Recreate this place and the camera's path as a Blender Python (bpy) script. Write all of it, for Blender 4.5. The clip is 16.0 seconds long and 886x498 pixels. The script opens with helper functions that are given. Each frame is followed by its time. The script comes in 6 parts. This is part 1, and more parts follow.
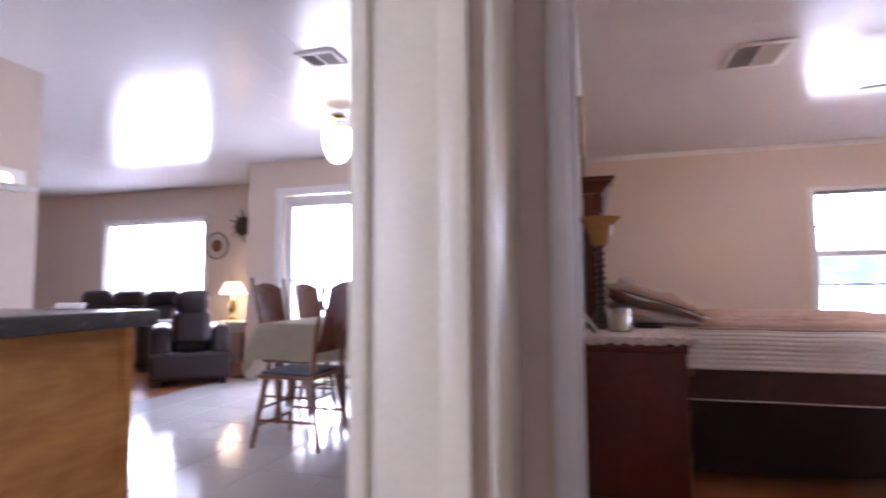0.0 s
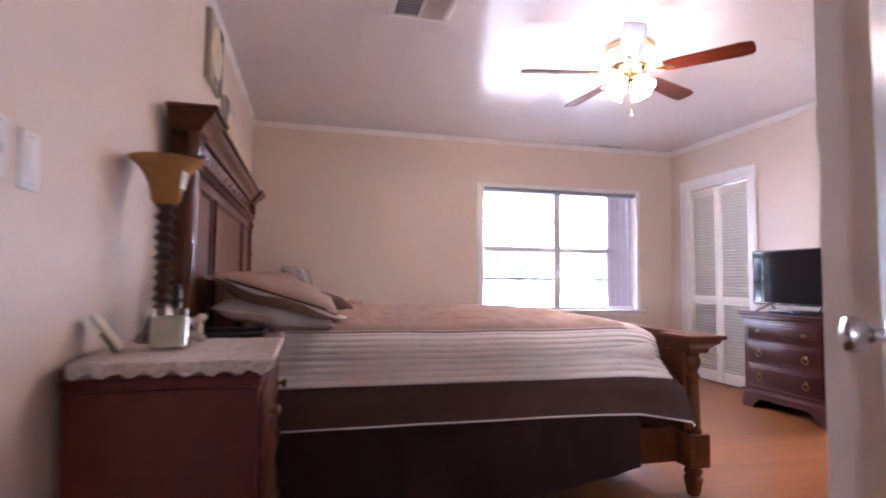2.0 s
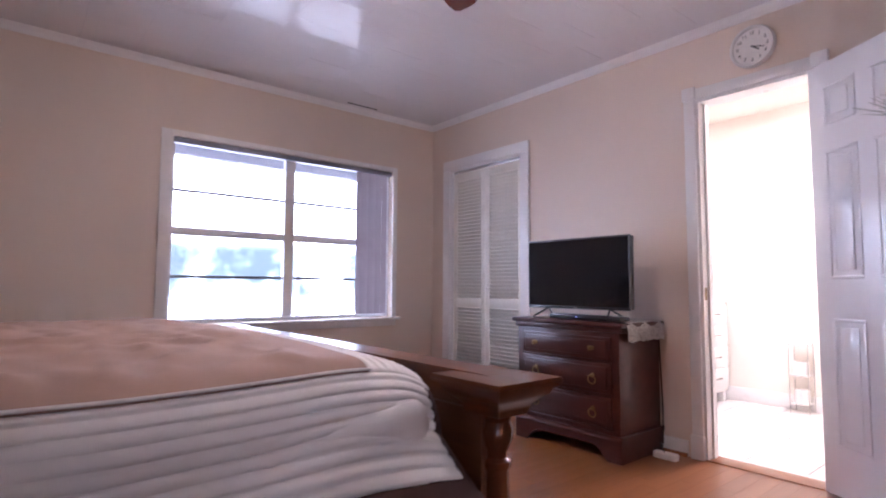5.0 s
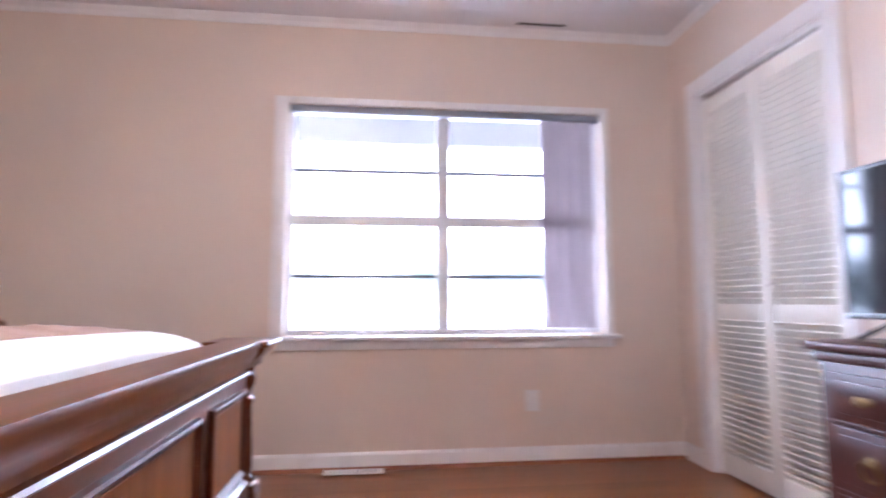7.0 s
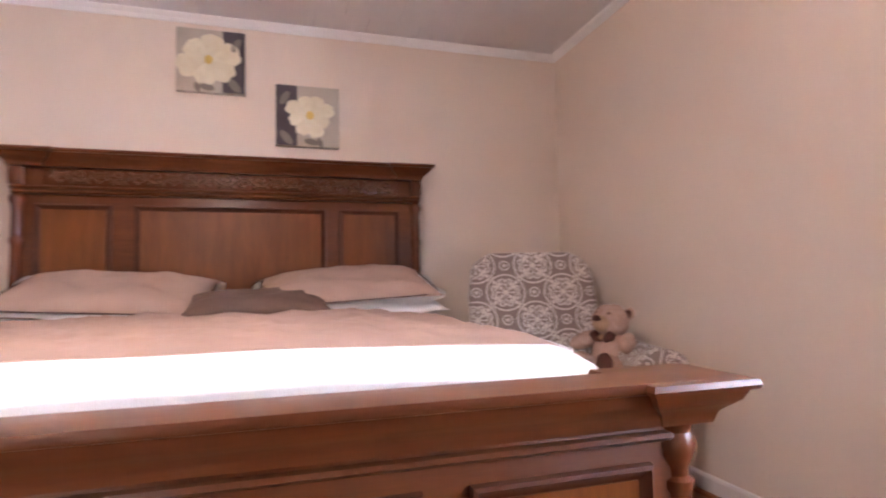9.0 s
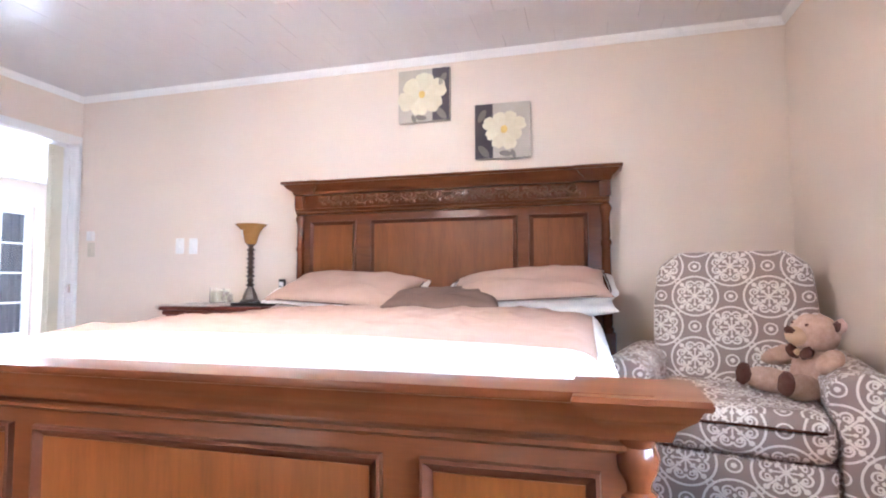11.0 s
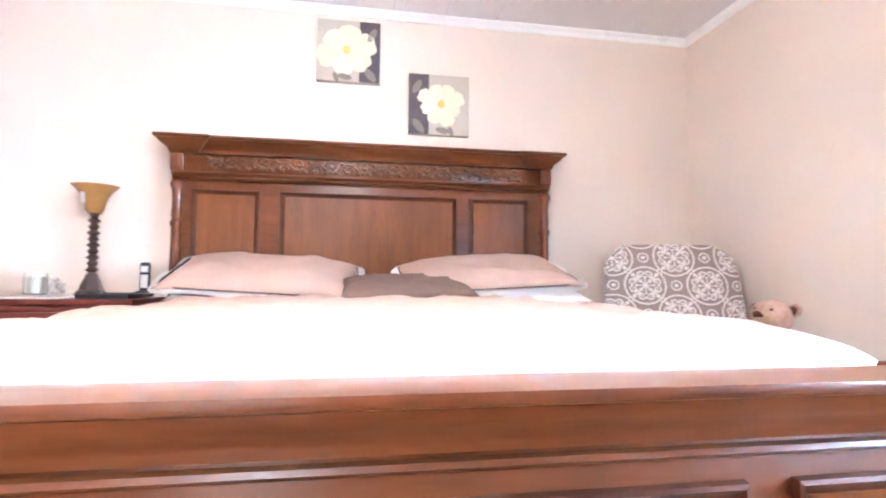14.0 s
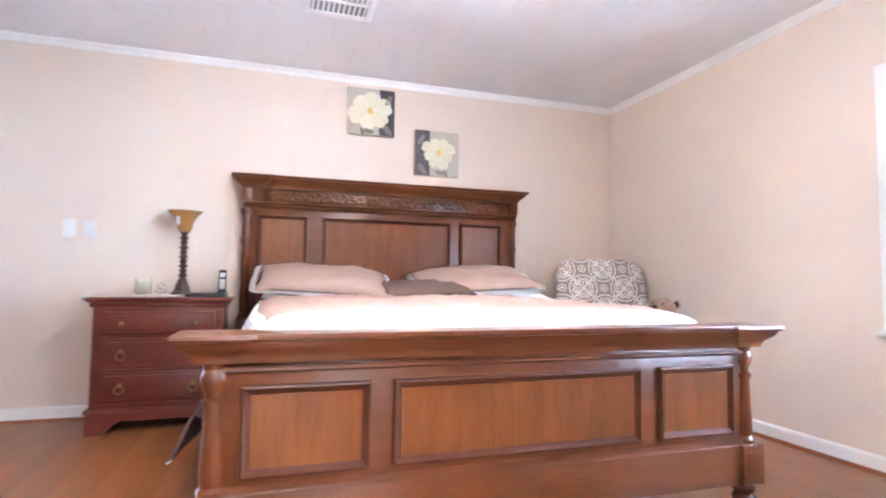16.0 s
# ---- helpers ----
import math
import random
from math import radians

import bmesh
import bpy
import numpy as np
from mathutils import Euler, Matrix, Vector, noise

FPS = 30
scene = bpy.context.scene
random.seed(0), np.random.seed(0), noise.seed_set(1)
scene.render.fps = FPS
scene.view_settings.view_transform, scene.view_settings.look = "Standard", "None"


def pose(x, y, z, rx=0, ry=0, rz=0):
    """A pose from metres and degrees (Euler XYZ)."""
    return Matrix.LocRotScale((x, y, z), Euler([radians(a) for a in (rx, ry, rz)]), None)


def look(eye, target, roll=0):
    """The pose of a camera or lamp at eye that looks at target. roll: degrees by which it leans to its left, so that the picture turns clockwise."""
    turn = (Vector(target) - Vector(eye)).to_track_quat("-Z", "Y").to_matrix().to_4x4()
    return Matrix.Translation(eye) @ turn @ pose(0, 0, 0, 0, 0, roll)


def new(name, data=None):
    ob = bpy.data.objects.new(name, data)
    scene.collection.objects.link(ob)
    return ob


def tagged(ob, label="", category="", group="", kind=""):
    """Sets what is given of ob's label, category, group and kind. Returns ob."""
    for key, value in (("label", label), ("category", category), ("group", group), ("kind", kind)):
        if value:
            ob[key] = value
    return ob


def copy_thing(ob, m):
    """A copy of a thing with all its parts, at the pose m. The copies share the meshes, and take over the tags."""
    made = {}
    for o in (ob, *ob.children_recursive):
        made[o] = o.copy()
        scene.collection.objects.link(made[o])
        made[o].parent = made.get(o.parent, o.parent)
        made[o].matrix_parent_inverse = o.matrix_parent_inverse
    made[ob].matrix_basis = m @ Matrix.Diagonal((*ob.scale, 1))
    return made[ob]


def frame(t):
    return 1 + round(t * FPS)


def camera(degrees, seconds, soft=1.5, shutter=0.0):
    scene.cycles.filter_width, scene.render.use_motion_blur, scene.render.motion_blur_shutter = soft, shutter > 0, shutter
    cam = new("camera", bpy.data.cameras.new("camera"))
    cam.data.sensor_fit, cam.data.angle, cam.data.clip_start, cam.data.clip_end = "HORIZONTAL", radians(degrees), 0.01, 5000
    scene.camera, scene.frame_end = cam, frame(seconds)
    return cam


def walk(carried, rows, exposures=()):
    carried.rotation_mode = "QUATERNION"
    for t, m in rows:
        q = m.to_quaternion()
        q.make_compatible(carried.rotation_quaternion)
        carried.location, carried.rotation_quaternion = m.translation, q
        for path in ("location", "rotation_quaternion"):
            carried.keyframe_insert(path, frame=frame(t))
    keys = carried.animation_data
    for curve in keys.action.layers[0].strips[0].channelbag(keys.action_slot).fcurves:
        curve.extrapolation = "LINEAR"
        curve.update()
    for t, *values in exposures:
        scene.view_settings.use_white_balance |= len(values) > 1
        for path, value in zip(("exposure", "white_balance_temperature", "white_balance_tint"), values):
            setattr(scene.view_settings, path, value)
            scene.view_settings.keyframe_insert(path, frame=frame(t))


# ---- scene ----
cam = camera(79.4, 16.0, 2.0, 0.5)
PATH = [
    (0, (0.08, -0.052, 1.001), (-0.461, 1.868, 1.145), -0.4),
    (0.5, (0.219, 0.028, 1.019), (0.046, 2.018, 1.133), 0.4),
    (1, (0.347, 0.237, 1.013), (0.41, 2.233, 1.121), 0.5),
    (1.5, (0.429, 0.563, 1.008), (0.685, 2.543, 1.122), 0.5),
    (2, (0.543, 0.941, 0.983), (1.025, 2.879, 1.1), 0.6),
    (2.5, (0.682, 1.336, 0.974), (1.269, 3.244, 1.104), 0.5),
    (3, (0.827, 1.605, 1.004), (1.692, 3.403, 1.141), 0.5),
    (3.5, (0.873, 1.801, 1.026), (2.018, 3.435, 1.155), -0.0),
    (4, (0.937, 1.969, 0.991), (2.23, 3.488, 1.133), 0.4),
    (6.5, (2.463, 2.867, 0.897), (3.311, 4.67, 1.065), -0.4),
    (7, (2.755, 3.189, 0.869), (2.979, 5.167, 1.064), -0.1),
    (7.5, (3.018, 3.401, 0.904), (2.341, 5.276, 1.065), 0.6),
    (8, (3.134, 3.707, 0.976), (1.844, 5.233, 1.065), -0.5),
    (8.5, (3.197, 4.032, 0.943), (1.502, 5.088, 1.063), -0.6),
    (9, (3.165, 4.358, 0.923), (1.249, 4.919, 1.049), -1.0),
    (9.5, (3.201, 4.595, 0.903), (1.206, 4.675, 1.029), -0.9),
    (12, (3.402, 5.033, 0.96), (1.486, 4.474, 1.082), -0.1),
    (12.5, (3.28, 4.842, 0.908), (1.356, 4.31, 1.025), 0.4),
    (13, (3.132, 4.532, 0.881), (1.17, 4.162, 0.998), 0.5),
    (13.5, (3.084, 4.218, 0.882), (1.087, 4.23, 0.995), 0.1),
    (14, (3.041, 3.978, 0.886), (1.074, 4.322, 1.0), 0.5),
    (14.5, (3.175, 3.745, 0.934), (1.274, 4.359, 1.031), 0.9),
    (15, (3.4, 3.464, 0.921), (1.548, 4.212, 1.034), 0.7),
    (15.5, (3.717, 3.337, 0.914), (1.855, 4.057, 1.037), 1.0),
    (16, (3.98, 3.27, 0.899), (2.078, 3.878, 1.021), 0.7),
]
EXPOSURES = [
    (0.0, 2.6, 5600, 32), (1.5, 2.95, 5550, 31), (2.5, 2.45, 5650, 32), (3.2, 1.75, 5700, 34), (4.2, 1.53, 5500, 34), (6.3, 2.98, 5350, 26),
    (7.0, 2.98, 5350, 26), (7.5, 1.52, 5700, 30), (8.0, 1.63, 5800, 28), (8.7, 2.72, 5850, 28), (9.7, 3.47, 5500, 20), (11.8, 4.22, 4950, 11), (14.0, 4.48, 4900, 11), (16.0, 4.08, 4850, 10)]
walk(cam, [(t, look(eye, target, roll)) for t, eye, target, roll in PATH], EXPOSURES)

# ---- world, sun, daylight ----
world = bpy.data.worlds.new("sky")
scene.world = world
world.use_nodes = True
wn = world.node_tree.nodes
sky = wn.new("ShaderNodeTexSky")
sky.sky_type = "NISHITA"
sky.sun_disc = False
sky.sun_elevation = radians(55)
sky.sun_rotation = radians(200)
world.node_tree.links.new(sky.outputs[0], wn["Background"].inputs[0])
wn["Background"].inputs[1].default_value = 0.12


def lamp(name, kind, m, energy, colour=(1, 1, 1), size=0.1, size_y=None, angle=None):
    data = bpy.data.lights.new(name, kind)
    data.energy, data.color = energy, colour
    if kind == "AREA":
        data.size = size
        if size_y:
            data.shape, data.size_y = "RECTANGLE", size_y
    elif kind == "SUN":
        data.angle = angle
    else:
        data.shadow_soft_size = size
    ob = new(name, data)
    ob.matrix_world = m
    return ob


SUN_DIR = Vector((-0.2, -0.55, 0.82))
lamp("sun", "SUN", look(SUN_DIR * 30, (0, 0, 0)), 4.0, (1.0, 0.95, 0.88), angle=radians(0.5))
lamp("living_daylight", "AREA", look((-5.9, 6.35, 1.4), (-5.9, 3.0, 1.0)), 7.5, (0.90, 0.95, 1.0), 1.7, 1.1)
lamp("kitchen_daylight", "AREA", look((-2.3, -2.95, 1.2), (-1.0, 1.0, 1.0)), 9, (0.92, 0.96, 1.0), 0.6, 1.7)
lamp("patio_daylight", "AREA", look((-2.75, 5.42, 1.2), (-2.75, 2.0, 1.0)), 6.5, (0.92, 0.96, 1.0), 0.8, 1.7)

# ---- mesh helpers ----


def bx(bm, x0, y0, z0, x1, y1, z1, bevel=0.0, seg=2):
    """A box between two corners, its edges rounded by bevel."""
    m = Matrix.Translation(((x0 + x1) / 2, (y0 + y1) / 2, (z0 + z1) / 2)) @ Matrix.Diagonal((abs(x1 - x0), abs(y1 - y0), abs(z1 - z0), 1))
    made = bmesh.ops.create_cube(bm, size=1.0, matrix=m)["verts"]
    if bevel:
        edges = list({e for v in made for e in v.link_edges})
        bmesh.ops.bevel(bm, geom=edges, offset=bevel, segments=seg, profile=0.5, affect="EDGES")
    return bm


def box(x0, y0, z0, x1, y1, z1, bevel=0.0, seg=2):
    return bx(bmesh.new(), x0, y0, z0, x1, y1, z1, bevel, seg)


def lathe(bm, profile, m=Matrix(), seg=24, cap=True):
    """Turns a profile of (radius, height) round the z axis of m."""
    rings = []
    for r, z in profile:
        rings.append([bm.verts.new(m @ Vector((r * math.cos(2 * math.pi * k / seg), r * math.sin(2 * math.pi * k / seg), z))) for k in range(seg)])
    for a, b in zip(rings, rings[1:]):
        for k in range(seg):
            bm.faces.new((a[k], a[(k + 1) % seg], b[(k + 1) % seg], b[k]))
    if cap:
        bm.faces.new(rings[0][::-1])
        bm.faces.new(rings[-1])
    return bm


def prism(bm, pts, axis, a0, a1):
    """Pushes an outline of (p, q) along x or y. Along x the outline lies in (y, z), along y in (x, z), along z in (x, y)."""
    def at(p, q, a):
        return {"x": (a, p, q), "y": (p, a, q), "z": (p, q, a)}[axis]
    u = [bm.verts.new(at(p, q, a0)) for p, q in pts]
    w = [bm.verts.new(at(p, q, a1)) for p, q in pts]
    n = len(pts)
    for k in range(n):
        bm.faces.new((u[k], u[(k + 1) % n], w[(k + 1) % n], w[k]))
    bm.faces.new(u[::-1])
    bm.faces.new(w)
    bmesh.ops.recalc_face_normals(bm, faces=bm.faces)
    return bm


def ball(bm, c, r, seg=16, m=None):
    """An ellipsoid; r is one radius or three."""
    r = (r, r, r) if isinstance(r, (int, float)) else r
    m = Matrix.Translation(c) @ (m or Matrix()) @ Matrix.Diagonal((*r, 1))
    bmesh.ops.create_uvsphere(bm, u_segments=seg, v_segments=max(6, seg * 2 // 3), radius=1.0, matrix=m)
    return bm


def tube(bm, pts, r, seg=8, closed=False):
    """A round rod along points."""
    pts = [Vector(p) for p in pts]
    n = len(pts)
    rings = []
    for i, p in enumerate(pts):
        a = pts[(i - 1) % n] if closed or i else p
        b = pts[(i + 1) % n] if closed or i < n - 1 else p
        t = (b - a).normalized()
        side = t.cross(Vector((0, 0, 1)))
        side = side.normalized() if side.length > 0.1 else t.cross(Vector((0, 1, 0))).normalized()
        up = side.cross(t)
        rr = r(i / (n - 1)) if callable(r) else r
        rings.append([bm.verts.new(p + (side * math.cos(2 * math.pi * k / seg) + up * math.sin(2 * math.pi * k / seg)) * rr) for k in range(seg)])
    pairs = list(zip(rings, rings[1:])) + ([(rings[-1], rings[0])] if closed else [])
    for a, b in pairs:
        for k in range(seg):
            bm.faces.new((a[k], a[(k + 1) % seg], b[(k + 1) % seg], b[k]))
    if not closed:
        bm.faces.new(rings[0][::-1])
        bm.faces.new(rings[-1])
    bmesh.ops.recalc_face_normals(bm, faces=bm.faces)
    return bm


def pin(bm, axis_from, axis_to, profile, seg=16):
    """A turned piece from one point to another; profile is (radius, distance along)."""
    a, b = Vector(axis_from), Vector(axis_to)
    q = (b - a).to_track_quat("Z", "Y").to_matrix().to_4x4()
    return lathe(bm, profile, Matrix.Translation(a) @ q, seg)


def to_mesh(name, bm, material, smooth=35, uv=0.0):
    """A mesh from bm. uv: lays a box-projected map in metres over it."""
    bm.normal_update()
    if uv:
        layer = bm.loops.layers.uv.new("map")
        for face in bm.faces:
            n = face.normal
            ax = max(range(3), key=lambda i: abs(n[i]))
            p, q = [(1, 2), (0, 2), (0, 1)][ax]
            for loop in face.loops:
                loop[layer].uv = (loop.vert.co[p], loop.vert.co[q])
    me = bpy.data.meshes.new(name)
    bm.to_mesh(me)
    bm.free()
    if smooth:
        me.polygons.foreach_set("use_smooth", [True] * len(me.polygons))
        me.set_sharp_from_angle(angle=radians(smooth))
    for m in material if isinstance(material, (list, tuple)) else [material]:
        me.materials.append(m)
    return me


def part(name, bm, material, parent, label="", smooth=35, uv=0.0):
    """Links a bmesh as one mesh object under a thing or a part."""
    ob = new(name, to_mesh(name, bm, material, smooth, uv))
    ob.parent = parent
    return tagged(ob, label)


def thing(name, label, category, m=None, group="", kind=""):
    """An empty at the base of a thing, to which its parts are parented."""
    ob = new(name)
    ob.empty_display_size = 0.1
    ob.matrix_world = m or Matrix()
    return tagged(ob, label, category, group, kind)


def solid(name, bm, material, label, category, m=None, group="", kind="", smooth=35, uv=0.0):
    """A thing that is one mesh."""
    ob = new(name, to_mesh(name, bm, material, smooth, uv))
    ob.matrix_world = m or Matrix()
    return tagged(ob, label, category, group, kind)


# ---- materials ----


def mat(name, base, rough=0.5, metal=0.0, dark=None, scale=6.0, fine=90.0, amount=0.5, bump=0.05, stretch=(1, 1, 1), coat=0.0, spec=0.5, rvar=0.08, uv=False):
    """Principled surface: two colours mixed by a broad and a fine noise, uneven gloss, and relief."""
    m = bpy.data.materials.new(name)
    m.use_nodes = True
    t = m.node_tree
    N, L = t.nodes, t.links
    b = N["Principled BSDF"]
    co = N.new("ShaderNodeTexCoord")
    mp = N.new("ShaderNodeMapping")
    mp.inputs["Scale"].default_value = stretch
    L.new(co.outputs["UV" if uv else "Object"], mp.inputs[0])
    broad, small = N.new("ShaderNodeTexNoise"), N.new("ShaderNodeTexNoise")
    broad.inputs["Scale"].default_value, broad.inputs["Detail"].default_value = scale, 4
    small.inputs["Scale"].default_value, small.inputs["Detail"].default_value = fine, 3
    L.new(mp.outputs[0], broad.inputs[0])
    L.new(mp.outputs[0], small.inputs[0])
    mix = N.new("ShaderNodeMix")
    mix.inputs[0].default_value = 0.4
    L.new(broad.outputs[0], mix.inputs[2])
    L.new(small.outputs[0], mix.inputs[3])
    ramp = N.new("ShaderNodeMapRange")
    ramp.inputs[1].default_value, ramp.inputs[2].default_value = 0.35, 0.65
    ramp.inputs[3].default_value, ramp.inputs[4].default_value = 0.0, amount
    L.new(mix.outputs[0], ramp.inputs[0])
    col = N.new("ShaderNodeMix")
    col.data_type = "RGBA"
    dark = dark or tuple(c * 0.8 for c in base)
    col.inputs[6].default_value, col.inputs[7].default_value = (*base, 1), (*dark, 1)
    L.new(ramp.outputs[0], col.inputs[0])
    L.new(col.outputs[2], b.inputs["Base Color"])
    rr = N.new("ShaderNodeMapRange")
    rr.inputs[3].default_value, rr.inputs[4].default_value = max(0.02, rough - rvar), min(1.0, rough + rvar)
    L.new(broad.outputs[0], rr.inputs[0])
    L.new(rr.outputs[0], b.inputs["Roughness"])
    b.inputs["Metallic"].default_value = metal
    b.inputs["Coat Weight"].default_value = coat
    b.inputs["Coat Roughness"].default_value = 0.12
    b.inputs["Specular IOR Level"].default_value = spec
    if bump:
        bp = N.new("ShaderNodeBump")
        bp.inputs["Strength"].default_value, bp.inputs["Distance"].default_value = min(1.0, bump * 4), 0.004
        L.new(mix.outputs[0], bp.inputs["Height"])
        L.new(bp.outputs[0], b.inputs["Normal"])
    return m


def vary(m, amount=0.25):
    """Shifts a material's brightness from object to object."""
    t = m.node_tree
    N, L = t.nodes, t.links
    b = N["Principled BSDF"]
    src = b.inputs["Base Color"].links[0].from_socket
    info, hsv, mr = N.new("ShaderNodeObjectInfo"), N.new("ShaderNodeHueSaturation"), N.new("ShaderNodeMapRange")
    mr.inputs[3].default_value, mr.inputs[4].default_value = 1 - amount, 1 + amount
    L.new(info.outputs["Random"], mr.inputs[0])
    L.new(mr.outputs[0], hsv.inputs["Value"])
    L.new(src, hsv.inputs["Color"])
    L.new(hsv.outputs[0], b.inputs["Base Color"])
    return m


def glow(name, colour, strength):
    m = bpy.data.materials.new(name)
    m.use_nodes = True
    b = m.node_tree.nodes["Principled BSDF"]
    b.inputs["Base Color"].default_value = (0.8, 0.8, 0.78, 1)
    b.inputs["Emission Color"].default_value = (*colour, 1)
    b.inputs["Emission Strength"].default_value = strength
    b.inputs["Roughness"].default_value = 0.3
    return m


def glass(name, colour=(1, 1, 1), rough=0.0):
    m = bpy.data.materials.new(name)
    m.use_nodes = True
    b = m.node_tree.nodes["Principled BSDF"]
    b.inputs["Base Color"].default_value = (*colour, 1)
    b.inputs["Transmission Weight"].default_value = 1.0
    b.inputs["Roughness"].default_value = rough
    b.inputs["IOR"].default_value = 1.45
    return m


WALL = mat("wall_paint", (0.735, 0.622, 0.522), 0.5, dark=(0.70, 0.587, 0.488), scale=2.2, fine=160, bump=0.035, spec=0.4)
WALL_PALE = mat("pale_wall_paint", (0.85, 0.80, 0.72), 0.55, scale=2, fine=160, bump=0.03)
CEIL = mat("ceiling_gloss_paint", (0.80, 0.775, 0.77), 0.18, dark=(0.77, 0.745, 0.74), scale=5, fine=34, amount=0.6, bump=0.02, stretch=(0.45, 2.6, 1), rvar=0.03)
TRIM = mat("white_trim_paint", (0.82, 0.80, 0.78), 0.3, dark=(0.78, 0.76, 0.73), scale=5, fine=120, bump=0.02)
CREAM = mat("cream_trim_paint", (0.80, 0.74, 0.58), 0.35, scale=4, fine=100, bump=0.03)
DOORW = mat("white_door_gloss", (0.80, 0.79, 0.80), 0.22, dark=(0.77, 0.76, 0.77), scale=3, fine=60, bump=0.03)
LOUVRE = mat("cream_louvre_paint", (0.86, 0.82, 0.73), 0.4, scale=6, fine=90, bump=0.03)
PLANK = vary(mat("oak_strip_floor", (0.255, 0.091, 0.028), 0.34, dark=(0.195, 0.065, 0.020), scale=2.2, fine=14, amount=0.7, bump=0, stretch=(0.5, 6, 6), coat=0.12, rvar=0.03), 0.12)
SUBFLOOR = mat("dark_floor_joint", (0.16, 0.065, 0.024), 0.8)
TILE = vary(mat("white_glazed_tile", (0.56, 0.54, 0.53), 0.14, dark=(0.48, 0.46, 0.45), scale=4, fine=40, bump=0.015), 0.04)
GROUT = mat("grey_grout", (0.20, 0.19, 0.185), 0.9, fine=200, bump=0.1)
MARBLE = vary(mat("pale_marble_tile", (0.78, 0.74, 0.70), 0.2, dark=(0.6, 0.56, 0.52), scale=3, fine=14, bump=0.01), 0.04)
def wood(name, base, dark, along, rough=0.34, coat=0.1, spec=0.3):
    """Polished furniture wood: fine straight grain along one axis over a slow, slight change of tone."""
    st = [13.0, 13.0, 13.0]
    st["xyz".index(along)] = 1.3
    m = mat(name, base, rough, dark=dark, scale=1.7, fine=9, amount=0.8, bump=0, rvar=0.04, stretch=tuple(st), coat=coat, spec=spec)
    t = m.node_tree
    N, L = t.nodes, t.links
    b = N["Principled BSDF"]
    src = b.inputs["Base Color"].links[0].from_socket
    co, slow, mr, hsv = N.new("ShaderNodeTexCoord"), N.new("ShaderNodeTexNoise"), N.new("ShaderNodeMapRange"), N.new("ShaderNodeHueSaturation")
    slow.inputs["Scale"].default_value, slow.inputs["Detail"].default_value = 3.4, 4
    mr.inputs[3].default_value, mr.inputs[4].default_value = 0.65, 1.35
    L.new(co.outputs["Object"], slow.inputs[0])
    L.new(slow.outputs[0], mr.inputs[0])
    L.new(mr.outputs[0], hsv.inputs["Value"])
    L.new(src, hsv.inputs["Color"])
    L.new(hsv.outputs[0], b.inputs["Base Color"])
    return m


WOOD = wood("cherry_wood", (0.124, 0.0370, 0.0105), (0.074, 0.0210, 0.0062), "y", 0.30, 0.1)
WOOD_V = wood("cherry_panel_veneer", (0.178, 0.0555, 0.0116), (0.105, 0.0315, 0.0071), "z", 0.34, 0.0)
WOOD_T = wood("cherry_turned", (0.125, 0.036, 0.0125), (0.085, 0.024, 0.008), "z", 0.25, 0.25)
GLAZE = wood("dark_antique_glaze", (0.092, 0.028, 0.011), (0.062, 0.019, 0.008), "y", 0.45, 0.0, 0.22)
CARVE = mat("carved_antique_brown", (0.14, 0.058, 0.022), 0.42, dark=(0.07, 0.027, 0.012), scale=20, fine=120, amount=0.8, bump=0.03)
CHERRY_RED = wood("red_mahogany", (0.145, 0.031, 0.018), (0.095, 0.020, 0.012), "y", 0.32, 0.12)
DARKWOOD = wood("dark_mahogany", (0.070, 0.0175, 0.0115), (0.042, 0.0105, 0.0072), "y", 0.36, 0.0)
BRASS = mat("antique_brass", (0.20, 0.135, 0.06), 0.48, 1.0, dark=(0.35, 0.23, 0.1), scale=20, fine=150, bump=0.03)
GOLD = mat("polished_brass", (0.85, 0.62, 0.25), 0.16, 1.0, scale=20, fine=150, bump=0.01)
CHROME = mat("satin_nickel", (0.62, 0.60, 0.58), 0.2, 1.0, scale=20, fine=150, bump=0.01)
TAN = mat("tan_bedspread", (0.43, 0.294, 0.230), 0.85, dark=(0.36, 0.240, 0.185), scale=9, fine=320, bump=0.14, spec=0.25)
WHITE_Q = mat("white_quilted_cotton", (0.80, 0.77, 0.74), 0.85, dark=(0.74, 0.71, 0.68), scale=8, fine=320, bump=0.12, spec=0.2)
BROWN = mat("brown_bedspread_border", (0.085, 0.046, 0.038), 0.8, dark=(0.06, 0.032, 0.027), scale=9, fine=320, bump=0.12, spec=0.3)
COCOA = mat("cocoa_cushion", (0.15, 0.095, 0.072), 0.85, scale=9, fine=300, bump=0.12, spec=0.2)
SKIRT = mat("dark_brown_bed_skirt", (0.075, 0.042, 0.037), 0.8, scale=9, fine=300, bump=0.1, spec=0.3)
LACE = mat("ivory_lace", (0.80, 0.73, 0.65), 0.9, dark=(0.42, 0.34, 0.29), scale=80, fine=200, amount=1.0, bump=0.5)
BLACK = mat("black_plastic", (0.012, 0.012, 0.014), 0.35, scale=10, fine=200, bump=0.02)
SCREEN = mat("dark_tv_screen", (0.004, 0.004, 0.006), 0.07, scale=2, fine=20, bump=0.0, rvar=0.02, spec=0.5)
PLATE = mat("white_plate_plastic", (0.82, 0.80, 0.77), 0.35, scale=10, fine=100, bump=0.01)
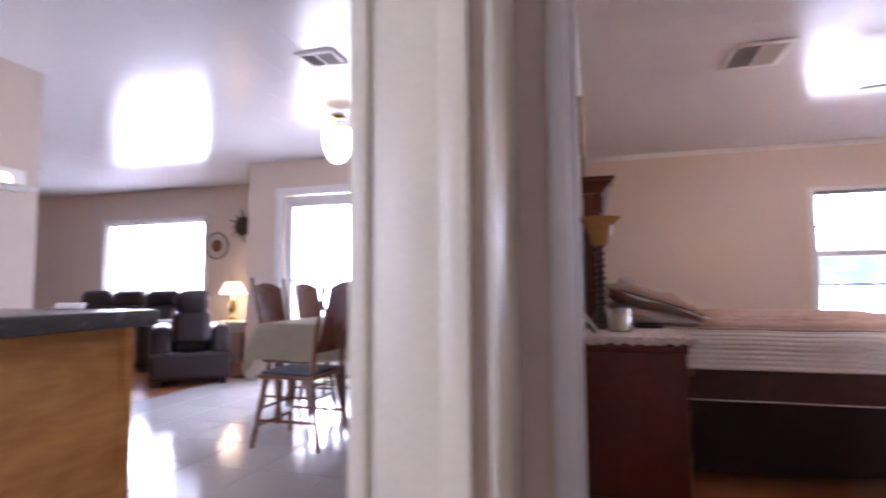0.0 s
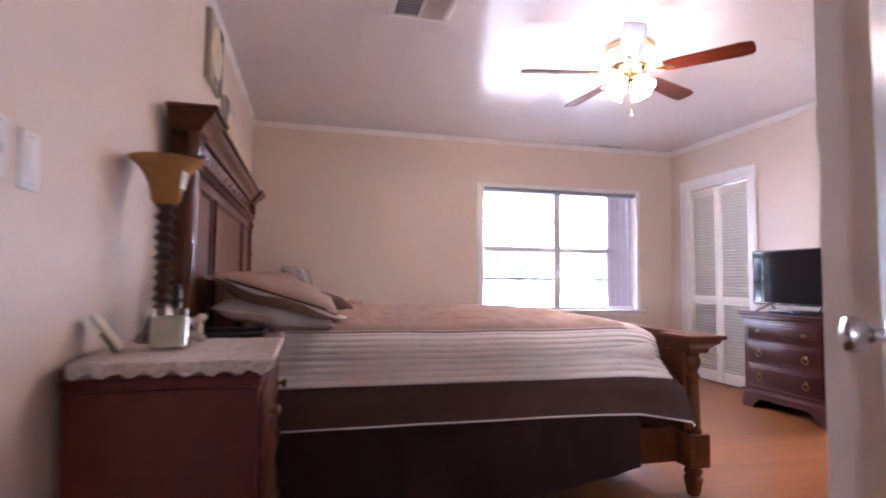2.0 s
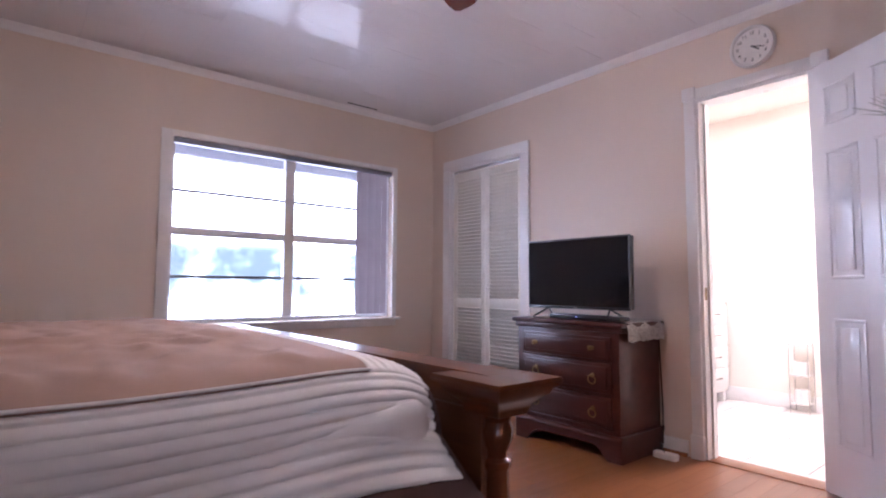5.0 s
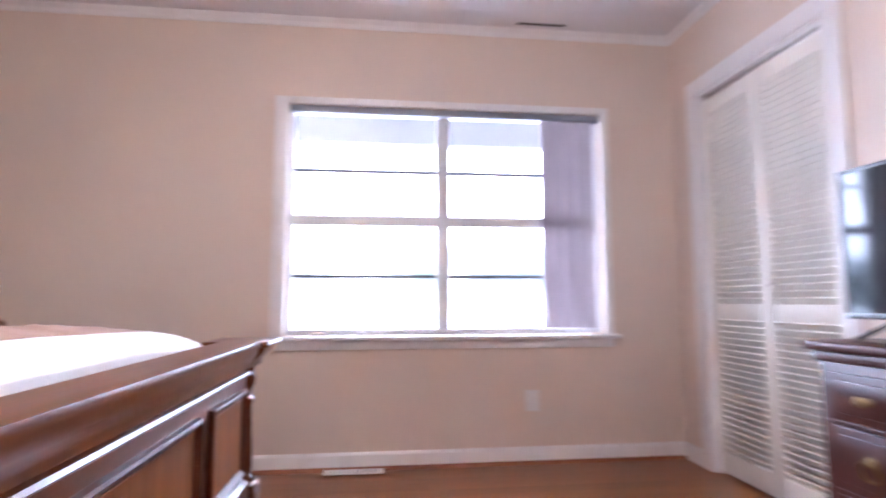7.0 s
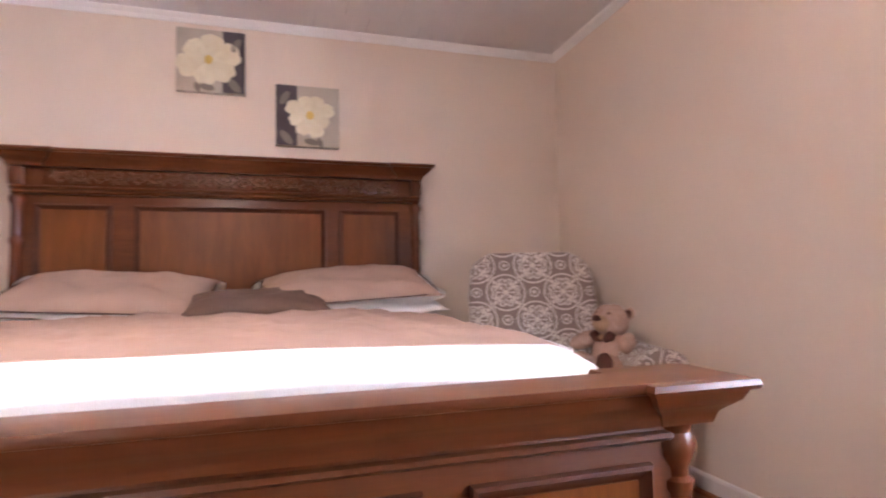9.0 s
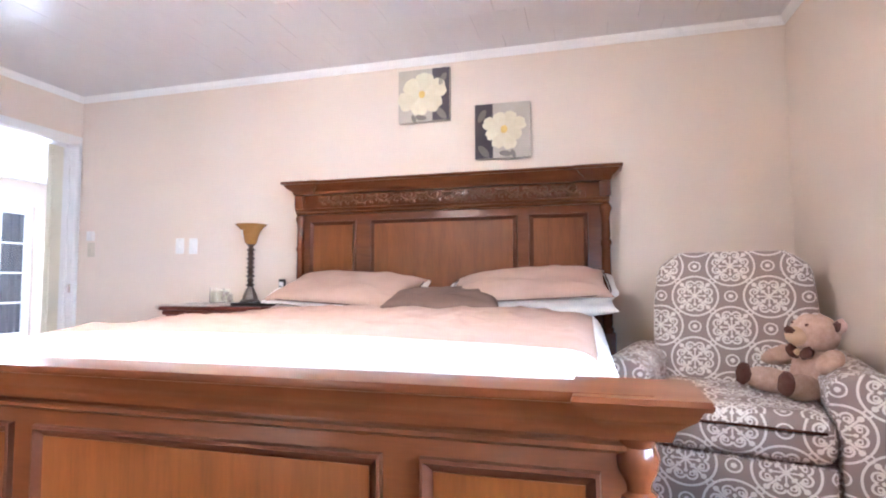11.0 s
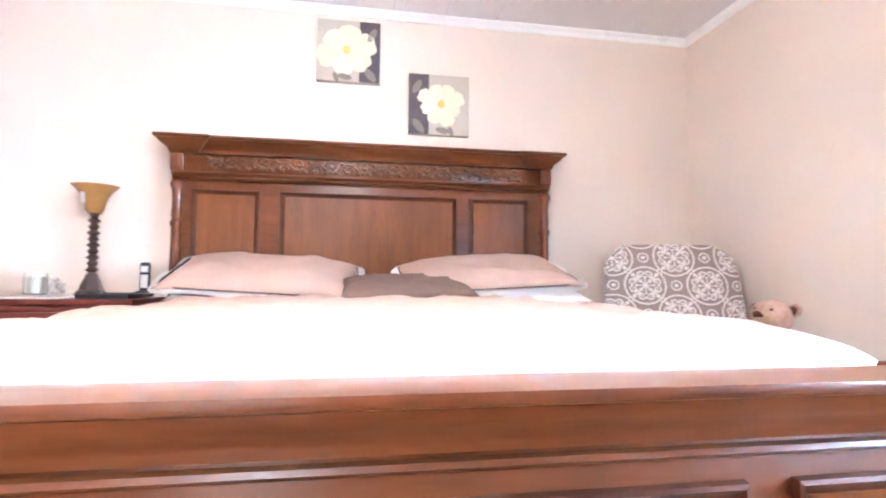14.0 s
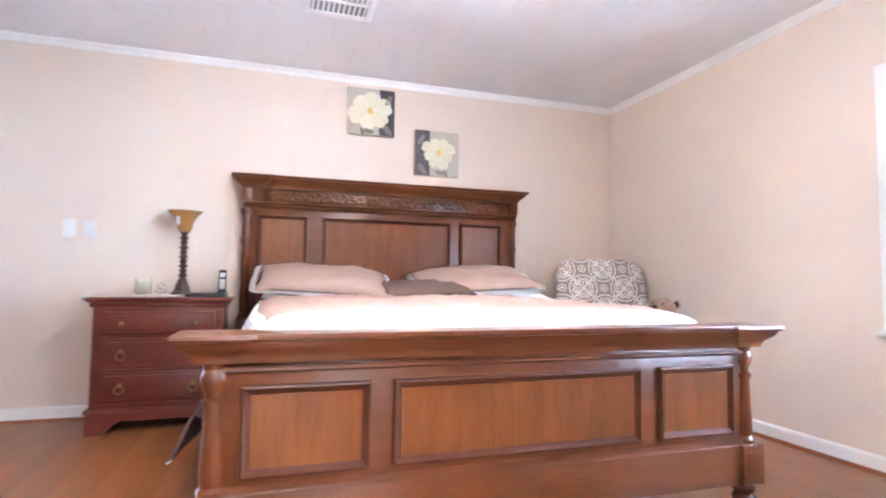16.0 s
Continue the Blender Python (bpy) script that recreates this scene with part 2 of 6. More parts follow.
ALMOND = mat("almond_plastic", (0.62, 0.55, 0.42), 0.35, scale=10, fine=100, bump=0.01)
SLOT = mat("dark_slot", (0.015, 0.013, 0.012), 0.7)
BLIND = mat("vertical_blind_fabric", (0.46, 0.41, 0.42), 0.7, scale=8, fine=200, bump=0.06)
ALU = mat("white_aluminium_frame", (0.84, 0.84, 0.85), 0.35, scale=8, fine=100, bump=0.01)
BAR = mat("grey_glazing_bar", (0.27, 0.28, 0.32), 0.4, scale=8, fine=100, bump=0.01)
AMBER = mat("amber_glass_shade", (0.46, 0.24, 0.07), 0.25, dark=(0.34, 0.16, 0.04), scale=14, fine=60, bump=0.03, coat=0.4)
LAMPBASE = mat("dark_bronze_resin", (0.06, 0.026, 0.016), 0.35, dark=(0.03, 0.014, 0.01), scale=20, fine=100, bump=0.06)
WAX = mat("cream_candle_wax", (0.76, 0.70, 0.54), 0.5, scale=8, fine=90, bump=0.02)
CLEAR = glass("clear_glass")
PANE = glass("window_glass")
BEAR = mat("bear_plush", (0.56, 0.39, 0.31), 0.95, dark=(0.42, 0.27, 0.20), scale=45, fine=260, amount=0.9, bump=0.35, spec=0.15)
BEAR_DARK = mat("dark_brown_plush", (0.10, 0.035, 0.022), 0.9, scale=40, fine=240, bump=0.3)
BEAR_NOSE = mat("ochre_muzzle", (0.50, 0.32, 0.19), 0.8, scale=40, fine=240, bump=0.2)
LEATHER = mat("dark_leather", (0.030, 0.018, 0.020), 0.32, scale=10, fine=140, bump=0.12)
OAK = mat("golden_oak_plywood", (0.70, 0.38, 0.095), 0.4, dark=(0.42, 0.18, 0.036), scale=1.6, fine=9, amount=1.0, bump=0.02, stretch=(1.2, 1.2, 5))
COUNTER = mat("grey_laminate", (0.075, 0.075, 0.08), 0.25, scale=30, fine=250, amount=0.8, bump=0.01)
CLOTH = mat("beige_tablecloth", (0.56, 0.50, 0.36), 0.85, dark=(0.48, 0.42, 0.29), scale=9, fine=260, bump=0.12)
CHAIRWOOD = mat("brown_chair_wood", (0.20, 0.075, 0.035), 0.28, dark=(0.12, 0.04, 0.02), scale=4, fine=50, stretch=(6, 6, 1), bump=0.003, rvar=0.03, coat=0.3)
GREYSEAT = mat("dark_blue_seat", (0.07, 0.085, 0.12), 0.5, scale=10, fine=150, bump=0.05)
LEAF = mat("green_silk_leaf", (0.10, 0.13, 0.04), 0.55, dark=(0.05, 0.07, 0.02), scale=20, fine=120, bump=0.05)
LEAF_BROWN = mat("bronze_silk_leaf", (0.13, 0.065, 0.035), 0.55, dark=(0.06, 0.035, 0.02), scale=20, fine=120, bump=0.05)
PETAL = mat("white_silk_petal", (0.78, 0.76, 0.66), 0.6, dark=(0.66, 0.66, 0.48), scale=14, fine=100, bump=0.03)
PINKPETAL = mat("dusty_pink_petal", (0.45, 0.16, 0.14), 0.6, scale=14, fine=100, bump=0.03)
CANVAS = mat("beige_canvas", (0.50, 0.44, 0.36), 0.8, dark=(0.40, 0.34, 0.27), scale=12, fine=300, bump=0.1)
CANVAS_DARK = mat("dark_painted_canvas", (0.07, 0.055, 0.065), 0.75, dark=(0.11, 0.09, 0.09), scale=14, fine=300, bump=0.1)
PAINT_PETAL = mat("ivory_painted_petal", (0.78, 0.72, 0.55), 0.75, dark=(0.64, 0.56, 0.38), scale=18, fine=260, amount=0.8, bump=0.1)
PAINT_PETAL_2 = mat("shaded_painted_petal", (0.66, 0.58, 0.40), 0.75, dark=(0.74, 0.68, 0.52), scale=18, fine=260, amount=0.9, bump=0.1)
PAINT_HEART = mat("yellow_painted_heart", (0.72, 0.50, 0.14), 0.75, scale=30, fine=260, bump=0.1)
PAINT_LEAF = mat("grey_painted_leaf", (0.22, 0.19, 0.16), 0.75, scale=20, fine=260, bump=0.1)
BULB = glow("lit_glass_shade", (1.0, 0.84, 0.66), 15.0)
BULB_DINING = glow("lit_pendant_glass", (1.0, 0.86, 0.66), 1.6)
BULB_LAMP = glow("lit_lamp_shade", (1.0, 0.75, 0.42), 0.6)
BULB_BATH = glow("lit_bath_diffuser", (1.0, 0.88, 0.72), 2.6)
FANBODY = mat("white_enamel", (0.78, 0.76, 0.74), 0.15, scale=6, fine=100, bump=0.005)
BLADE = mat("rosewood_fan_blade", (0.16, 0.030, 0.014), 0.16, dark=(0.09, 0.016, 0.008), scale=4, fine=40, amount=0.9, stretch=(1, 9, 9), bump=0.01, coat=0.4)
# emissive backdrop colour, stands in for the bright sky outside
SKYGLOW = glow("glowing_sky_backdrop", (0.86, 0.94, 1.0), 4.0)


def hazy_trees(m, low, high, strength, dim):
    """Paints pale distant tree masses and haze into the backdrop's glow, between two heights."""
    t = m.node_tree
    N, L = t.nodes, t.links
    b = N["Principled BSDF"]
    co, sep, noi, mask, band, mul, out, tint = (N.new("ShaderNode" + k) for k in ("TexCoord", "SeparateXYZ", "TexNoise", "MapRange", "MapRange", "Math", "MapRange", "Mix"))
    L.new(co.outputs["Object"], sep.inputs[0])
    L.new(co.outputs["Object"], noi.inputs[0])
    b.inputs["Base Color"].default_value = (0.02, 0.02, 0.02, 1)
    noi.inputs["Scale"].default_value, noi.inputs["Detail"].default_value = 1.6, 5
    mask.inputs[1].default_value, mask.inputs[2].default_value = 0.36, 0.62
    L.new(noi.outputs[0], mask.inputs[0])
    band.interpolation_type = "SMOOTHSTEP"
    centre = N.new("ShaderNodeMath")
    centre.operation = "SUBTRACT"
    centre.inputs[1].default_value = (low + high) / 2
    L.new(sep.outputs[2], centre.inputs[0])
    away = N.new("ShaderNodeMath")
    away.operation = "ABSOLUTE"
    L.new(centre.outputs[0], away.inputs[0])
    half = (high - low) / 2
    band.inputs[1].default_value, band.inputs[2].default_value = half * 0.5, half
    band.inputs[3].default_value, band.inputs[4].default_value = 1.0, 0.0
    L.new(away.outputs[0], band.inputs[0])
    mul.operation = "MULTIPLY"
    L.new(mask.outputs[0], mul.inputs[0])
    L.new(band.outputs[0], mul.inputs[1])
    # the painted haze fades step by step, so the glow's strength runs geometrically
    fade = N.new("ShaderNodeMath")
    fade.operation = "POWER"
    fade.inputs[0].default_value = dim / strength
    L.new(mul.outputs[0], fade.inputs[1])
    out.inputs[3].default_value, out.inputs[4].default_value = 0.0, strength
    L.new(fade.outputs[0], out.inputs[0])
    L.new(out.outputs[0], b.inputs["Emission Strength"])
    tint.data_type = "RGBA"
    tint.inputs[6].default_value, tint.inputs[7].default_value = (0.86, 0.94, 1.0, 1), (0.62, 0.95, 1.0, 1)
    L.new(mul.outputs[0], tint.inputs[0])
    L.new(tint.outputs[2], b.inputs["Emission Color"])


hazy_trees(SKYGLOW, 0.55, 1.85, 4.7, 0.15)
CONCRETE = mat("pale_concrete", (0.50, 0.49, 0.47), 0.85, dark=(0.42, 0.41, 0.39), scale=2, fine=60, bump=0.08)
GRASS = mat("dry_lawn", (0.22, 0.24, 0.10), 0.9, dark=(0.14, 0.17, 0.06), scale=1.2, fine=40, amount=1.0, bump=0.3)
SIDING = mat("pale_house_siding", (0.62, 0.63, 0.62), 0.7, scale=2, fine=40, bump=0.05)
ROOF = mat("grey_roof_shingle", (0.16, 0.15, 0.15), 0.85, scale=3, fine=40, bump=0.2)
SOFFIT = mat("taupe_porch_soffit", (0.26, 0.27, 0.33), 0.6, scale=3, fine=60, bump=0.04)
CURTAIN = mat("dark_grey_curtain", (0.05, 0.055, 0.07), 0.8, scale=6, fine=120, bump=0.08)


def scroll_fabric(name, cell):
    """Taupe upholstery woven with ivory medallions of rings, paired curls and florets, drawn in the map's metres."""
    m = bpy.data.materials.new(name)
    m.use_nodes = True
    t = m.node_tree
    N, L = t.nodes, t.links
    b = N["Principled BSDF"]
    co = N.new("ShaderNodeTexCoord")

    def op(kind, a, c=None, d=None):
        n = N.new("ShaderNodeMath")
        n.operation = kind
        for i, v in enumerate((a, c, d)):
            if v is None:
                continue
            if isinstance(v, (int, float)):
                n.inputs[i].default_value = v
            else:
                L.new(v, n.inputs[i])
        return n.outputs[0]

    sep = N.new("ShaderNodeSeparateXYZ")
    L.new(co.outputs["UV"], sep.inputs[0])

    def cell_of(v):
        # signed distance from the nearest cell centre, -0.5 to 0.5
        return op("SUBTRACT", op("FRACT", op("ADD", op("DIVIDE", v, cell), 100.0)), 0.5)

    def line(d, at, w):
        return op("LESS_THAN", op("ABSOLUTE", op("SUBTRACT", d, at)), w)

    def dist(u, v, cu, cv):
        return op("SQRT", op("ADD", op("POWER", op("SUBTRACT", u, cu), 2), op("POWER", op("SUBTRACT", v, cv), 2)))

    def both(*parts_):
        got = parts_[0]
        for k in parts_[1:]:
            got = op("MINIMUM", got, k)
        return got

    # medallions on a lattice turned by 45 degrees; each is mirrored eightfold
    h = math.sqrt(0.5)
    su, sv = sep.outputs[0], sep.outputs[1]
    p = cell_of(op("MULTIPLY", op("ADD", su, sv), h))
    q = cell_of(op("MULTIPLY", op("SUBTRACT", su, sv), h))
    a = op("ABSOLUTE", op("MULTIPLY", op("ADD", p, q), h))
    b_ = op("ABSOLUTE", op("MULTIPLY", op("SUBTRACT", p, q), h))
    m_, n_ = op("MAXIMUM", a, b_), op("MINIMUM", a, b_)
    r = dist(m_, n_, 0, 0)
    curl = dist(m_, n_, 0.262, 0.088)
    hook = dist(m_, n_, 0.250, 0.095)
    corner = dist(op("ABSOLUTE", p), op("ABSOLUTE", q), 0.5, 0.5)
    side = dist(op("ABSOLUTE", p), op("ABSOLUTE", q), 0.5, 0.0)
    side2 = dist(op("ABSOLUTE", p), op("ABSOLUTE", q), 0.0, 0.5)
    marks = [line(r, 0.462, 0.019),
             both(line(curl, 0.082, 0.018), op("GREATER_THAN", op("ADD", m_, n_), 0.285)),
             both(line(hook, 0.036, 0.014), op("LESS_THAN", m_, 0.285)),
             both(op("LESS_THAN", op("SUBTRACT", m_, n_), 0.026), op("LESS_THAN", r, 0.37)),
             both(op("LESS_THAN", n_, 0.013), op("LESS_THAN", r, 0.20)),
             op("LESS_THAN", dist(m_, n_, 0.20, 0.0), 0.032),
             op("LESS_THAN", dist(m_, n_, 0.265, 0.265), 0.046),
             op("LESS_THAN", dist(m_, n_, 0.125, 0.09), 0.024),
             op("LESS_THAN", r, 0.042),
             line(corner, 0.115, 0.015), op("LESS_THAN", corner, 0.045),
             line(side, 0.055, 0.013), line(side2, 0.055, 0.013)]
    total = marks[0]
    for k in marks[1:]:
        total = op("MAXIMUM", total, k)
    noise_n = N.new("ShaderNodeTexNoise")
    noise_n.inputs["Scale"].default_value = 380
    L.new(co.outputs["UV"], noise_n.inputs[0])
    col = N.new("ShaderNodeMix")
    col.data_type = "RGBA"
    col.inputs[6].default_value, col.inputs[7].default_value = (0.28, 0.22, 0.195, 1), (0.72, 0.66, 0.60, 1)
    L.new(total, col.inputs[0])
    dull = N.new("ShaderNodeMix")
    dull.data_type, dull.blend_type = "RGBA", "MULTIPLY"
    dull.inputs[0].default_value = 0.35
    L.new(col.outputs[2], dull.inputs[6])
    L.new(noise_n.outputs[1], dull.inputs[7])
    L.new(col.outputs[2], b.inputs["Base Color"])
    bp = N.new("ShaderNodeBump")
    bp.inputs["Strength"].default_value, bp.inputs["Distance"].default_value = 0.5, 0.002
    L.new(noise_n.outputs[0], bp.inputs["Height"])
    L.new(bp.outputs[0], b.inputs["Normal"])
    b.inputs["Roughness"].default_value = 0.9
    b.inputs["Specular IOR Level"].default_value = 0.2
    return m


FABRIC = scroll_fabric("scroll_upholstery", 0.200)

# ---- structure: the bedroom ----
RX, RN, RS, NOOK_X, NOOK_Y, CH, TH = 4.45, 6.09, 1.05, 1.54, 1.797, 2.44, 0.12
DOOR_W, DOOR_E, HALL_Y = 0.048, 1.045, 0.93


def wall(name, label, boxes, material=None, smooth=0):
    bm = bmesh.new()
    for b in boxes:
        bx(bm, *b)
    return solid(name, bm, material or WALL, label, "wall", kind="structure", smooth=smooth)


WIN = (2.24, 4.00, 0.69, 1.945)
wall("wall_north", "beige painted bedroom wall with a wide window", [
    (-TH, RN, -0.1, WIN[0], RN + TH, CH + 0.1), (WIN[1], RN, -0.1, RX + TH, RN + TH, CH + 0.1),
    (WIN[0], RN, -0.1, WIN[1], RN + TH, WIN[2]), (WIN[0], RN, WIN[3], WIN[1], RN + TH, CH + 0.1)])
wall("wall_west", "beige painted wall behind the bed", [(-TH, HALL_Y, -0.1, 0, RN, CH + 0.1), (-0.225, 0.64, -0.1, -0.055, HALL_Y, CH + 0.1)])
wall("wall_south", "beige painted wall with the bedroom doorway", [
    (0, HALL_Y, -0.1, DOOR_W - 0.02, RS, CH + 0.1), (DOOR_E + 0.02, HALL_Y, -0.1, NOOK_X + TH, RS, CH + 0.1),
    (DOOR_W - 0.02, HALL_Y, 2.05, DOOR_E + 0.02, RS, CH + 0.1)])
wall("wall_nook", "beige painted wall returning beside the bedroom door", [(NOOK_X, RS, -0.1, NOOK_X + TH, NOOK_Y, CH + 0.1)])
wall("wall_chest_side", "beige painted wall behind the tall chest", [(NOOK_X + TH, NOOK_Y - TH, -0.1, RX + TH, NOOK_Y, CH + 0.1)])
BATH = (3.06, 3.645, 2.03)
CLO = (4.99, 5.83, 1.98)
wall("wall_east", "beige painted wall with closet and bathroom openings", [
    (RX, NOOK_Y, -0.1, RX + TH, BATH[0], CH + 0.1), (RX, BATH[0], BATH[2], RX + TH, BATH[1], CH + 0.1),
    (RX, BATH[1], -0.1, RX + TH, CLO[0], CH + 0.1), (RX, CLO[0], CLO[2], RX + TH, CLO[1], CH + 0.1),
    (RX, CLO[1], -0.1, RX + TH, RN, CH + 0.1)])
wall("wall_closet", "plain inside of the closet", [(5.15, 4.8, -0.1, 5.22, 6.0, CH), (RX + TH, 4.8, -0.1, 5.15, 4.87, CH), (RX + TH, 5.93, -0.1, 5.15, 6.0, CH), (RX + TH, 4.87, 2.1, 5.15, 5.93, 2.16)])


def ceiling_tiles(x0, x1, y0, y1):
    """Ceiling of foot-square fibre tiles in staggered columns: open joints across, tight joints along, in one mesh."""
    bm = bx(bmesh.new(), x0 - 0.1, y0 - 0.1, CH + 0.012, x1 + 0.1, y1 + 0.1, CH + 0.08)
    pw, ph = 0.298, 0.3065
    first = int(math.floor((x0 - 1.990) / pw))
    for c in range(first, first + int((x1 - x0) / pw) + 3):
        a, b = max(1.990 + c * pw, x0), min(1.990 + (c + 1) * pw, x1)
        if b - a < 0.01:
            continue
        base = 4.977 if c % 2 == 0 else 5.119
        r = int(math.floor((y0 - base) / ph))
        while base + r * ph < y1:
            y, ye = max(base + r * ph, y0), min(base + (r + 1) * ph, y1)
            r += 1
            if ye - y < 0.01:
                continue
            drop = random.uniform(0.0021, 0.0029)
            quad = [(a + 0.0004, y + 0.0011), (b - 0.0004, y + 0.0011), (b - 0.0004, ye - 0.0011), (a + 0.0004, ye - 0.0011)]
            low = [bm.verts.new((p, q, CH - drop)) for p, q in quad]
            top = [bm.verts.new((p, q, CH + 0.008)) for p, q in quad]
            bm.faces.new(low[::-1])
            for k in range(4):
                bm.faces.new((low[k], low[(k + 1) % 4], top[(k + 1) % 4], top[k]))
    return bm


solid("ceiling", ceiling_tiles(0.0, RX, RS, RN), CEIL, "glossy off-white bedroom ceiling of staggered square tiles", "ceiling", kind="structure", smooth=0)

CROWN = [(0, 0), (0.040, 0), (0.040, -0.009), (0.034, -0.011), (0.030, -0.019), (0.020, -0.027), (0.016, -0.036), (0.016, -0.043), (0.011, -0.045), (0.010, -0.056), (0.006, -0.060), (0, -0.061)]


def moulding(name, label, outline, runs):
    """Mouldings along inner wall faces. A run is (axis, wall place, side, from, to); the outline is (out of the wall, up)."""
    bm = bmesh.new()
    for axis, at, side, a0, a1 in runs:
        prism(bm, [(at + side * p, q) for p, q in outline], axis, a0, a1)
    return solid(name, bm, TRIM, label, "trim", kind="structure", smooth=30)


moulding("crown_moulding", "white crown moulding below the ceiling", [(p * 0.78, CH - 0.002 + q * 0.78) for p, q in CROWN], [
    ("x", RN, -1, 0, RX), ("y", 0, 1, RS, RN), ("y", RX, -1, NOOK_Y, RN), ("x", RS, 1, 0, NOOK_X), ("x", NOOK_Y, 1, NOOK_X, RX), ("y", NOOK_X, -1, RS, NOOK_Y)])
BASE = [(0, 0.0), (0.014, 0.0), (0.014, 0.075), (0.008, 0.085), (0, 0.088)]
moulding("baseboard", "white painted baseboard", BASE, [
    ("x", RN, -1, 0, RX), ("y", 0, 1, RS, RN), ("y", RX, -1, NOOK_Y, BATH[0] - 0.09), ("y", RX, -1, BATH[1] + 0.09, CLO[0] - 0.07),
    ("y", RX, -1, CLO[1] + 0.08, RN), ("x", NOOK_Y, 1, NOOK_X, RX), ("y", NOOK_X, -1, RS, NOOK_Y)])
QUARTER = [(0.014, 0.0), (0.032, 0.0), (0.030, 0.008), (0.024, 0.015), (0.014, 0.018)]
bm = bmesh.new()
for axis, at, side, a0, a1 in [("x", RN, -1, 0, RX), ("y", 0, 1, RS, RN), ("y", RX, -1, BATH[1] + 0.09, CLO[0] - 0.07)]:
    prism(bm, [(at + side * p, q) for p, q in QUARTER], axis, a0, a1)
solid("shoe_moulding", bm, PLANK, "brown wooden shoe moulding along the baseboard", "trim", kind="structure")


# ---- window of the bedroom ----
def glazed(name, label, x0, x1, z0, z1, y, cols, rails, bars, frame_mat, depth=0.05):
    """A window in a wall that runs along x: frame, mullion, rails, thin bars and a pane for each light."""
    w = thing(name, label, "window", pose(0, y, 0), kind="structure")
    fw = 0.028
    part("window_frame", bx(bx(bx(bx(bmesh.new(), x0, 0, z0, x0 + fw, depth, z1, 0.004), x1 - fw, 0, z0, x1, depth, z1, 0.004), x0 + fw, 0, z0, x1 - fw, depth, z0 + fw, 0.004), x0 + fw, 0, z1 - fw, x1 - fw, depth, z1, 0.004), frame_mat, w)
    edges = [x0 + fw, *cols, x1 - fw]
    for c in cols:
        part("mullion", box(c - 0.038, -0.002, z0 + fw, c + 0.038, depth, z1 - fw, 0.005), frame_mat, w)
    for a, b in zip(edges, edges[1:]):
        a2, b2 = a + (0.038 if a in cols else 0), b - (0.038 if b in cols else 0)
        for r in rails:
            part("rail", box(a2, 0.004, r - 0.028, b2, depth - 0.006, r + 0.028, 0.004), frame_mat, w)
        for r in bars:
            part("glazing_bar", box(a2, 0.016, r - 0.0105, b2, 0.032, r + 0.0105), BAR, w)
        levels = [z0 + fw, *rails, z1 - fw]
        for p, q in zip(levels, levels[1:]):
            pane = part("pane", box(a2, 0.022, p, b2, 0.025, q), PANE, w)
            pane.visible_shadow = False
    return w


glazed("window_1", "white aluminium window with two columns of panes", WIN[0], WIN[1], WIN[2], WIN[3], RN + 0.05, [3.09], [1.315], [1.595, 1.005], ALU)
bm = bmesh.new()
bx(bm, 2.168, RN - 0.016, WIN[2] - 0.005, WIN[0], RN, 1.985, 0.003)
bx(bm, WIN[1], RN - 0.016, WIN[2] - 0.005, 4.045, RN, 1.985, 0.003)
bx(bm, WIN[0], RN - 0.016, WIN[3], WIN[1], RN, 1.985, 0.003)
solid("window_casing", bm, TRIM, "white painted casing round the bedroom window", "trim", kind="structure")
bm = bmesh.new()
bx(bm, 2.15, RN - 0.045, WIN[2] - 0.026, 4.075, RN + 0.05, WIN[2] - 0.004, 0.006)
bx(bm, 2.18, RN - 0.015, WIN[2] - 0.075, 4.045, RN, WIN[2] - 0.026, 0.003)
solid("window_sill", bm, TRIM, "white window sill with an apron below", "trim", kind="structure")

blinds = thing("vertical_blinds", "taupe vertical blinds stacked to one side of the window", "blinds", pose(0, RN + 0.02, 0))
part("head_rail", box(WIN[0] + 0.005, -0.022, 1.905, WIN[1] - 0.005, 0.02, WIN[3] - 0.003, 0.004), BAR, blinds, "grey metal head rail")
for k in range(12):
    x = 3.665 + 0.0245 * k
    bm = bmesh.new()
    n = 6
    turn = 0.62 + 0.25 * math.sin(k * 2.1)
    row = []
    for z in (0.72, 1.905):
        row.append([bm.verts.new((x + math.cos(turn) * (i / n - 0.5) * 0.05 + 0.004 * math.sin(math.pi * i / n), -0.006 + math.sin(turn) * (i / n - 0.5) * 0.03, z)) for i in range(n + 1)])
    for i in range(n):
        bm.faces.new((row[0][i], row[0][i + 1], row[1][i + 1], row[1][i]))
    bmesh.ops.solidify(bm, geom=bm.faces[:], thickness=0.0012)
    part("slat", bm, BLIND, blinds)


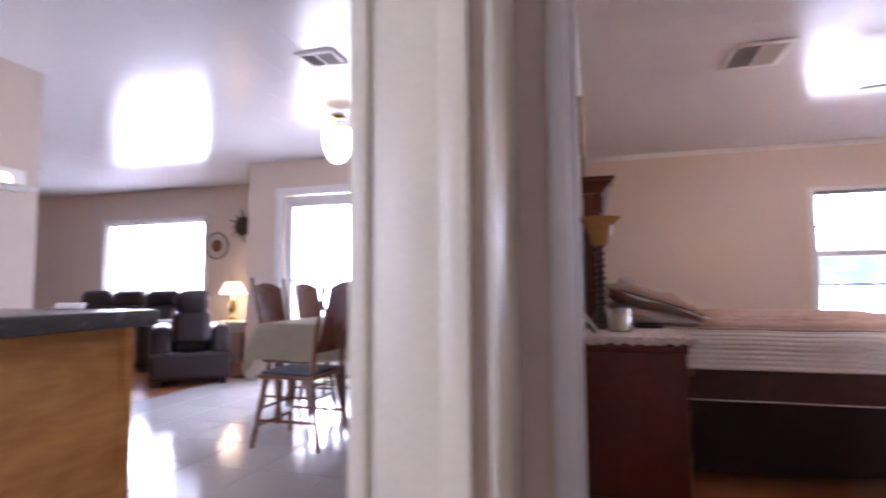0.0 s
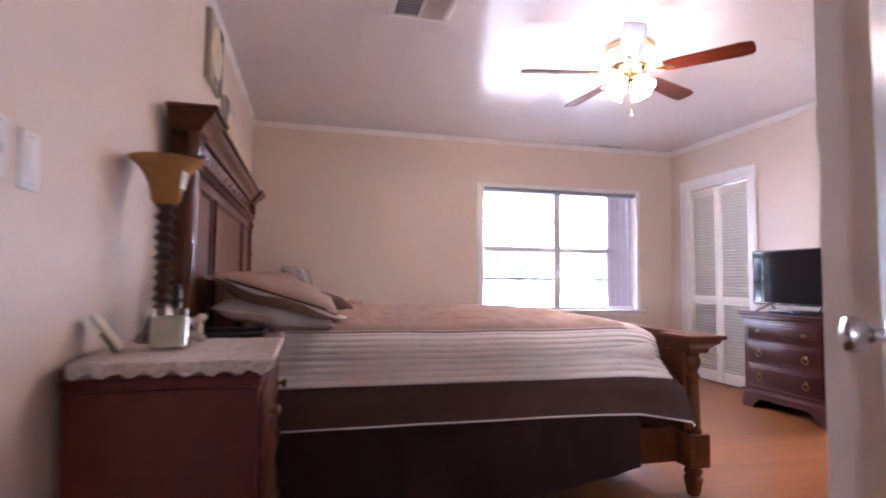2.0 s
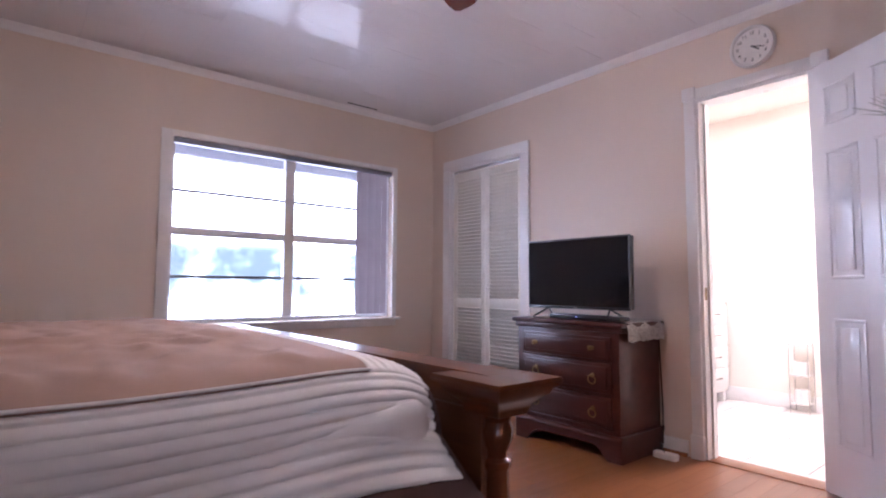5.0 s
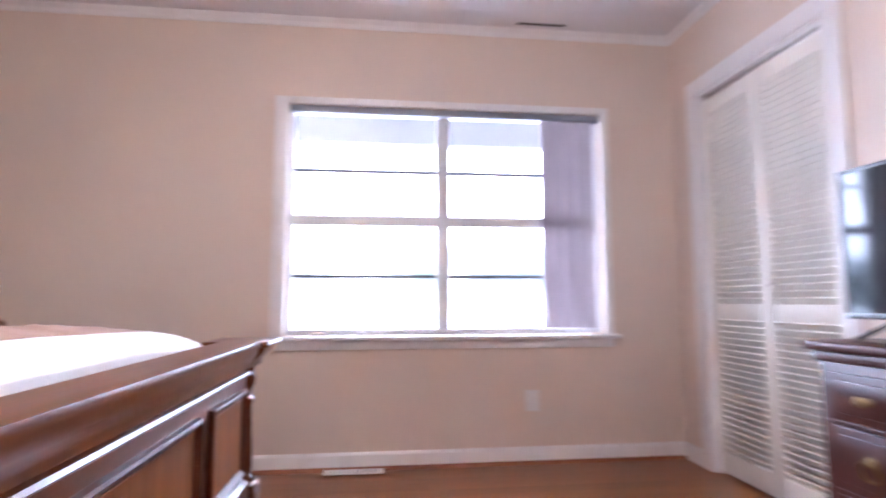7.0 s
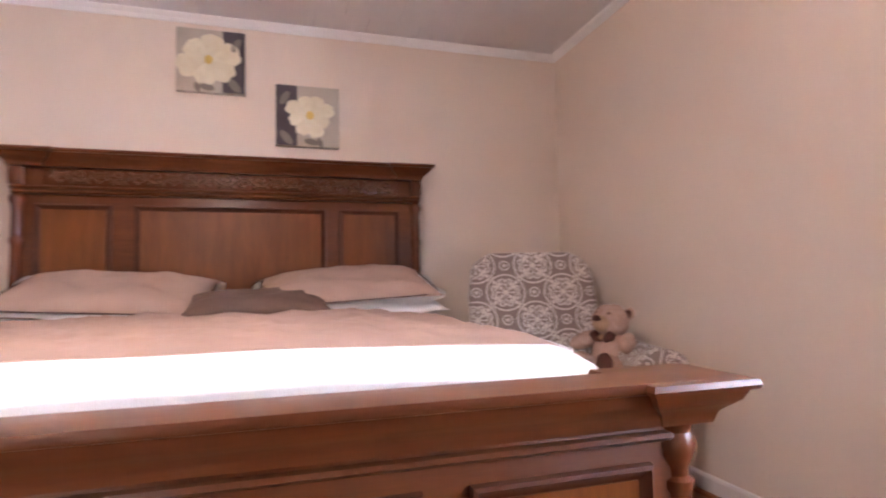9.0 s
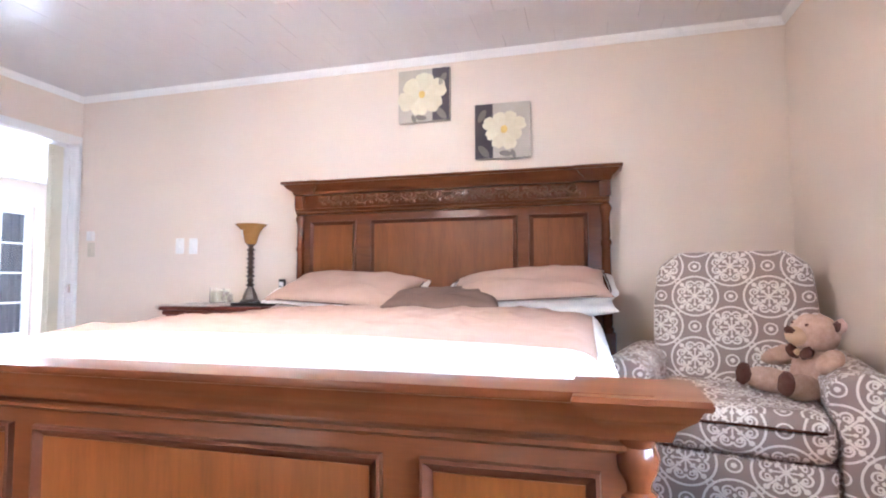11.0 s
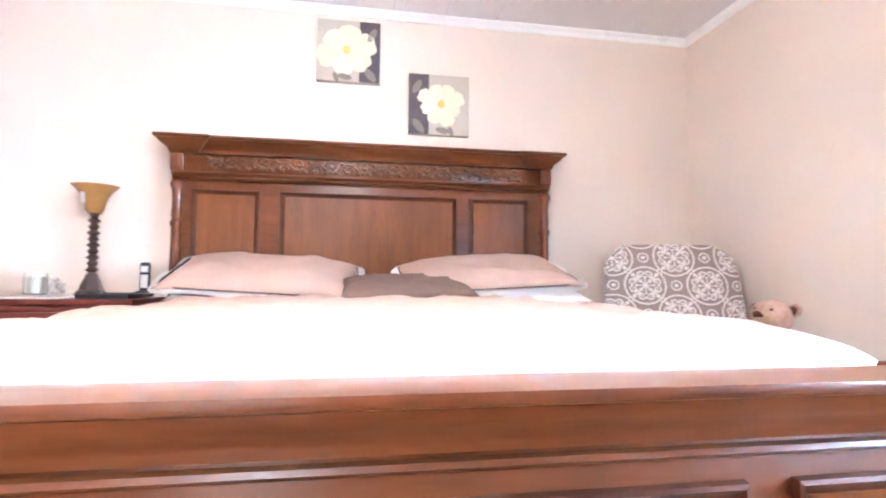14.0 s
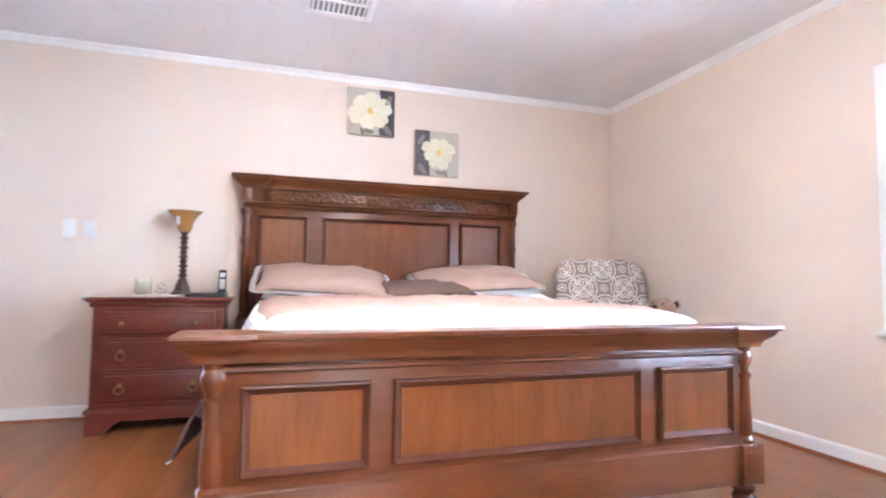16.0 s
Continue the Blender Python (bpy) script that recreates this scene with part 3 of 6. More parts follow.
# ---- doors and casings ----
def casing_y(name, label, x, side, y0, y1, top, w=0.07, rosette=False):
    """Casing of an opening in a wall that runs along y, on the face at x towards side."""
    c = thing(name, label, "door casing", kind="structure")
    t = 0.018
    xa, xb = sorted((x, x + side * t))
    part("side_casing", box(xa, y0 - w, 0, xb, y0, top, 0.004), TRIM, c)
    part("side_casing", box(xa, y1, 0, xb, y1 + w, top, 0.004), TRIM, c)
    if rosette:
        xc, xd = sorted((x, x + side * 0.028))
        for ya in (y0 - w - 0.006, y1 - 0.006):
            part("corner_block", bx(box(xc, ya, top, xd, ya + w + 0.012, top + w + 0.012, 0.004), *sorted((x + side * 0.028, x + side * 0.033))[:1], ya + 0.02, top + 0.02, sorted((x + side * 0.028, x + side * 0.033))[1], ya + w - 0.008, top + w - 0.008, 0.002), TRIM, c)
            part("plinth_block", box(xc, ya, 0, xd, ya + w + 0.012, 0.13, 0.004), TRIM, c)
        part("head_casing", box(xa, y0 + 0.006, top, xb, y1 - 0.006, top + w, 0.004), TRIM, c)
    else:
        part("head_casing", box(xa, y0 - w, top, xb, y1 + w, top + w, 0.004), TRIM, c)
    return c


casing_y("closet_casing", "white painted casing round the closet", RX, -1, CLO[0], CLO[1], CLO[2], 0.085)
casing_y("bathroom_casing", "white casing with corner blocks round the bathroom door", RX, -1, BATH[0], BATH[1], BATH[2], 0.062, True)
bm = bmesh.new()
bx(bm, RX - 0.004, BATH[0], 0, RX + TH + 0.004, BATH[0] + 0.018, BATH[2])
bx(bm, RX - 0.004, BATH[1] - 0.018, 0, RX + TH + 0.004, BATH[1], BATH[2])
bx(bm, RX - 0.004, BATH[0] + 0.018, BATH[2] - 0.018, RX + TH + 0.004, BATH[1] - 0.018, BATH[2])
bx(bm, RX + 0.05, BATH[1] - 0.03, 0, RX + 0.08, BATH[1] - 0.018, BATH[2] - 0.018)
jamb = solid("bathroom_jamb", bm, TRIM, "white painted jamb of the bathroom doorway", "door jamb", kind="structure")
part("strike_plate", box(RX + 0.012, BATH[1] - 0.0195, 0.88, RX + 0.038, BATH[1] - 0.0182, 0.95), BRASS, jamb)
bm = bmesh.new()
bx(bm, RX - 0.002, CLO[0], 0, RX + TH, CLO[0] + 0.012, CLO[2])
bx(bm, RX - 0.002, CLO[1] - 0.012, 0, RX + TH, CLO[1], CLO[2])
bx(bm, RX - 0.002, CLO[0] + 0.012, CLO[2] - 0.012, RX + TH, CLO[1] - 0.012, CLO[2])
solid("closet_jamb", bm, TRIM, "white painted jamb of the closet", "door jamb", kind="structure")
solid("bifold_track", box(RX + 0.03, CLO[0] + 0.012, CLO[2] - 0.034, RX + 0.06, CLO[1] - 0.012, CLO[2] - 0.012, 0.002), CHROME, "metal bifold track at the head of the closet", "track", kind="structure")


def bifold_leaf(y0, y1, x, knob_y, ajar):
    """One louvred leaf of a bifold door."""
    w, h, z0 = y1 - y0, CLO[2] - 0.05, 0.012
    leaf = thing("bifold_door", "cream painted louvred bifold closet door leaf", "door", Matrix.Translation((x, (y0 + y1) / 2, z0)) @ pose(0, 0, 0, 0, 0, ajar), group="closet bifold leaves")
    st, t = 0.045, 0.014
    for s in (-1, 1):
        a, b = sorted((s * (w / 2 - st), s * w / 2))
        part("stile", box(-t, a, 0, t, b, h, 0.003), LOUVRE, leaf)
    rails = [(0, 0.10), (0.80 - 0.035, 0.80 + 0.04), (h - 0.07, h)]
    for a, b in rails:
        part("rail", box(-t, -w / 2 + st, a, t, w / 2 - st, b, 0.003), LOUVRE, leaf)
    slat = None
    for (a, b) in ((0.10, 0.765), (0.84, h - 0.07)):
        n = int((b - a) / 0.0295)
        for k in range(n):
            z = a + (k + 0.5) * (b - a) / n
            if slat is None:
                slat = to_mesh("louvre_slat", box(-0.020, -w / 2 + st - 0.003, -0.0035, 0.020, w / 2 - st + 0.003, 0.0035), LOUVRE, 0)
            ob = new("slat", slat)
            ob.parent = leaf
            ob.matrix_basis = pose(0, 0, z, 0, 42, 0)
    if knob_y is not None:
        part("knob", pin(bmesh.new(), (-t, knob_y, 0.93), (-t - 0.03, knob_y, 0.93), [(0.006, 0), (0.006, 0.012), (0.014, 0.02), (0.015, 0.026), (0.006, 0.031)], 12), LOUVRE, leaf)
    return leaf


mid = (CLO[0] + CLO[1]) / 2
bifold_leaf(CLO[0] + 0.014, mid - 0.002, RX + 0.036, 0.16, 1.2)
bifold_leaf(mid + 0.002, CLO[1] - 0.014, RX + 0.036, None, -1.2)


def panel_door(name, label, m, w, h, panels, knob_z, pin_side=1):
    """A door leaf from its hinge along local x, thickness along y, with raised panels and a knob on each side."""
    d = thing(name, label, "door", m)
    t = 0.0175
    bm = box(0, -t, 0, w, t, h, 0.002)
    part("leaf", bm, DOORW, d)
    for (a, b, p, q) in panels:
        for s in (-1, 1):
            bm = bmesh.new()
            ya, yb = sorted((s * t, s * (t + 0.004)))
            fr = 0.014
            for r in ((a, p, b, p + fr), (a, q - fr, b, q), (a, p + fr, a + fr, q - fr), (b - fr, p + fr, b, q - fr)):
                bx(bm, r[0], ya, r[1], r[2], yb, r[3], 0.0018)
            bx(bm, a + 0.038, ya, p + 0.038, b - 0.038, yb + (0.002 if s > 0 else 0), q - 0.038, 0.0035)
            part("panel", bm, DOORW, d)
    for s in (-1, 1):
        k = pin(bmesh.new(), (w - 0.06, s * t, knob_z), (w - 0.06, s * (t + 0.08), knob_z), [(0.031, 0), (0.031, 0.004), (0.024, 0.009), (0.012, 0.012), (0.011, 0.028), (0.018, 0.034), (0.026, 0.046), (0.0285, 0.056), (0.026, 0.064), (0.016, 0.068), (0.004, 0.0685)], 24)
        part("door_knob", k, CHROME, d, "satin nickel round door knob")
    part("latch_plate", box(w - 0.0005, -0.011, knob_z - 0.028, w + 0.0012, 0.011, knob_z + 0.028), BRASS, d)
    for z in (0.2, h / 2, h - 0.2):
        part("hinge", pin(bmesh.new(), (-0.004, pin_side * (t + 0.002), z - 0.04), (-0.004, pin_side * (t + 0.002), z + 0.04), [(0.006, 0), (0.006, 0.08)], 10), BRASS, d)
    return d


six = []
dw = 0.60
for a, b in ((0.085, dw / 2 - 0.04), (dw / 2 + 0.04, dw - 0.085)):
    six += [(a, b, 0.22, 0.80), (a, b, 0.98, 1.58), (a, b, 1.70, 1.89)]
panel_door("bathroom_door", "open white six-panel bathroom door", Matrix.Translation((RX - 0.025, 3.065, 0.012)) @ pose(0, 0, 0, 0, 0, 180 + 56), dw, 2.0, six, 0.93)
panel_door("bedroom_door", "open flush white gloss bedroom door", Matrix.Translation((1.062, 1.083, 0.012)) @ pose(0, 0, 0, 0, 0, 53.2), 0.635, 2.02, [], 0.895, -1)

# bedroom doorway: jambs and casings on both sides
bm = bmesh.new()
bx(bm, DOOR_W - 0.02, HALL_Y - 0.003, 0, DOOR_W, RS + 0.003, 2.03)
bx(bm, DOOR_E, HALL_Y - 0.003, 0, DOOR_E + 0.02, RS + 0.003, 2.03)
bx(bm, DOOR_W - 0.02, HALL_Y - 0.003, 2.03, DOOR_E + 0.02, RS + 0.003, 2.05)
bx(bm, DOOR_W, HALL_Y + 0.03, 0, DOOR_W + 0.011, HALL_Y + 0.065, 2.03, 0.002)
jamb = solid("doorway_jamb", bm, TRIM, "white painted jamb of the bedroom doorway", "door jamb", kind="structure")
part("strike_plate", box(DOOR_W, RS - 0.035, 0.86, DOOR_W + 0.0015, RS - 0.008, 0.93), CHROME, jamb)
for nm, ya, yb in (("doorway_casing", RS, RS + 0.012), ("hall_casing", HALL_Y - 0.018, HALL_Y)):
    c = thing(nm, "white painted casing of the bedroom doorway", "door casing", kind="structure")
    part("side_casing", box(0.006, ya, 0, DOOR_W - 0.006, yb, 2.04, 0.004), TRIM, c)
    part("side_casing", box(DOOR_E + 0.006, ya, 0, DOOR_E + 0.075, yb, 2.04, 0.004), TRIM, c)
    part("head_casing", box(0.006, ya, 2.04, DOOR_E + 0.075, yb, 2.11, 0.004), TRIM, c)
# trimmed end of the wall between hall and dining room
bm = bmesh.new()
bx(bm, -0.240, 0.618, 0, -0.075, 0.640, CH, 0.003)
bx(bm, -0.240, 0.640, 0, -0.225, 0.71, CH, 0.003)
bx(bm, -0.112, 0.608, 0, -0.072, 0.618, CH, 0.004)
bx(bm, -0.240, 0.608, 0, -0.212, 0.618, CH, 0.004)
bx(bm, -0.055, 0.64, 0, -0.043, 0.69, CH, 0.003)
bx(bm, -0.055, 0.69, 0, -0.049, HALL_Y - 0.018, CH, 0.002)
solid("wall_end_casing", bm, CREAM, "cream painted casing on the end of the wall", "trim", kind="structure")

# ---- structure: hall, kitchen, dining and living rooms ----
wall("wall_hall", "plain beige hall wall", [(1.61, -3.0, -0.1, 1.73, NOOK_Y - TH, CH + 0.1)])
LWIN = (-6.9, -5.16, 0.75, 1.97)
PD = (-3.28, -2.28, 2.05)
wall("wall_living_north", "beige living room wall with a window", [
    (-9.0, 6.21, -0.1, LWIN[0], 6.33, CH + 0.1), (LWIN[1], 6.21, -0.1, -3.6, 6.33, CH + 0.1), (LWIN[0], 6.21, -0.1, LWIN[1], 6.33, LWIN[2]), (LWIN[0], 6.21, LWIN[3], LWIN[1], 6.33, CH + 0.1)])
wall("wall_dining_north", "beige dining room wall with a patio door", [
    (-3.72, 5.2, -0.1, PD[0], 5.32, CH + 0.1), (PD[1], 5.2, -0.1, -TH, 5.32, CH + 0.1), (PD[0], 5.2, PD[2], PD[1], 5.32, CH + 0.1), (-3.72, 5.32, -0.1, -3.6, 6.21, CH + 0.1)])
wall("wall_living_west", "plain beige living room wall", [(-9.12, -3.0, -0.1, -9.0, 6.33, CH + 0.1)])
wall("wall_kitchen", "beige kitchen wall", [(-3.52, -3.0, -0.1, -3.4, 2.55, CH + 0.1)])
FD = (-2.75, -1.85, 2.08)
wall("wall_kitchen_south", "beige kitchen wall with glazed doors", [
    (-9.12, -3.12, -0.1, FD[0], -3.0, CH + 0.1), (FD[1], -3.12, -0.1, 1.73, -3.0, CH + 0.1), (FD[0], -3.12, FD[2], FD[1], -3.0, CH + 0.1)])
bm = ceiling_tiles(-9.0, -TH, 0.53, 6.33)
solid("ceiling_living", bm, CEIL, "glossy white tiled living and dining room ceiling", "ceiling", kind="structure", smooth=0)
bm = ceiling_tiles(-9.0, 1.61, -3.0, 0.53)
bx(bm, -TH, 0.53, CH, 1.61, HALL_Y, CH + 0.08)
solid("ceiling_kitchen", bm, CEIL, "glossy white tiled kitchen ceiling", "ceiling", kind="structure", smooth=0)
solid("roof_slab", box(-9.2, -3.2, CH + 0.11, 6.6, 6.4, CH + 0.2), ROOF, "plain roof deck over the house", "roof", kind="structure", smooth=0)
glazed("window_2", "bright living room window", LWIN[0], LWIN[1], LWIN[2], LWIN[3], 6.24, [], [], [], ALU)
bm = bmesh.new()
for r in ((LWIN[0] - 0.06, LWIN[2] - 0.06, LWIN[0], LWIN[3] + 0.06), (LWIN[1], LWIN[2] - 0.06, LWIN[1] + 0.06, LWIN[3] + 0.06), (LWIN[0], LWIN[3], LWIN[1], LWIN[3] + 0.06), (LWIN[0], LWIN[2] - 0.06, LWIN[1], LWIN[2])):
    bx(bm, r[0], 6.194, r[1], r[2], 6.21, r[3], 0.003)
solid("living_window_casing", bm, TRIM, "white casing round the living room window", "trim", kind="structure")


def french_door(name, label, x0, x1, y, top, cols, rows, curtain):
    d = thing(name, label, "glazed door", pose(0, y, 0), kind="structure")
    st = 0.10
    a, b, p, q = x0 + st, x1 - st, 0.22, top - 0.12
    bm = bmesh.new()
    bx(bm, x0, -0.02, 0.01, a, 0.02, top, 0.003)
    bx(bm, b, -0.02, 0.01, x1, 0.02, top, 0.003)
    bx(bm, a, -0.02, 0.01, b, 0.02, p, 0.003)
    bx(bm, a, -0.02, q, b, 0.02, top, 0.003)
    part("door_frame", bm, TRIM, d)
    for i in range(1, cols):
        x = a + (b - a) * i / cols
        part("glazing_bar", box(x - 0.012, -0.014, p, x + 0.012, 0.014, q), TRIM, d)
    for j in range(1, rows):
        z = p + (q - p) * j / rows
        part("glazing_bar", box(a, -0.013, z - 0.012, b, 0.013, z + 0.012), TRIM, d)
    pane = part("pane", box(a, -0.003, p, b, 0.003, q), PANE, d)
    pane.visible_shadow = False
    return d


french_door("patio_door", "white patio door with one large bright pane", PD[0] + 0.01, PD[1] - 0.01, 5.26, PD[2] - 0.01, 1, 1, False)
bm = bmesh.new()
bx(bm, PD[0] - 0.08, 5.182, 0, PD[0], 5.2, PD[2] + 0.08, 0.004)
bx(bm, PD[1], 5.182, 0, PD[1] + 0.08, 5.2, PD[2] + 0.08, 0.004)
bx(bm, PD[0], 5.182, PD[2], PD[1], 5.2, PD[2] + 0.08, 0.004)
solid("patio_casing", bm, TRIM, "white casing round the patio door", "trim", kind="structure")
french_door("french_door", "white french door with eight small panes", FD[0] + 0.01, FD[1] - 0.01, -3.06, FD[2] - 0.01, 2, 4, True)
for k, (xa, xb) in enumerate(((FD[0], FD[0] + 0.34), (FD[1] - 0.30, FD[1]))):
    bm = bmesh.new()
    n = 24
    rows = [[bm.verts.new((xa + (xb - xa) * i / n, -3.20 + 0.02 * math.sin(i * 0.9), z)) for i in range(n + 1)] for z in (-0.09, 2.05)]
    for i in range(n):
        bm.faces.new((rows[0][i], rows[0][i + 1], rows[1][i + 1], rows[1][i]))
    bmesh.ops.solidify(bm, geom=bm.faces[:], thickness=0.003)
    solid("door_curtain", bm, CURTAIN, "dark grey curtain outside the french door", "curtain")
solid("back_porch_slab", box(-4, -6, -0.16, 0.5, -3.12, -0.09), GROUT, "concrete slab outside the kitchen door", "porch", kind="structure", smooth=0)

# ---- bathroom ----
wall("wall_bathroom", "bright pale bathroom walls", [
    (6.3, 2.3, -0.1, 6.42, 4.7, CH + 0.1), (RX + TH, 2.18, -0.1, 6.42, 2.3, CH + 0.1), (RX + TH, 4.68, -0.1, 6.42, 4.8, CH + 0.1), (RX + TH, 2.3, -0.1, RX + TH + 0.004, BATH[0] - 0.09, CH), (RX + TH, BATH[1] + 0.09, -0.1, RX + TH + 0.004, 4.68, CH)], WALL_PALE)
solid("ceiling_bathroom", box(RX + TH, 2.3, CH, 6.3, 4.68, CH + 0.08), WALL_PALE, "white bathroom ceiling", "ceiling", kind="structure", smooth=0)
bm = bmesh.new()
bx(bm, 6.285, 2.3, 0, 6.3, 4.68, 0.11, 0.003)
solid("bathroom_baseboard", bm, TRIM, "white bathroom baseboard", "trim", kind="structure")
fix = thing("bath_ceiling_light", "lit square bathroom ceiling light", "ceiling light", pose(5.4, 3.5, CH))
part("frame", box(-0.17, -0.17, -0.02, 0.17, 0.17, 0.0, 0.004), TRIM, fix)
part("diffuser", box(-0.15, -0.15, -0.05, 0.15, 0.15, -0.02, 0.012), BULB_BATH, fix)
lamp("bath_lamp", "AREA", look((5.4, 3.5, CH - 0.07), (5.4, 3.5, 0)), 16, (1.0, 0.90, 0.77), 0.3, 0.3)
cab = thing("bath_cabinet", "white bathroom drawer cabinet", "cabinet", pose(5.955, 4.505, 0))
part("body", box(-0.25, -0.26, 0.09, 0.25, 0.165, 0.83, 0.004), TRIM, cab)
part("top", box(-0.265, -0.275, 0.83, 0.265, 0.17, 0.858, 0.006), TRIM, cab)
for k in range(4):
    z = 0.13 + k * 0.175
    dr = part("drawer", box(-0.23, -0.275, z, 0.23, -0.26, z + 0.155, 0.004), TRIM, cab)
    part("pull", tube(bmesh.new(), [(-0.05, -0.275, z + 0.08), (-0.045, -0.30, z + 0.08), (0.045, -0.30, z + 0.08), (0.05, -0.275, z + 0.08)], 0.005, 8), CHROME, dr)
    side = part("side_drawer_line", box(-0.252, -0.23, z + 0.155, -0.249, 0.14, z + 0.165), ALMOND, cab)
for sx in (-0.22, 0.17):
    for sy in (-0.25, 0.11):
        part("foot", box(sx, sy, 0, sx + 0.05, sy + 0.05, 0.09, 0.003), TRIM, cab)
rack = thing("toilet_roll_rack", "small chrome wire rack with toilet rolls", "rack", pose(6.20, 3.70, 0) @ Matrix.Diagonal((0.72, 0.72, 0.86, 1)))
for sx in (-0.09, 0.09):
    for sy in (-0.09, 0.09):
        part("post", tube(bmesh.new(), [(sx, sy, 0), (sx, sy, 0.62)], 0.005, 8), CHROME, rack)
for z in (0.08, 0.33, 0.60):
    part("ring", tube(bmesh.new(), [(-0.09, -0.09, z), (0.09, -0.09, z), (0.09, 0.09, z), (-0.09, 0.09, z)], 0.004, 6, True), CHROME, rack)
    part("shelf", box(-0.088, -0.088, z - 0.004, 0.088, 0.088, z + 0.002), TRIM, rack)
for z in (0.0708, 0.2858):
    solid("toilet_roll", pin(bmesh.new(), (6.20, 3.70, z), (6.20, 3.70, z + 0.1), [(0.02, 0), (0.052, 0), (0.052, 0.1), (0.02, 0.1)], 24), WHITE_Q, "white toilet paper roll on a wire rack", "toilet roll", group="toilet rolls")

# ---- outdoors ----
solid("ground", box(-400, -400, -0.6, 400, 400, -0.15), GRASS, "dry lawn round the house", "lawn", kind="structure", smooth=0)
solid("porch_slab", box(-12, 6.33, -0.16, 10, 11.5, -0.08), CONCRETE, "concrete porch slab", "porch", kind="structure", smooth=0)
bm = bmesh.new()
prism(bm, [(6.34, 2.54), (7.5, 2.46), (7.5, 2.56), (6.34, 2.64)], "x", -9.0, 6.4)
bx(bm, -9.0, 7.36, 2.12, 6.4, 7.46, 2.47)
solid("porch_roof", bm, SOFFIT, "taupe porch roof with a beam", "roof", kind="structure", smooth=0)
for x in (-8.0, -4.6, 1.2, 5.2):
    solid("porch_post", box(x - 0.035, 7.37, -0.08, x + 0.035, 7.45, 2.12, 0.006), SIDING, "pale wooden porch post", "post", group="porch posts")
for x in (1.75, 2.75, 4.9):
    solid("clothesline_post", box(x - 0.03, 9.97, -0.08, x + 0.03, 10.03, 1.75, 0.006), BAR, "thin grey post beyond the porch", "post", group="thin yard posts")
# added glowing sheet: lights the rooms through the windows in the sky's place
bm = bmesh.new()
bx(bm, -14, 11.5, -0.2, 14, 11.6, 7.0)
solid("backdrop", bm, SKYGLOW, "glowing backdrop painted with overcast sky and hazy trees beyond the porch", "backdrop", kind="structure", smooth=0)

# ---- the bed ----
def framed(p, y0, y1, z0, z1, x, deep=0.012, out=1):
    """A recessed field with a glazed moulding round it, on the face at x."""
    xa = x
    bm = bmesh.new()
    w = 0.028
    outline = [(0, 0), (deep, 0.002), (deep * 1.2, 0.009), (deep * 0.5, 0.017), (0.001, w)]
    for (ya, za, yb, zb, ny, nz) in ((y0, z0, y1, z0, 0, 1), (y1, z0, y1, z1, -1, 0), (y1, z1, y0, z1, 0, -1), (y0, z1, y0, z0, 1, 0)):
        ty, tz = (1 if yb > ya else -1 if yb < ya else 0), (1 if zb > za else -1 if zb < za else 0)
        a = [bm.verts.new((xa + out * d, ya + ny * o + ty * o, za + nz * o + tz * o)) for d, o in outline]
        b = [bm.verts.new((xa + out * d, yb + ny * o - ty * o, zb + nz * o - tz * o)) for d, o in outline]
        for i in range(len(outline) - 1):
            bm.faces.new((a[i], b[i], b[i + 1], a[i + 1]))
    bmesh.ops.recalc_face_normals(bm, faces=bm.faces)
    part("panel_moulding", bm, GLAZE, p)
    xs = sorted((xa + out * 0.0, xa + out * 0.004))
    part("panel", box(xs[0], y0 + w, z0 + w, xs[1], y1 - w, z1 - w), WOOD_V, p)


COVE = [(0, 0), (0.012, 0.0), (0.016, 0.012), (0.020, 0.022), (0.036, 0.034), (0.052, 0.046), (0.060, 0.060), (0.062, 0.064), (0.074, 0.066), (0.078, 0.074), (0.074, 0.084), (0.0, 0.086)]


def cornice(bm, x0, x1, y0, y1, z, k, back=False):
    """A moulded cap round a rectangle: front, both ends, and the back if asked."""
    n = len(COVE)
    rings = []
    for d, h in COVE:
        o = d * k
        xb = x0 - o if back else x0
        rings.append([bm.verts.new(v) for v in ((xb, y0 - o, z + h), (x1 + o, y0 - o, z + h), (x1 + o, y1 + o, z + h), (xb, y1 + o, z + h))])
    for a, b in zip(rings, rings[1:]):
        for i in range(4):
            bm.faces.new((a[i], a[(i + 1) % 4], b[(i + 1) % 4], b[i]))
    bm.faces.new(rings[0][::-1])
    bm.faces.new(rings[-1])
    bmesh.ops.recalc_face_normals(bm, faces=bm.faces)
    return bm


BY0, BY1 = 3.08, 5.10
bed = thing("bed", "carved cherry-wood king bed with a tall panelled headboard", "bed")
hb = part("headboard", box(0.03, BY0 + 0.02, 0.20, 0.10, BY1 - 0.02, 1.53, 0.004), WOOD, bed)
part("cap_moulding", cornice(bmesh.new(), 0.03, 0.115, BY0 + 0.03, BY1 - 0.03, 1.53, 0.9), WOOD, hb)
for ya, yb in ((BY0 - 0.02, BY0 + 0.12), (BY1 - 0.12, BY1 + 0.02)):
    part("cap_block", cornice(bmesh.new(), 0.03, 0.13, ya + 0.01, yb - 0.01, 1.528, 0.98), WOOD, hb)
part("frieze", box(0.10, BY0 + 0.12, 1.44, 0.106, BY1 - 0.12, 1.526, 0.002), WOOD, hb)
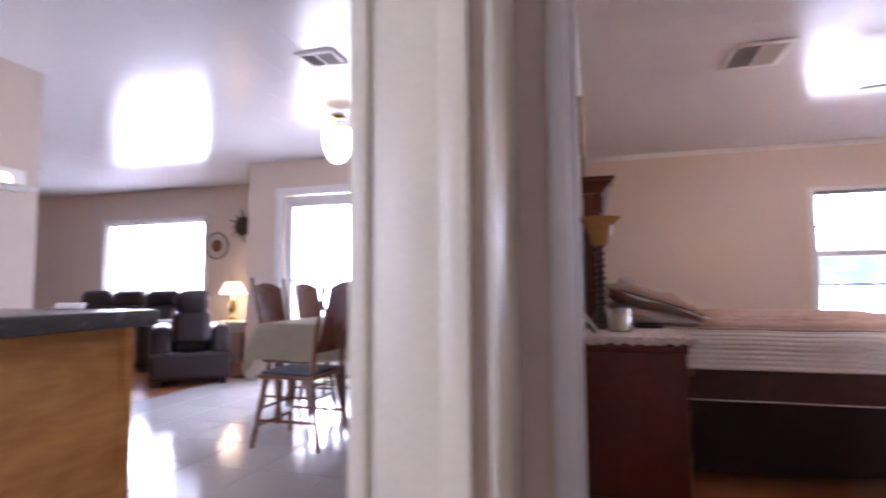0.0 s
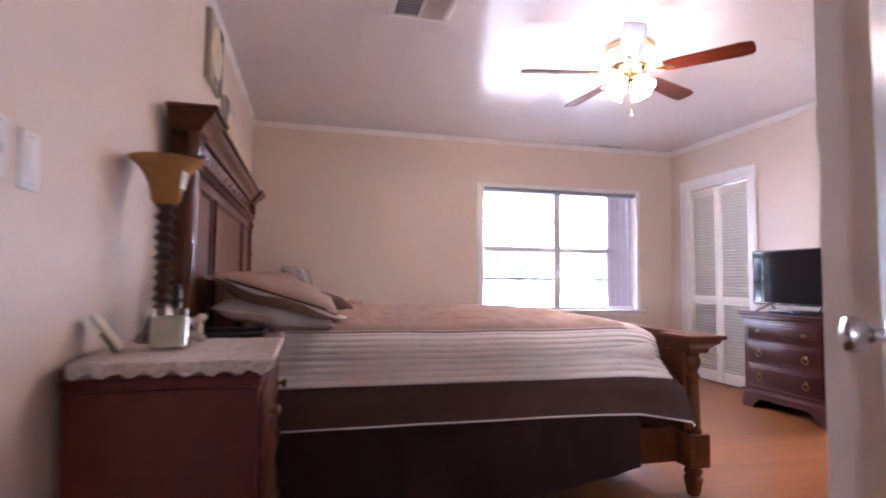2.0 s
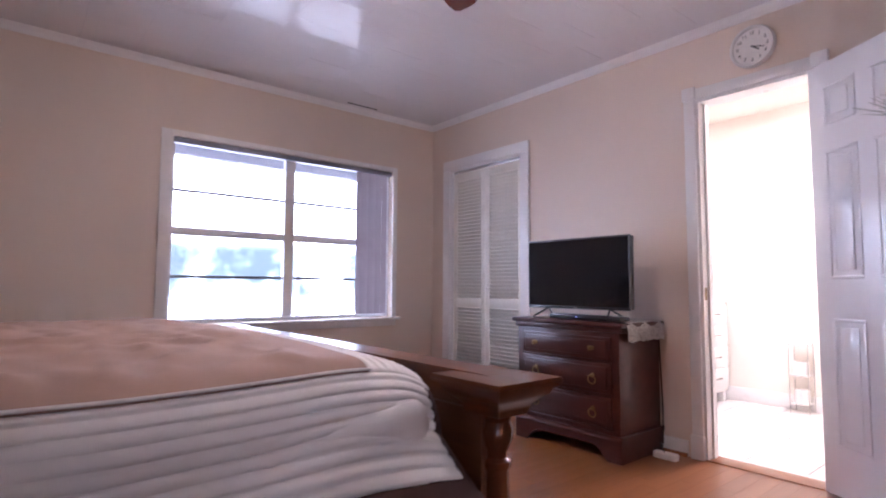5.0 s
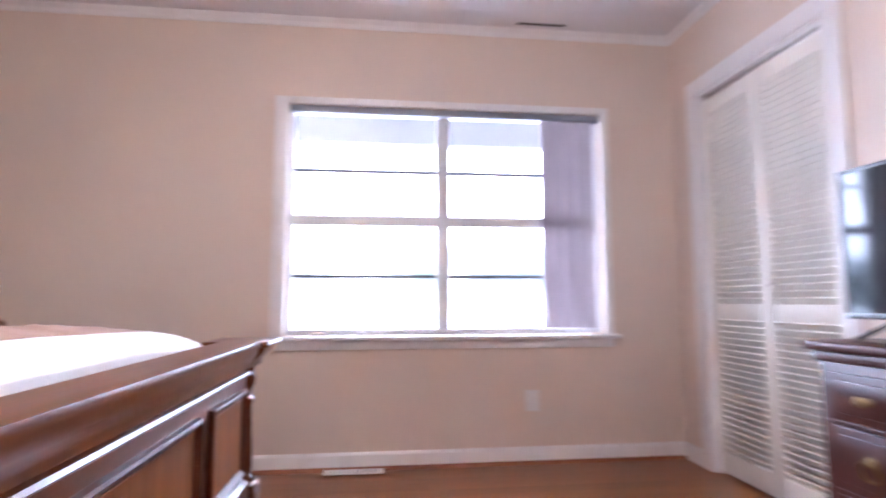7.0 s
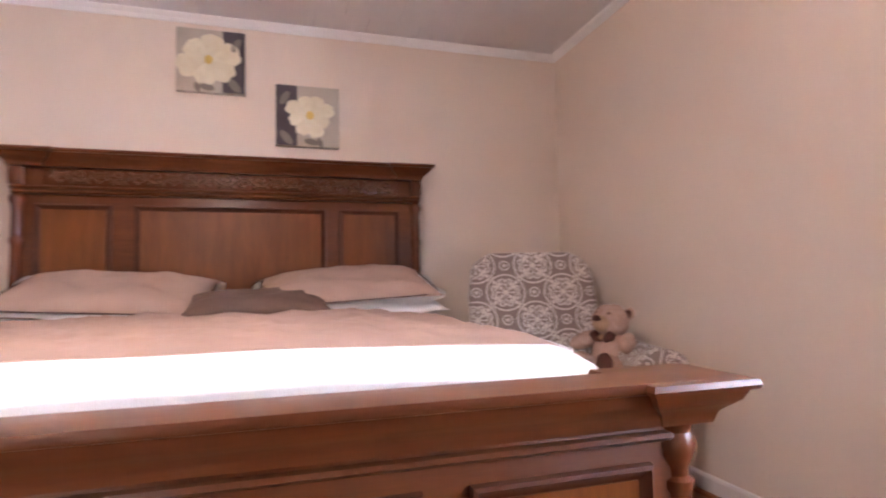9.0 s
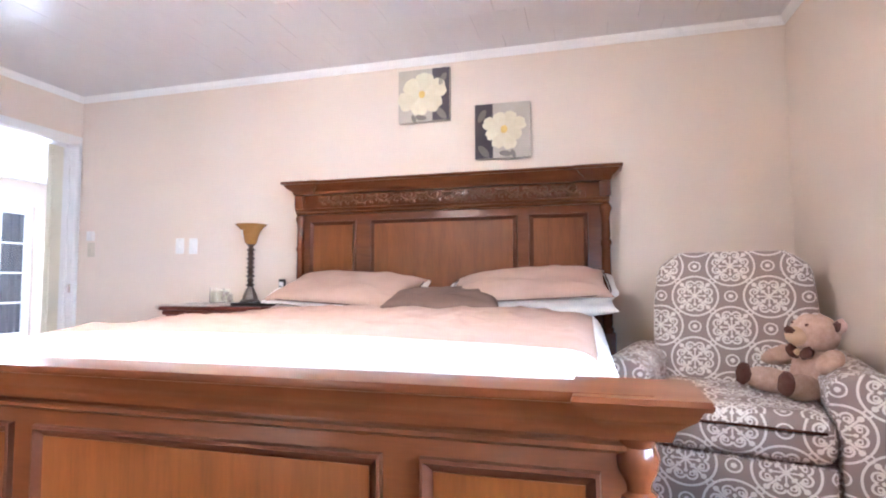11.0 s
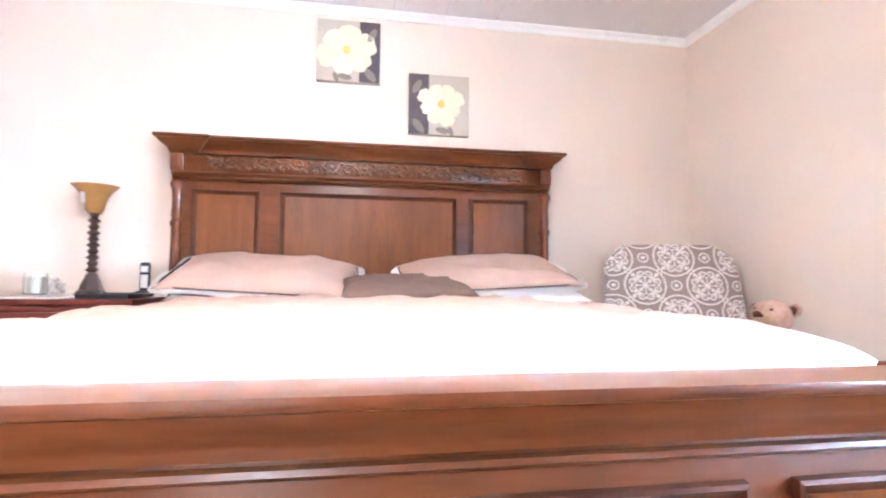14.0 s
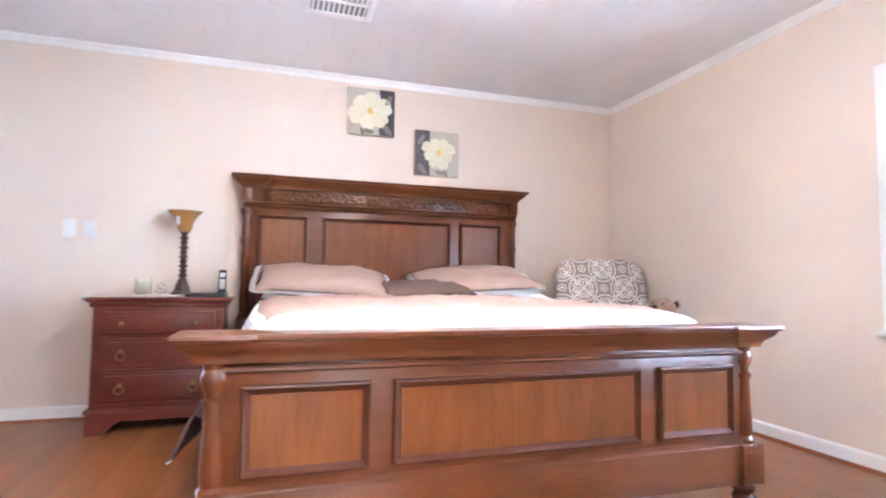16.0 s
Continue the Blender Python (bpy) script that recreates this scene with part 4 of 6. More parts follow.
part("shelf_moulding", prism(bmesh.new(), [(0.03, 1.395), (0.118, 1.395), (0.126, 1.403), (0.122, 1.412), (0.138, 1.418), (0.142, 1.426), (0.138, 1.434), (0.03, 1.436)], "y", BY0 - 0.01, BY1 + 0.01), WOOD, hb)
# carved vine along the frieze
bm = bmesh.new()
n = 150
tube(bm, [(0.110, BY0 + 0.15 + (BY1 - BY0 - 0.3) * i / n, 1.482 + 0.022 * math.sin(i / n * 2 * math.pi * 10)) for i in range(n + 1)], 0.0085, 6)
for k in range(20):
    y = BY0 + 0.15 + (BY1 - BY0 - 0.3) * (k + 0.5) / 20
    s = 1 if k % 2 == 0 else -1
    curl = [(0.110, y + 0.030 * (1 - i / 14) * math.cos(i * 0.55) * s, 1.482 - s * 0.012 + 0.026 * (1 - i / 14) * math.sin(i * 0.55)) for i in range(12)]
    tube(bm, curl, 0.0075, 6)
    for q in (-1, 1):
        ball(bm, (0.110, y + q * 0.024, 1.482 + s * 0.020), (0.009, 0.023, 0.013), 8, pose(0, 0, 0, 35 * q * s, 0, 0))
part("carving", bm, CARVE, hb, "carved scrolling vine in darker brown")
for ya, yb in ((3.165, 3.505), (3.605, 4.57), (4.64, 4.99)):
    framed(hb, ya, yb, 0.62, 1.348, 0.1005)
COLUMN = [(0.030, 0.0), (0.034, 0.012), (0.034, 0.03), (0.024, 0.04), (0.029, 0.05), (0.027, 0.30), (0.024, 0.50), (0.031, 0.52), (0.031, 0.535), (0.023, 0.55), (0.026, 0.57), (0.023, 0.665), (0.027, 0.70), (0.037, 0.73), (0.031, 0.75), (0.022, 0.758)]
for y in (BY0 + 0.012, BY1 - 0.012):
    part("column", lathe(bmesh.new(), [(r, 0.637 + z) for r, z in COLUMN], Matrix.Translation((0.098, y, 0)), 20), WOOD_T, hb)
    part("post", box(0.03, y - 0.045, 0.0, 0.105, y + 0.045, 0.64, 0.005), WOOD, hb)
    part("capital", bx(box(0.09, y - 0.032, 1.436, 0.135, y + 0.032, 1.528, 0.006), 0.135, y - 0.018, 1.45, 0.141, y + 0.018, 1.51, 0.003), WOOD_T, hb)

fb = part("footboard", box(2.255, BY0 + 0.045, 0.155, 2.315, BY1 - 0.045, 0.665, 0.004), WOOD, bed)
part("cap_moulding", cornice(bmesh.new(), 2.262, 2.335, BY0 + 0.06, BY1 - 0.06, 0.660, 0.55), WOOD, fb)
for y in (BY0 + 0.043, BY1 - 0.043):
    part("cap_block", cornice(bmesh.new(), 2.262, 2.332, y - 0.045, y + 0.045, 0.6585, 0.88, True), WOOD, fb)
part("top_bead", prism(bmesh.new(), [(2.315, 0.628), (2.322, 0.628), (2.328, 0.634), (2.324, 0.642), (2.315, 0.646)], "y", BY0 + 0.05, BY1 - 0.05), WOOD, fb)
part("bottom_rail", box(2.248, BY0 + 0.06, 0.135, 2.338, BY1 - 0.06, 0.285, 0.006), WOOD, fb)
part("rail_bead", prism(bmesh.new(), [(2.315, 0.285), (2.334, 0.285), (2.332, 0.293), (2.324, 0.298), (2.315, 0.306)], "y", BY0 + 0.05, BY1 - 0.05), WOOD, fb)
for ya, yb in ((3.195, 3.575), (3.645, 4.565), (4.645, 4.992)):
    framed(fb, ya, yb, 0.325, 0.592, 2.3155, 0.014)
FCOL = [(0.040, 0.0), (0.041, 0.015), (0.033, 0.028), (0.036, 0.04), (0.031, 0.16), (0.028, 0.245), (0.034, 0.255), (0.034, 0.268), (0.025, 0.275), (0.026, 0.29), (0.038, 0.315), (0.040, 0.335), (0.032, 0.355), (0.036, 0.37), (0.036, 0.378)]
LEG = [(0.022, 0.0), (0.030, 0.008), (0.034, 0.03), (0.040, 0.06), (0.043, 0.08), (0.033, 0.092), (0.041, 0.103), (0.041, 0.115), (0.030, 0.124), (0.036, 0.136)]
for y in (BY0 + 0.043, BY1 - 0.043):
    part("column", lathe(bmesh.new(), [(r, 0.285 + z) for r, z in FCOL], Matrix.Translation((2.300, y, 0)), 22), WOOD_T, fb)
    part("post_block", bx(box(2.245, y - 0.052, 0.135, 2.352, y + 0.052, 0.287, 0.006), 2.352, y - 0.03, 0.165, 2.356, y + 0.03, 0.26, 0.002), WOOD, fb)
    part("leg", lathe(bmesh.new(), LEG, Matrix.Translation((2.298, y, 0)), 22), WOOD_T, fb)
for y in (BY0 + 0.09, BY1 - 0.115):
    part("side_rail", box(0.10, y, 0.14, 2.25, y + 0.025, 0.30, 0.004), WOOD, bed)

solid("mattress", box(0.12, BY0 + 0.10, 0.40, 2.18, BY1 - 0.10, 0.70, 0.06, 4), WHITE_Q, "white king mattress hidden below the bedspread", "mattress")
# bed skirt: pleated cloth along both sides
skirt = thing("bed_skirt", "dark brown pleated bed skirt", "bed skirt")
for ys, sg in ((BY0 + 0.075, -1), (BY1 - 0.075, 1)):
    bm = bmesh.new()
    n = 90
    cols = []
    for i in range(n + 1):
        x = 0.14 + 1.90 * i / n
        fold = 0.006 * math.sin(i * 0.7) + 0.010 * max(0.0, math.sin(i * 0.21)) ** 6
        cols.append([bm.verts.new((x, ys + sg * (fold * (1 - z / 0.5) + 0.004), z)) for z in (0.02 + 0.115 * max(0.0, (x - 1.0) / 1.04) ** 2, 0.17, 0.28, 0.45)])
    for a, b in zip(cols, cols[1:]):
        for k in range(3):
            bm.faces.new((a[k], b[k], b[k + 1], a[k + 1]))
    bmesh.ops.solidify(bm, geom=bm.faces[:], thickness=0.003)
    part("side_panel", bm, SKIRT, skirt, smooth=60)

# bedspread: one cloth laid over the mattress, in bands of three colours
HALF, CY = (BY1 - BY0) / 2 - 0.045, (BY0 + BY1) / 2
RND, DROP = 0.13, 0.385
ARC = RND * math.pi / 2
TOPW = HALF - RND
S_END = TOPW + ARC + DROP - RND


def cloth(u, s):
    """Point of the bedspread: u metres from the head, s metres from the middle line (signed)."""
    a, sg = abs(s), (1 if s >= 0 else -1)
    x = 0.42 + u
    if a <= TOPW:
        y, z = a, 0.0
    elif a <= TOPW + ARC:
        w = (a - TOPW) / RND
        y, z = TOPW + RND * math.sin(w), -RND * (1 - math.cos(w))
    else:
        d = a - TOPW - ARC
        y, z = HALF + 0.10 * d, -RND - d
    top = 0.785 + 0.022 * math.cos(min(1, a / HALF) * math.pi / 2)
    foot = max(0.0, x - 1.92)
    hang = max(0.0, a - TOPW - ARC)
    wt = min(1.0, max(0.0, (TOPW + 0.06 - a) / 0.08)) * min(1.0, max(0.0, (1.99 - x) / 0.10))
    top -= (0.40 * foot ** 2 + 1.6 * max(0.0, x - 2.10) ** 2 + 1.5 * max(0.0, x - 2.205)) * max(0.0, 1 - hang / 0.12)
    near = min(1.0, max(0.0, (x - 1.55) / 0.6))
    if sg < 0:
        y -= (0.025 + 0.055 * near) * min(1.0, a / TOPW) * max(0.0, 1 - hang / 0.15)
    y += hang / 0.255 * near ** 2 * (0.02 if sg > 0 else 0.06)
    warp = noise.noise(Vector((x * 2.1, s * 2.4, 9.0))) * 1.3
    nz = noise.noise(Vector((x * 3.1, s * 3.1, 1.3))) * 0.006 - 0.003
    nz += wt * (0.014 * (1 - min(1.0, 3.2 * abs(noise.noise(Vector((x * 3.6 + warp, s * 4.6, 4.1)))))) ** 1.5 + 0.008 * (1 - min(1.0, 2.6 * abs(noise.noise(Vector((x * 9, s * 7 + warp * 2, 2.2)))))) + noise.noise(Vector((x * 19, s * 15, 7.7))) * 0.004)
    fold = hang * (0.02 * noise.noise(Vector((x * 3.4, 5.0 * sg, 0))) + 0.006 * math.sin(x * 11 + noise.noise(Vector((x * 2, 0, 0))) * 4))
    corner = max(0.0, x - 1.98)
    y += hang * corner * (0.1 if sg > 0 else 0.55)
    z -= hang * corner * 0.55
    x -= max(0, x - 2.16) * hang * 0.6
    return Vector((min(x, 2.205), CY + sg * (y + fold + (0.004 if hang else 0)), top + z + nz * (1.0 if hang == 0 else 0.3)))


U_END = 1.86
U_TAN = 1.62
S_TAN, S_WHITE = TOPW + 0.075, TOPW + ARC + 0.10
us = sorted(set([round(U_END * i / 130, 4) for i in range(131)] + [round(U_TAN + q_ * 0.0064, 4) for q_ in range(1, 42)] + [U_TAN]))
ss = sorted(set([round(-S_END + 2 * S_END * i / 160, 4) for i in range(161)] + [round(sg_ * (S_TAN + q_ * 0.0064), 4) for q_ in range(1, 38) for sg_ in (-1, 1) if S_TAN + q_ * 0.0064 < S_WHITE - 0.003] + [S_TAN, -S_TAN, S_WHITE, -S_WHITE]))
spread = thing("bedspread", "tan, white and brown banded quilted bedspread over the bed", "bedspread")
bands = {"tan": bmesh.new(), "white": bmesh.new(), "brown": bmesh.new(), "brown_north": bmesh.new()}
made = {k: {} for k in bands}
pts = {(u, s): cloth(u, s) for u in us for s in ss}


def node(band, u, s):
    d = made[band]
    if (u, s) not in d:
        p = pts[(u, s)].copy()
        if band == "white":
            # stitched ribs
            a = abs(s)
            if a < S_TAN - 0.02:
                p.z -= 0.004 * (0.5 + 0.5 * math.cos((u - U_TAN) / 0.0256 * 2 * math.pi)) ** 3
            elif a < TOPW + 0.1:
                p.z -= 0.005 * (0.5 + 0.5 * math.cos((a - S_TAN) / 0.0256 * 2 * math.pi)) ** 3
            if a >= TOPW:
                p.y -= (1 if s > 0 else -1) * 0.006 * (0.5 + 0.5 * math.cos((a - S_TAN) / 0.0256 * 2 * math.pi)) ** 3
        d[(u, s)] = bands[band].verts.new(p)
    return d[(u, s)]


for ua, ub in zip(us, us[1:]):
    for sa, sb in zip(ss, ss[1:]):
        mu, ms = (ua + ub) / 2, abs(sa + sb) / 2
        band = "tan" if mu < U_TAN and ms < S_TAN else "white" if ms < S_WHITE and (mu < 1.77 or ms < TOPW + 0.10) else "brown"
        if band == "brown" and sa + sb > 0:
            band = "brown_north"
        bands[band].faces.new([node(band, *q) for q in ((ua, sa), (ub, sa), (ub, sb), (ua, sb))])
for band, material, nm, lab in (("tan", TAN, "centre_panel", "tan chenille centre"), ("white", WHITE_Q, "quilted_band", "white ribbed quilted band"), ("brown", BROWN, "border", "dark brown border"), ("brown_north", BROWN, "border", "dark brown border")):
    bm = bands[band]
    bmesh.ops.recalc_face_normals(bm, faces=bm.faces)
    bmesh.ops.solidify(bm, geom=bm.faces[:], thickness=0.006)
    part(nm, bm, material, spread, lab, smooth=70)
for sg in (-1, 1):
    part("hem_piping", tube(bmesh.new(), [cloth(u, sg * S_END) for u in us], 0.004, 6), WHITE_Q, spread, "pale piped hem")
    part("inner_piping", tube(bmesh.new(), [cloth(u, sg * S_TAN) + Vector((0, sg * 0.002, 0.003)) for u in us if u <= U_TAN], 0.0035, 6), WHITE_Q, spread, "white piped seam")


def cushion(bm, w, d, h, seed, power=2.6, seg=30):
    """A soft pillow: wide w, deep d, thick h, with pinched corners and creases."""
    def skin(side):
        g = []
        for i in range(seg + 1):
            row = []
            for j in range(seg + 1):
                u, v = i / seg * 2 - 1, j / seg * 2 - 1
                full = max(0.0, 1 - abs(u) ** power) ** 0.5 * max(0.0, 1 - abs(v) ** power) ** 0.5
                pull = 1 - 0.05 * (1 - abs(u)) * abs(v) - 0.0
                crease = noise.noise(Vector((u * 2.2 + seed, v * 2.2, seed))) * 0.30 + noise.noise(Vector((u * 5 + seed, v * 5, 3))) * 0.12
                row.append((u * w / 2 * (1 - 0.06 * (1 - v * v) * abs(u) ** 3), v * d / 2 * (1 - 0.06 * (1 - u * u) * abs(v) ** 3), side * h / 2 * full * (1 + crease)))
            g.append(row)
        return g
    top, low = skin(1), skin(-1)
    for g, flip in ((top, False), (low, True)):
        vs = [[bm.verts.new(p) for p in row] for row in g]
        for i in range(seg):
            for j in range(seg):
                q = (vs[i][j], vs[i + 1][j], vs[i + 1][j + 1], vs[i][j + 1])
                bm.faces.new(q[::-1] if flip else q)
    bmesh.ops.remove_doubles(bm, verts=bm.verts, dist=0.0005)
    return bm


def pillow(label, m, w, d, h, seed, material, flange=None):
    p = thing("pillow", label, "pillow", m, group="pillows on the bed")
    part("cover", cushion(bmesh.new(), w, d, h, seed), material, p, smooth=80)
    if flange:
        bm = bmesh.new()
        n = 48
        rim = []
        for k in range(n):
            a = 2 * math.pi * k / n
            c, s = math.cos(a), math.sin(a)
            e = (abs(c) ** 8 + abs(s) ** 8) ** (-1 / 8)
            rim.append((c * e, s * e, a))
        inner = [bm.verts.new((c * w / 2 * 0.97, s * d / 2 * 0.97, 0.0)) for c, s, a in rim]
        outer = [bm.verts.new((c * (w / 2 + 0.030), s * (d / 2 + 0.040), 0.010 * math.sin(a * 7 + seed) - 0.008)) for c, s, a in rim]
        for k in range(n):
            bm.faces.new((inner[k], inner[(k + 1) % n], outer[(k + 1) % n], outer[k]))
        bmesh.ops.solidify(bm, geom=bm.faces[:], thickness=0.008)
        part("flange", bm, flange, p, "white flanged edge", smooth=80)
        part("edge_cord", tube(bmesh.new(), [(c * w / 2 * 0.985, s * d / 2 * 0.985, 0.006) for c, s, a in rim], 0.004, 6, True), BROWN, p)
    return p


# local x runs across the bed
def lay(x, y, z, tilt, turn=0, roll=0):
    return Matrix.Translation((x, y, z)) @ pose(0, 0, 0, 0, 0, 90 + turn) @ pose(0, 0, 0, tilt, roll, 0)


pillow("white bed pillow lying under a sham", lay(0.40, 3.62, 0.826, 9, 1), 0.84, 0.50, 0.13, 1.0, WHITE_Q)
pillow("white bed pillow lying under a sham", lay(0.40, 4.66, 0.830, 9, -1), 0.94, 0.50, 0.13, 2.0, WHITE_Q)
pillow("tan pillow sham with white flanged edge", lay(0.425, 3.60, 0.893, 17, -2, 3), 0.84, 0.53, 0.165, 3.3, TAN, WHITE_Q)
pillow("tan pillow sham with white flanged edge", lay(0.405, 4.66, 0.908, 16, 3, -3), 0.86, 0.50, 0.165, 5.7, TAN, WHITE_Q)
pillow("small cocoa brown cushion between the shams", lay(0.62, 4.24, 0.840, 12, 4), 0.62, 0.32, 0.12, 8.1, COCOA)


# ---- drawer chests ----
def bracket_base(bm, d, w, h, t=0.03):
    """A plinth with shaped bracket feet, front at x = d."""
    n = 16
    for sgn in (0, 1):
        foot = []
        for i in range(n + 1):
            f = i / n
            foot.append((0.10 + 0.09 * f, h * 0.08 + (h * 0.55) * math.sin(f * math.pi / 2)))
        pts_ = [(0, 0), (0.09, 0), *foot, (w / 2, h * 0.63), (w / 2, h), (0, h)]
        pts_ = pts_ if sgn == 0 else [(w - a, b) for a, b in pts_][::-1]
        prism(bm, pts_, "x", d - t, d)
    bx(bm, 0, 0, 0.0, d - t, t, h)
    bx(bm, 0, w - t, 0.0, d - t, w, h)
    return bm


def chest(name, label, category, m, w, d, h, rows, material, pulls, top_t=0.028, base_h=0.12):
    """A drawer chest: depth along x from the wall, width along y. rows: drawer heights from the top down, as shares."""
    c = thing(name, label, category, m)
    o = 0.025
    part("base", bracket_base(bmesh.new(), d + 0.012, w, base_h), material, c)
    part("base_moulding", prism(bmesh.new(), [(0, base_h), (d + 0.022, base_h), (d + 0.018, base_h + 0.012), (d + 0.004, base_h + 0.022), (0, base_h + 0.022)], "y", -0.01, w + 0.01), material, c)
    part("carcass", box(0, 0.012, base_h + 0.02, d, w - 0.012, h - top_t - 0.03, 0.004), material, c)
    part("top", bx(box(-0.0, -o, h - top_t, d + o, w + o, h, 0.009, 3), 0, -0.008, h - top_t - 0.03, d + 0.008, w + 0.008, h - top_t, 0.008), material, c)
    z1, z0 = h - top_t - 0.05, base_h + 0.045
    total = sum(rows)
    z = z1
    for i, r in enumerate(rows):
        zh = (z1 - z0) * r / total
        za, zb = z - zh + 0.012, z - 0.006
        dr = part("drawer", bx(box(d - 0.002, 0.06, za, d + 0.010, w - 0.06, zb, 0.004), d + 0.010, 0.085, za + 0.02, d + 0.015, w - 0.085, zb - 0.02, 0.004), material, c)
        bm = bmesh.new()
        for q in ((0.05, za - 0.012, w - 0.05, za - 0.004),):
            bx(bm, d, q[0], q[1], d + 0.007, q[2], q[3], 0.002)
        part("divider", bm, material, c)
        zc = (za + zb) / 2
        for fy in (0.23, 0.77):
            y = w * fy
            if pulls[i] == "knob":
                k = part("knob", pin(bmesh.new(), (d + 0.015, y, zc), (d + 0.045, y, zc), [(0.012, 0), (0.012, 0.002), (0.006, 0.006), (0.006, 0.014), (0.014, 0.02), (0.015, 0.026), (0.008, 0.031)], 14), BRASS, dr, "antique brass knob")
            else:
                k = part("ring_pull", tube(bmesh.new(), [(d + 0.024 + 0.004 * math.sin(a), y + 0.024 * math.cos(a), zc - 0.012 + 0.024 * math.sin(a)) for a in [2 * math.pi * q / 20 for q in range(20)]], 0.0038, 8, True), BRASS, dr, "antique brass ring pull")
                part("back_plate", pin(bmesh.new(), (d + 0.015, y, zc + 0.012), (d + 0.03, y, zc + 0.012), [(0.014, 0), (0.014, 0.002), (0.007, 0.005), (0.007, 0.012), (0.009, 0.015)], 12), BRASS, k)
        z -= zh
    return c


chest("nightstand", "red mahogany nightstand with three drawers beside the bed", "nightstand", pose(0.02, 2.285, 0), 0.72, 0.41, 0.785, (1, 1.25, 1.25), CHERRY_RED, ("knob", "ring", "ring"))
chest("dresser", "dark mahogany dresser with three drawers under the television", "dresser", pose(RX - 0.015, 4.64, 0, 0, 0, 180), 0.76, 0.42, 0.755, (0.95, 1.2, 1.2), DARKWOOD, ("knob", "ring", "ring"))
chest("tall_chest", "tall dark mahogany chest of drawers against the wall", "chest", pose(3.145, NOOK_Y + 0.03, 0, 0, 0, 0) @ pose(0.98, 0, 0, 0, 0, 90), 0.98, 0.61, 1.09, (0.8, 1, 1, 1.1), DARKWOOD, ("knob", "ring", "ring", "ring"))


# ---- lace runners ----
def runner(name, label, m, w, d, over, folds, seed):
    """A lace cloth, w along y and d along x, hanging over at y < 0 by over, with a scalloped edge."""
    bm = bmesh.new()
    nu, nv = 28, 60
    L_ = w + over
    g = []
    for i in range(nu + 1):
        row = []
        for j in range(nv + 1):
            u = d * i / nu
            s = L_ * j / nv - over
            edge = 0.010 * abs(math.sin(u / 0.045 * math.pi)) if j in (0,) else 0
            wav = noise.noise(Vector((u * 9, s * 9, seed))) * 0.004
            if s >= 0:
                p = (u, s, 0.004 + abs(wav) * 0.6)
            else:
                k = -s + edge
                p = (u + 0.15 * k * math.sin(u * 25), -0.008 - 0.012 * math.sin(u * folds) * min(1, k * 14) - 0.012 * min(1, k * 20), 0.004 - k * 0.92)
            row.append(bm.verts.new(p))
        g.append(row)
    for i in range(nu):
        for j in range(nv):
            bm.faces.new((g[i][j], g[i + 1][j], g[i + 1][j + 1], g[i][j + 1]))
    bmesh.ops.solidify(bm, geom=bm.faces[:], thickness=0.003)
    return solid(name, bm, LACE, label, "lace cloth", m, smooth=70)


def doily(name, label, m, w, d, seed):
    """A flat lace mat with a thick scalloped rim."""
    bm = bmesh.new()
    n = 120
    per = 2 * (w + d)
    rim = []
    for k in range(n):
        t = per * k / n
        if t < w:
            p, q = (t - w / 2, -d / 2), (0, -1)
        elif t < w + d:
            p, q = (w / 2, t - w - d / 2), (1, 0)
        elif t < 2 * w + d:
            p, q = (w / 2 - (t - w - d), d / 2), (0, 1)
        else:
            p, q = (-w / 2, d / 2 - (t - 2 * w - d)), (-1, 0)
        e = 0.012 * abs(math.sin(math.pi * t / 0.055))
        rim.append((p[0] + q[0] * e, p[1] + q[1] * e))
    levels = []
    for sc, z in ((1.0, 0.002), (1.0, 0.006), (0.985, 0.011), (0.93, 0.008), (0.5, 0.007)):
        levels.append([bm.verts.new((a * sc, b * sc, (z if z > 0.005 or b > -d * 0.47 else -0.006 - 0.018 * abs(math.sin(a * 57))) + 0.002 * noise.noise(Vector((a * 30, b * 30, seed))))) for a, b in rim])
    for a, b in zip(levels, levels[1:]):
        for k in range(n):
            bm.faces.new((a[k], a[(k + 1) % n], b[(k + 1) % n], b[k]))
    bm.faces.new(levels[-1])
    bm.faces.new(levels[0][::-1])
    return solid(name, bm, LACE, label, "lace cloth", m, smooth=60)


doily("lace_mat", "ivory lace mat with scalloped edge on the nightstand", pose(0.25, 2.490, 0.785), 0.415, 0.475, 3)
runner("lace_runner", "ivory lace runner hanging over the dresser end", pose(4.035, 3.868, 0.755), 0.70, 0.385, 0.11, 42, 5)

# ---- on the nightstand ----
lampt = thing("table_lamp", "turned dark bronze table lamp with an amber glass shade, unlit", "lamp", pose(0.112, 2.712, 0.7855) @ Matrix.Diagonal((1.04, 1.04, 1.055, 1)))
bm = bmesh.new()
n = 6
lathe(bm, [(0.072, 0.0), (0.074, 0.008), (0.066, 0.014), (0.062, 0.024), (0.050, 0.034), (0.044, 0.06), (0.030, 0.09), (0.022, 0.11)], Matrix(), 6)
part("base", bm, LAMPBASE, lampt, smooth=20)
prof = [(0.022, 0.108)]
for k in range(9):
    z = 0.115 + k * 0.029
    prof += [(0.015, z), (0.025 if k % 2 else 0.030, z + 0.012), (0.015, z + 0.026)]
prof += [(0.018, 0.385), (0.030, 0.395), (0.020, 0.402)]
part("stem", lathe(bmesh.new(), prof, Matrix(), 20), LAMPBASE, lampt)
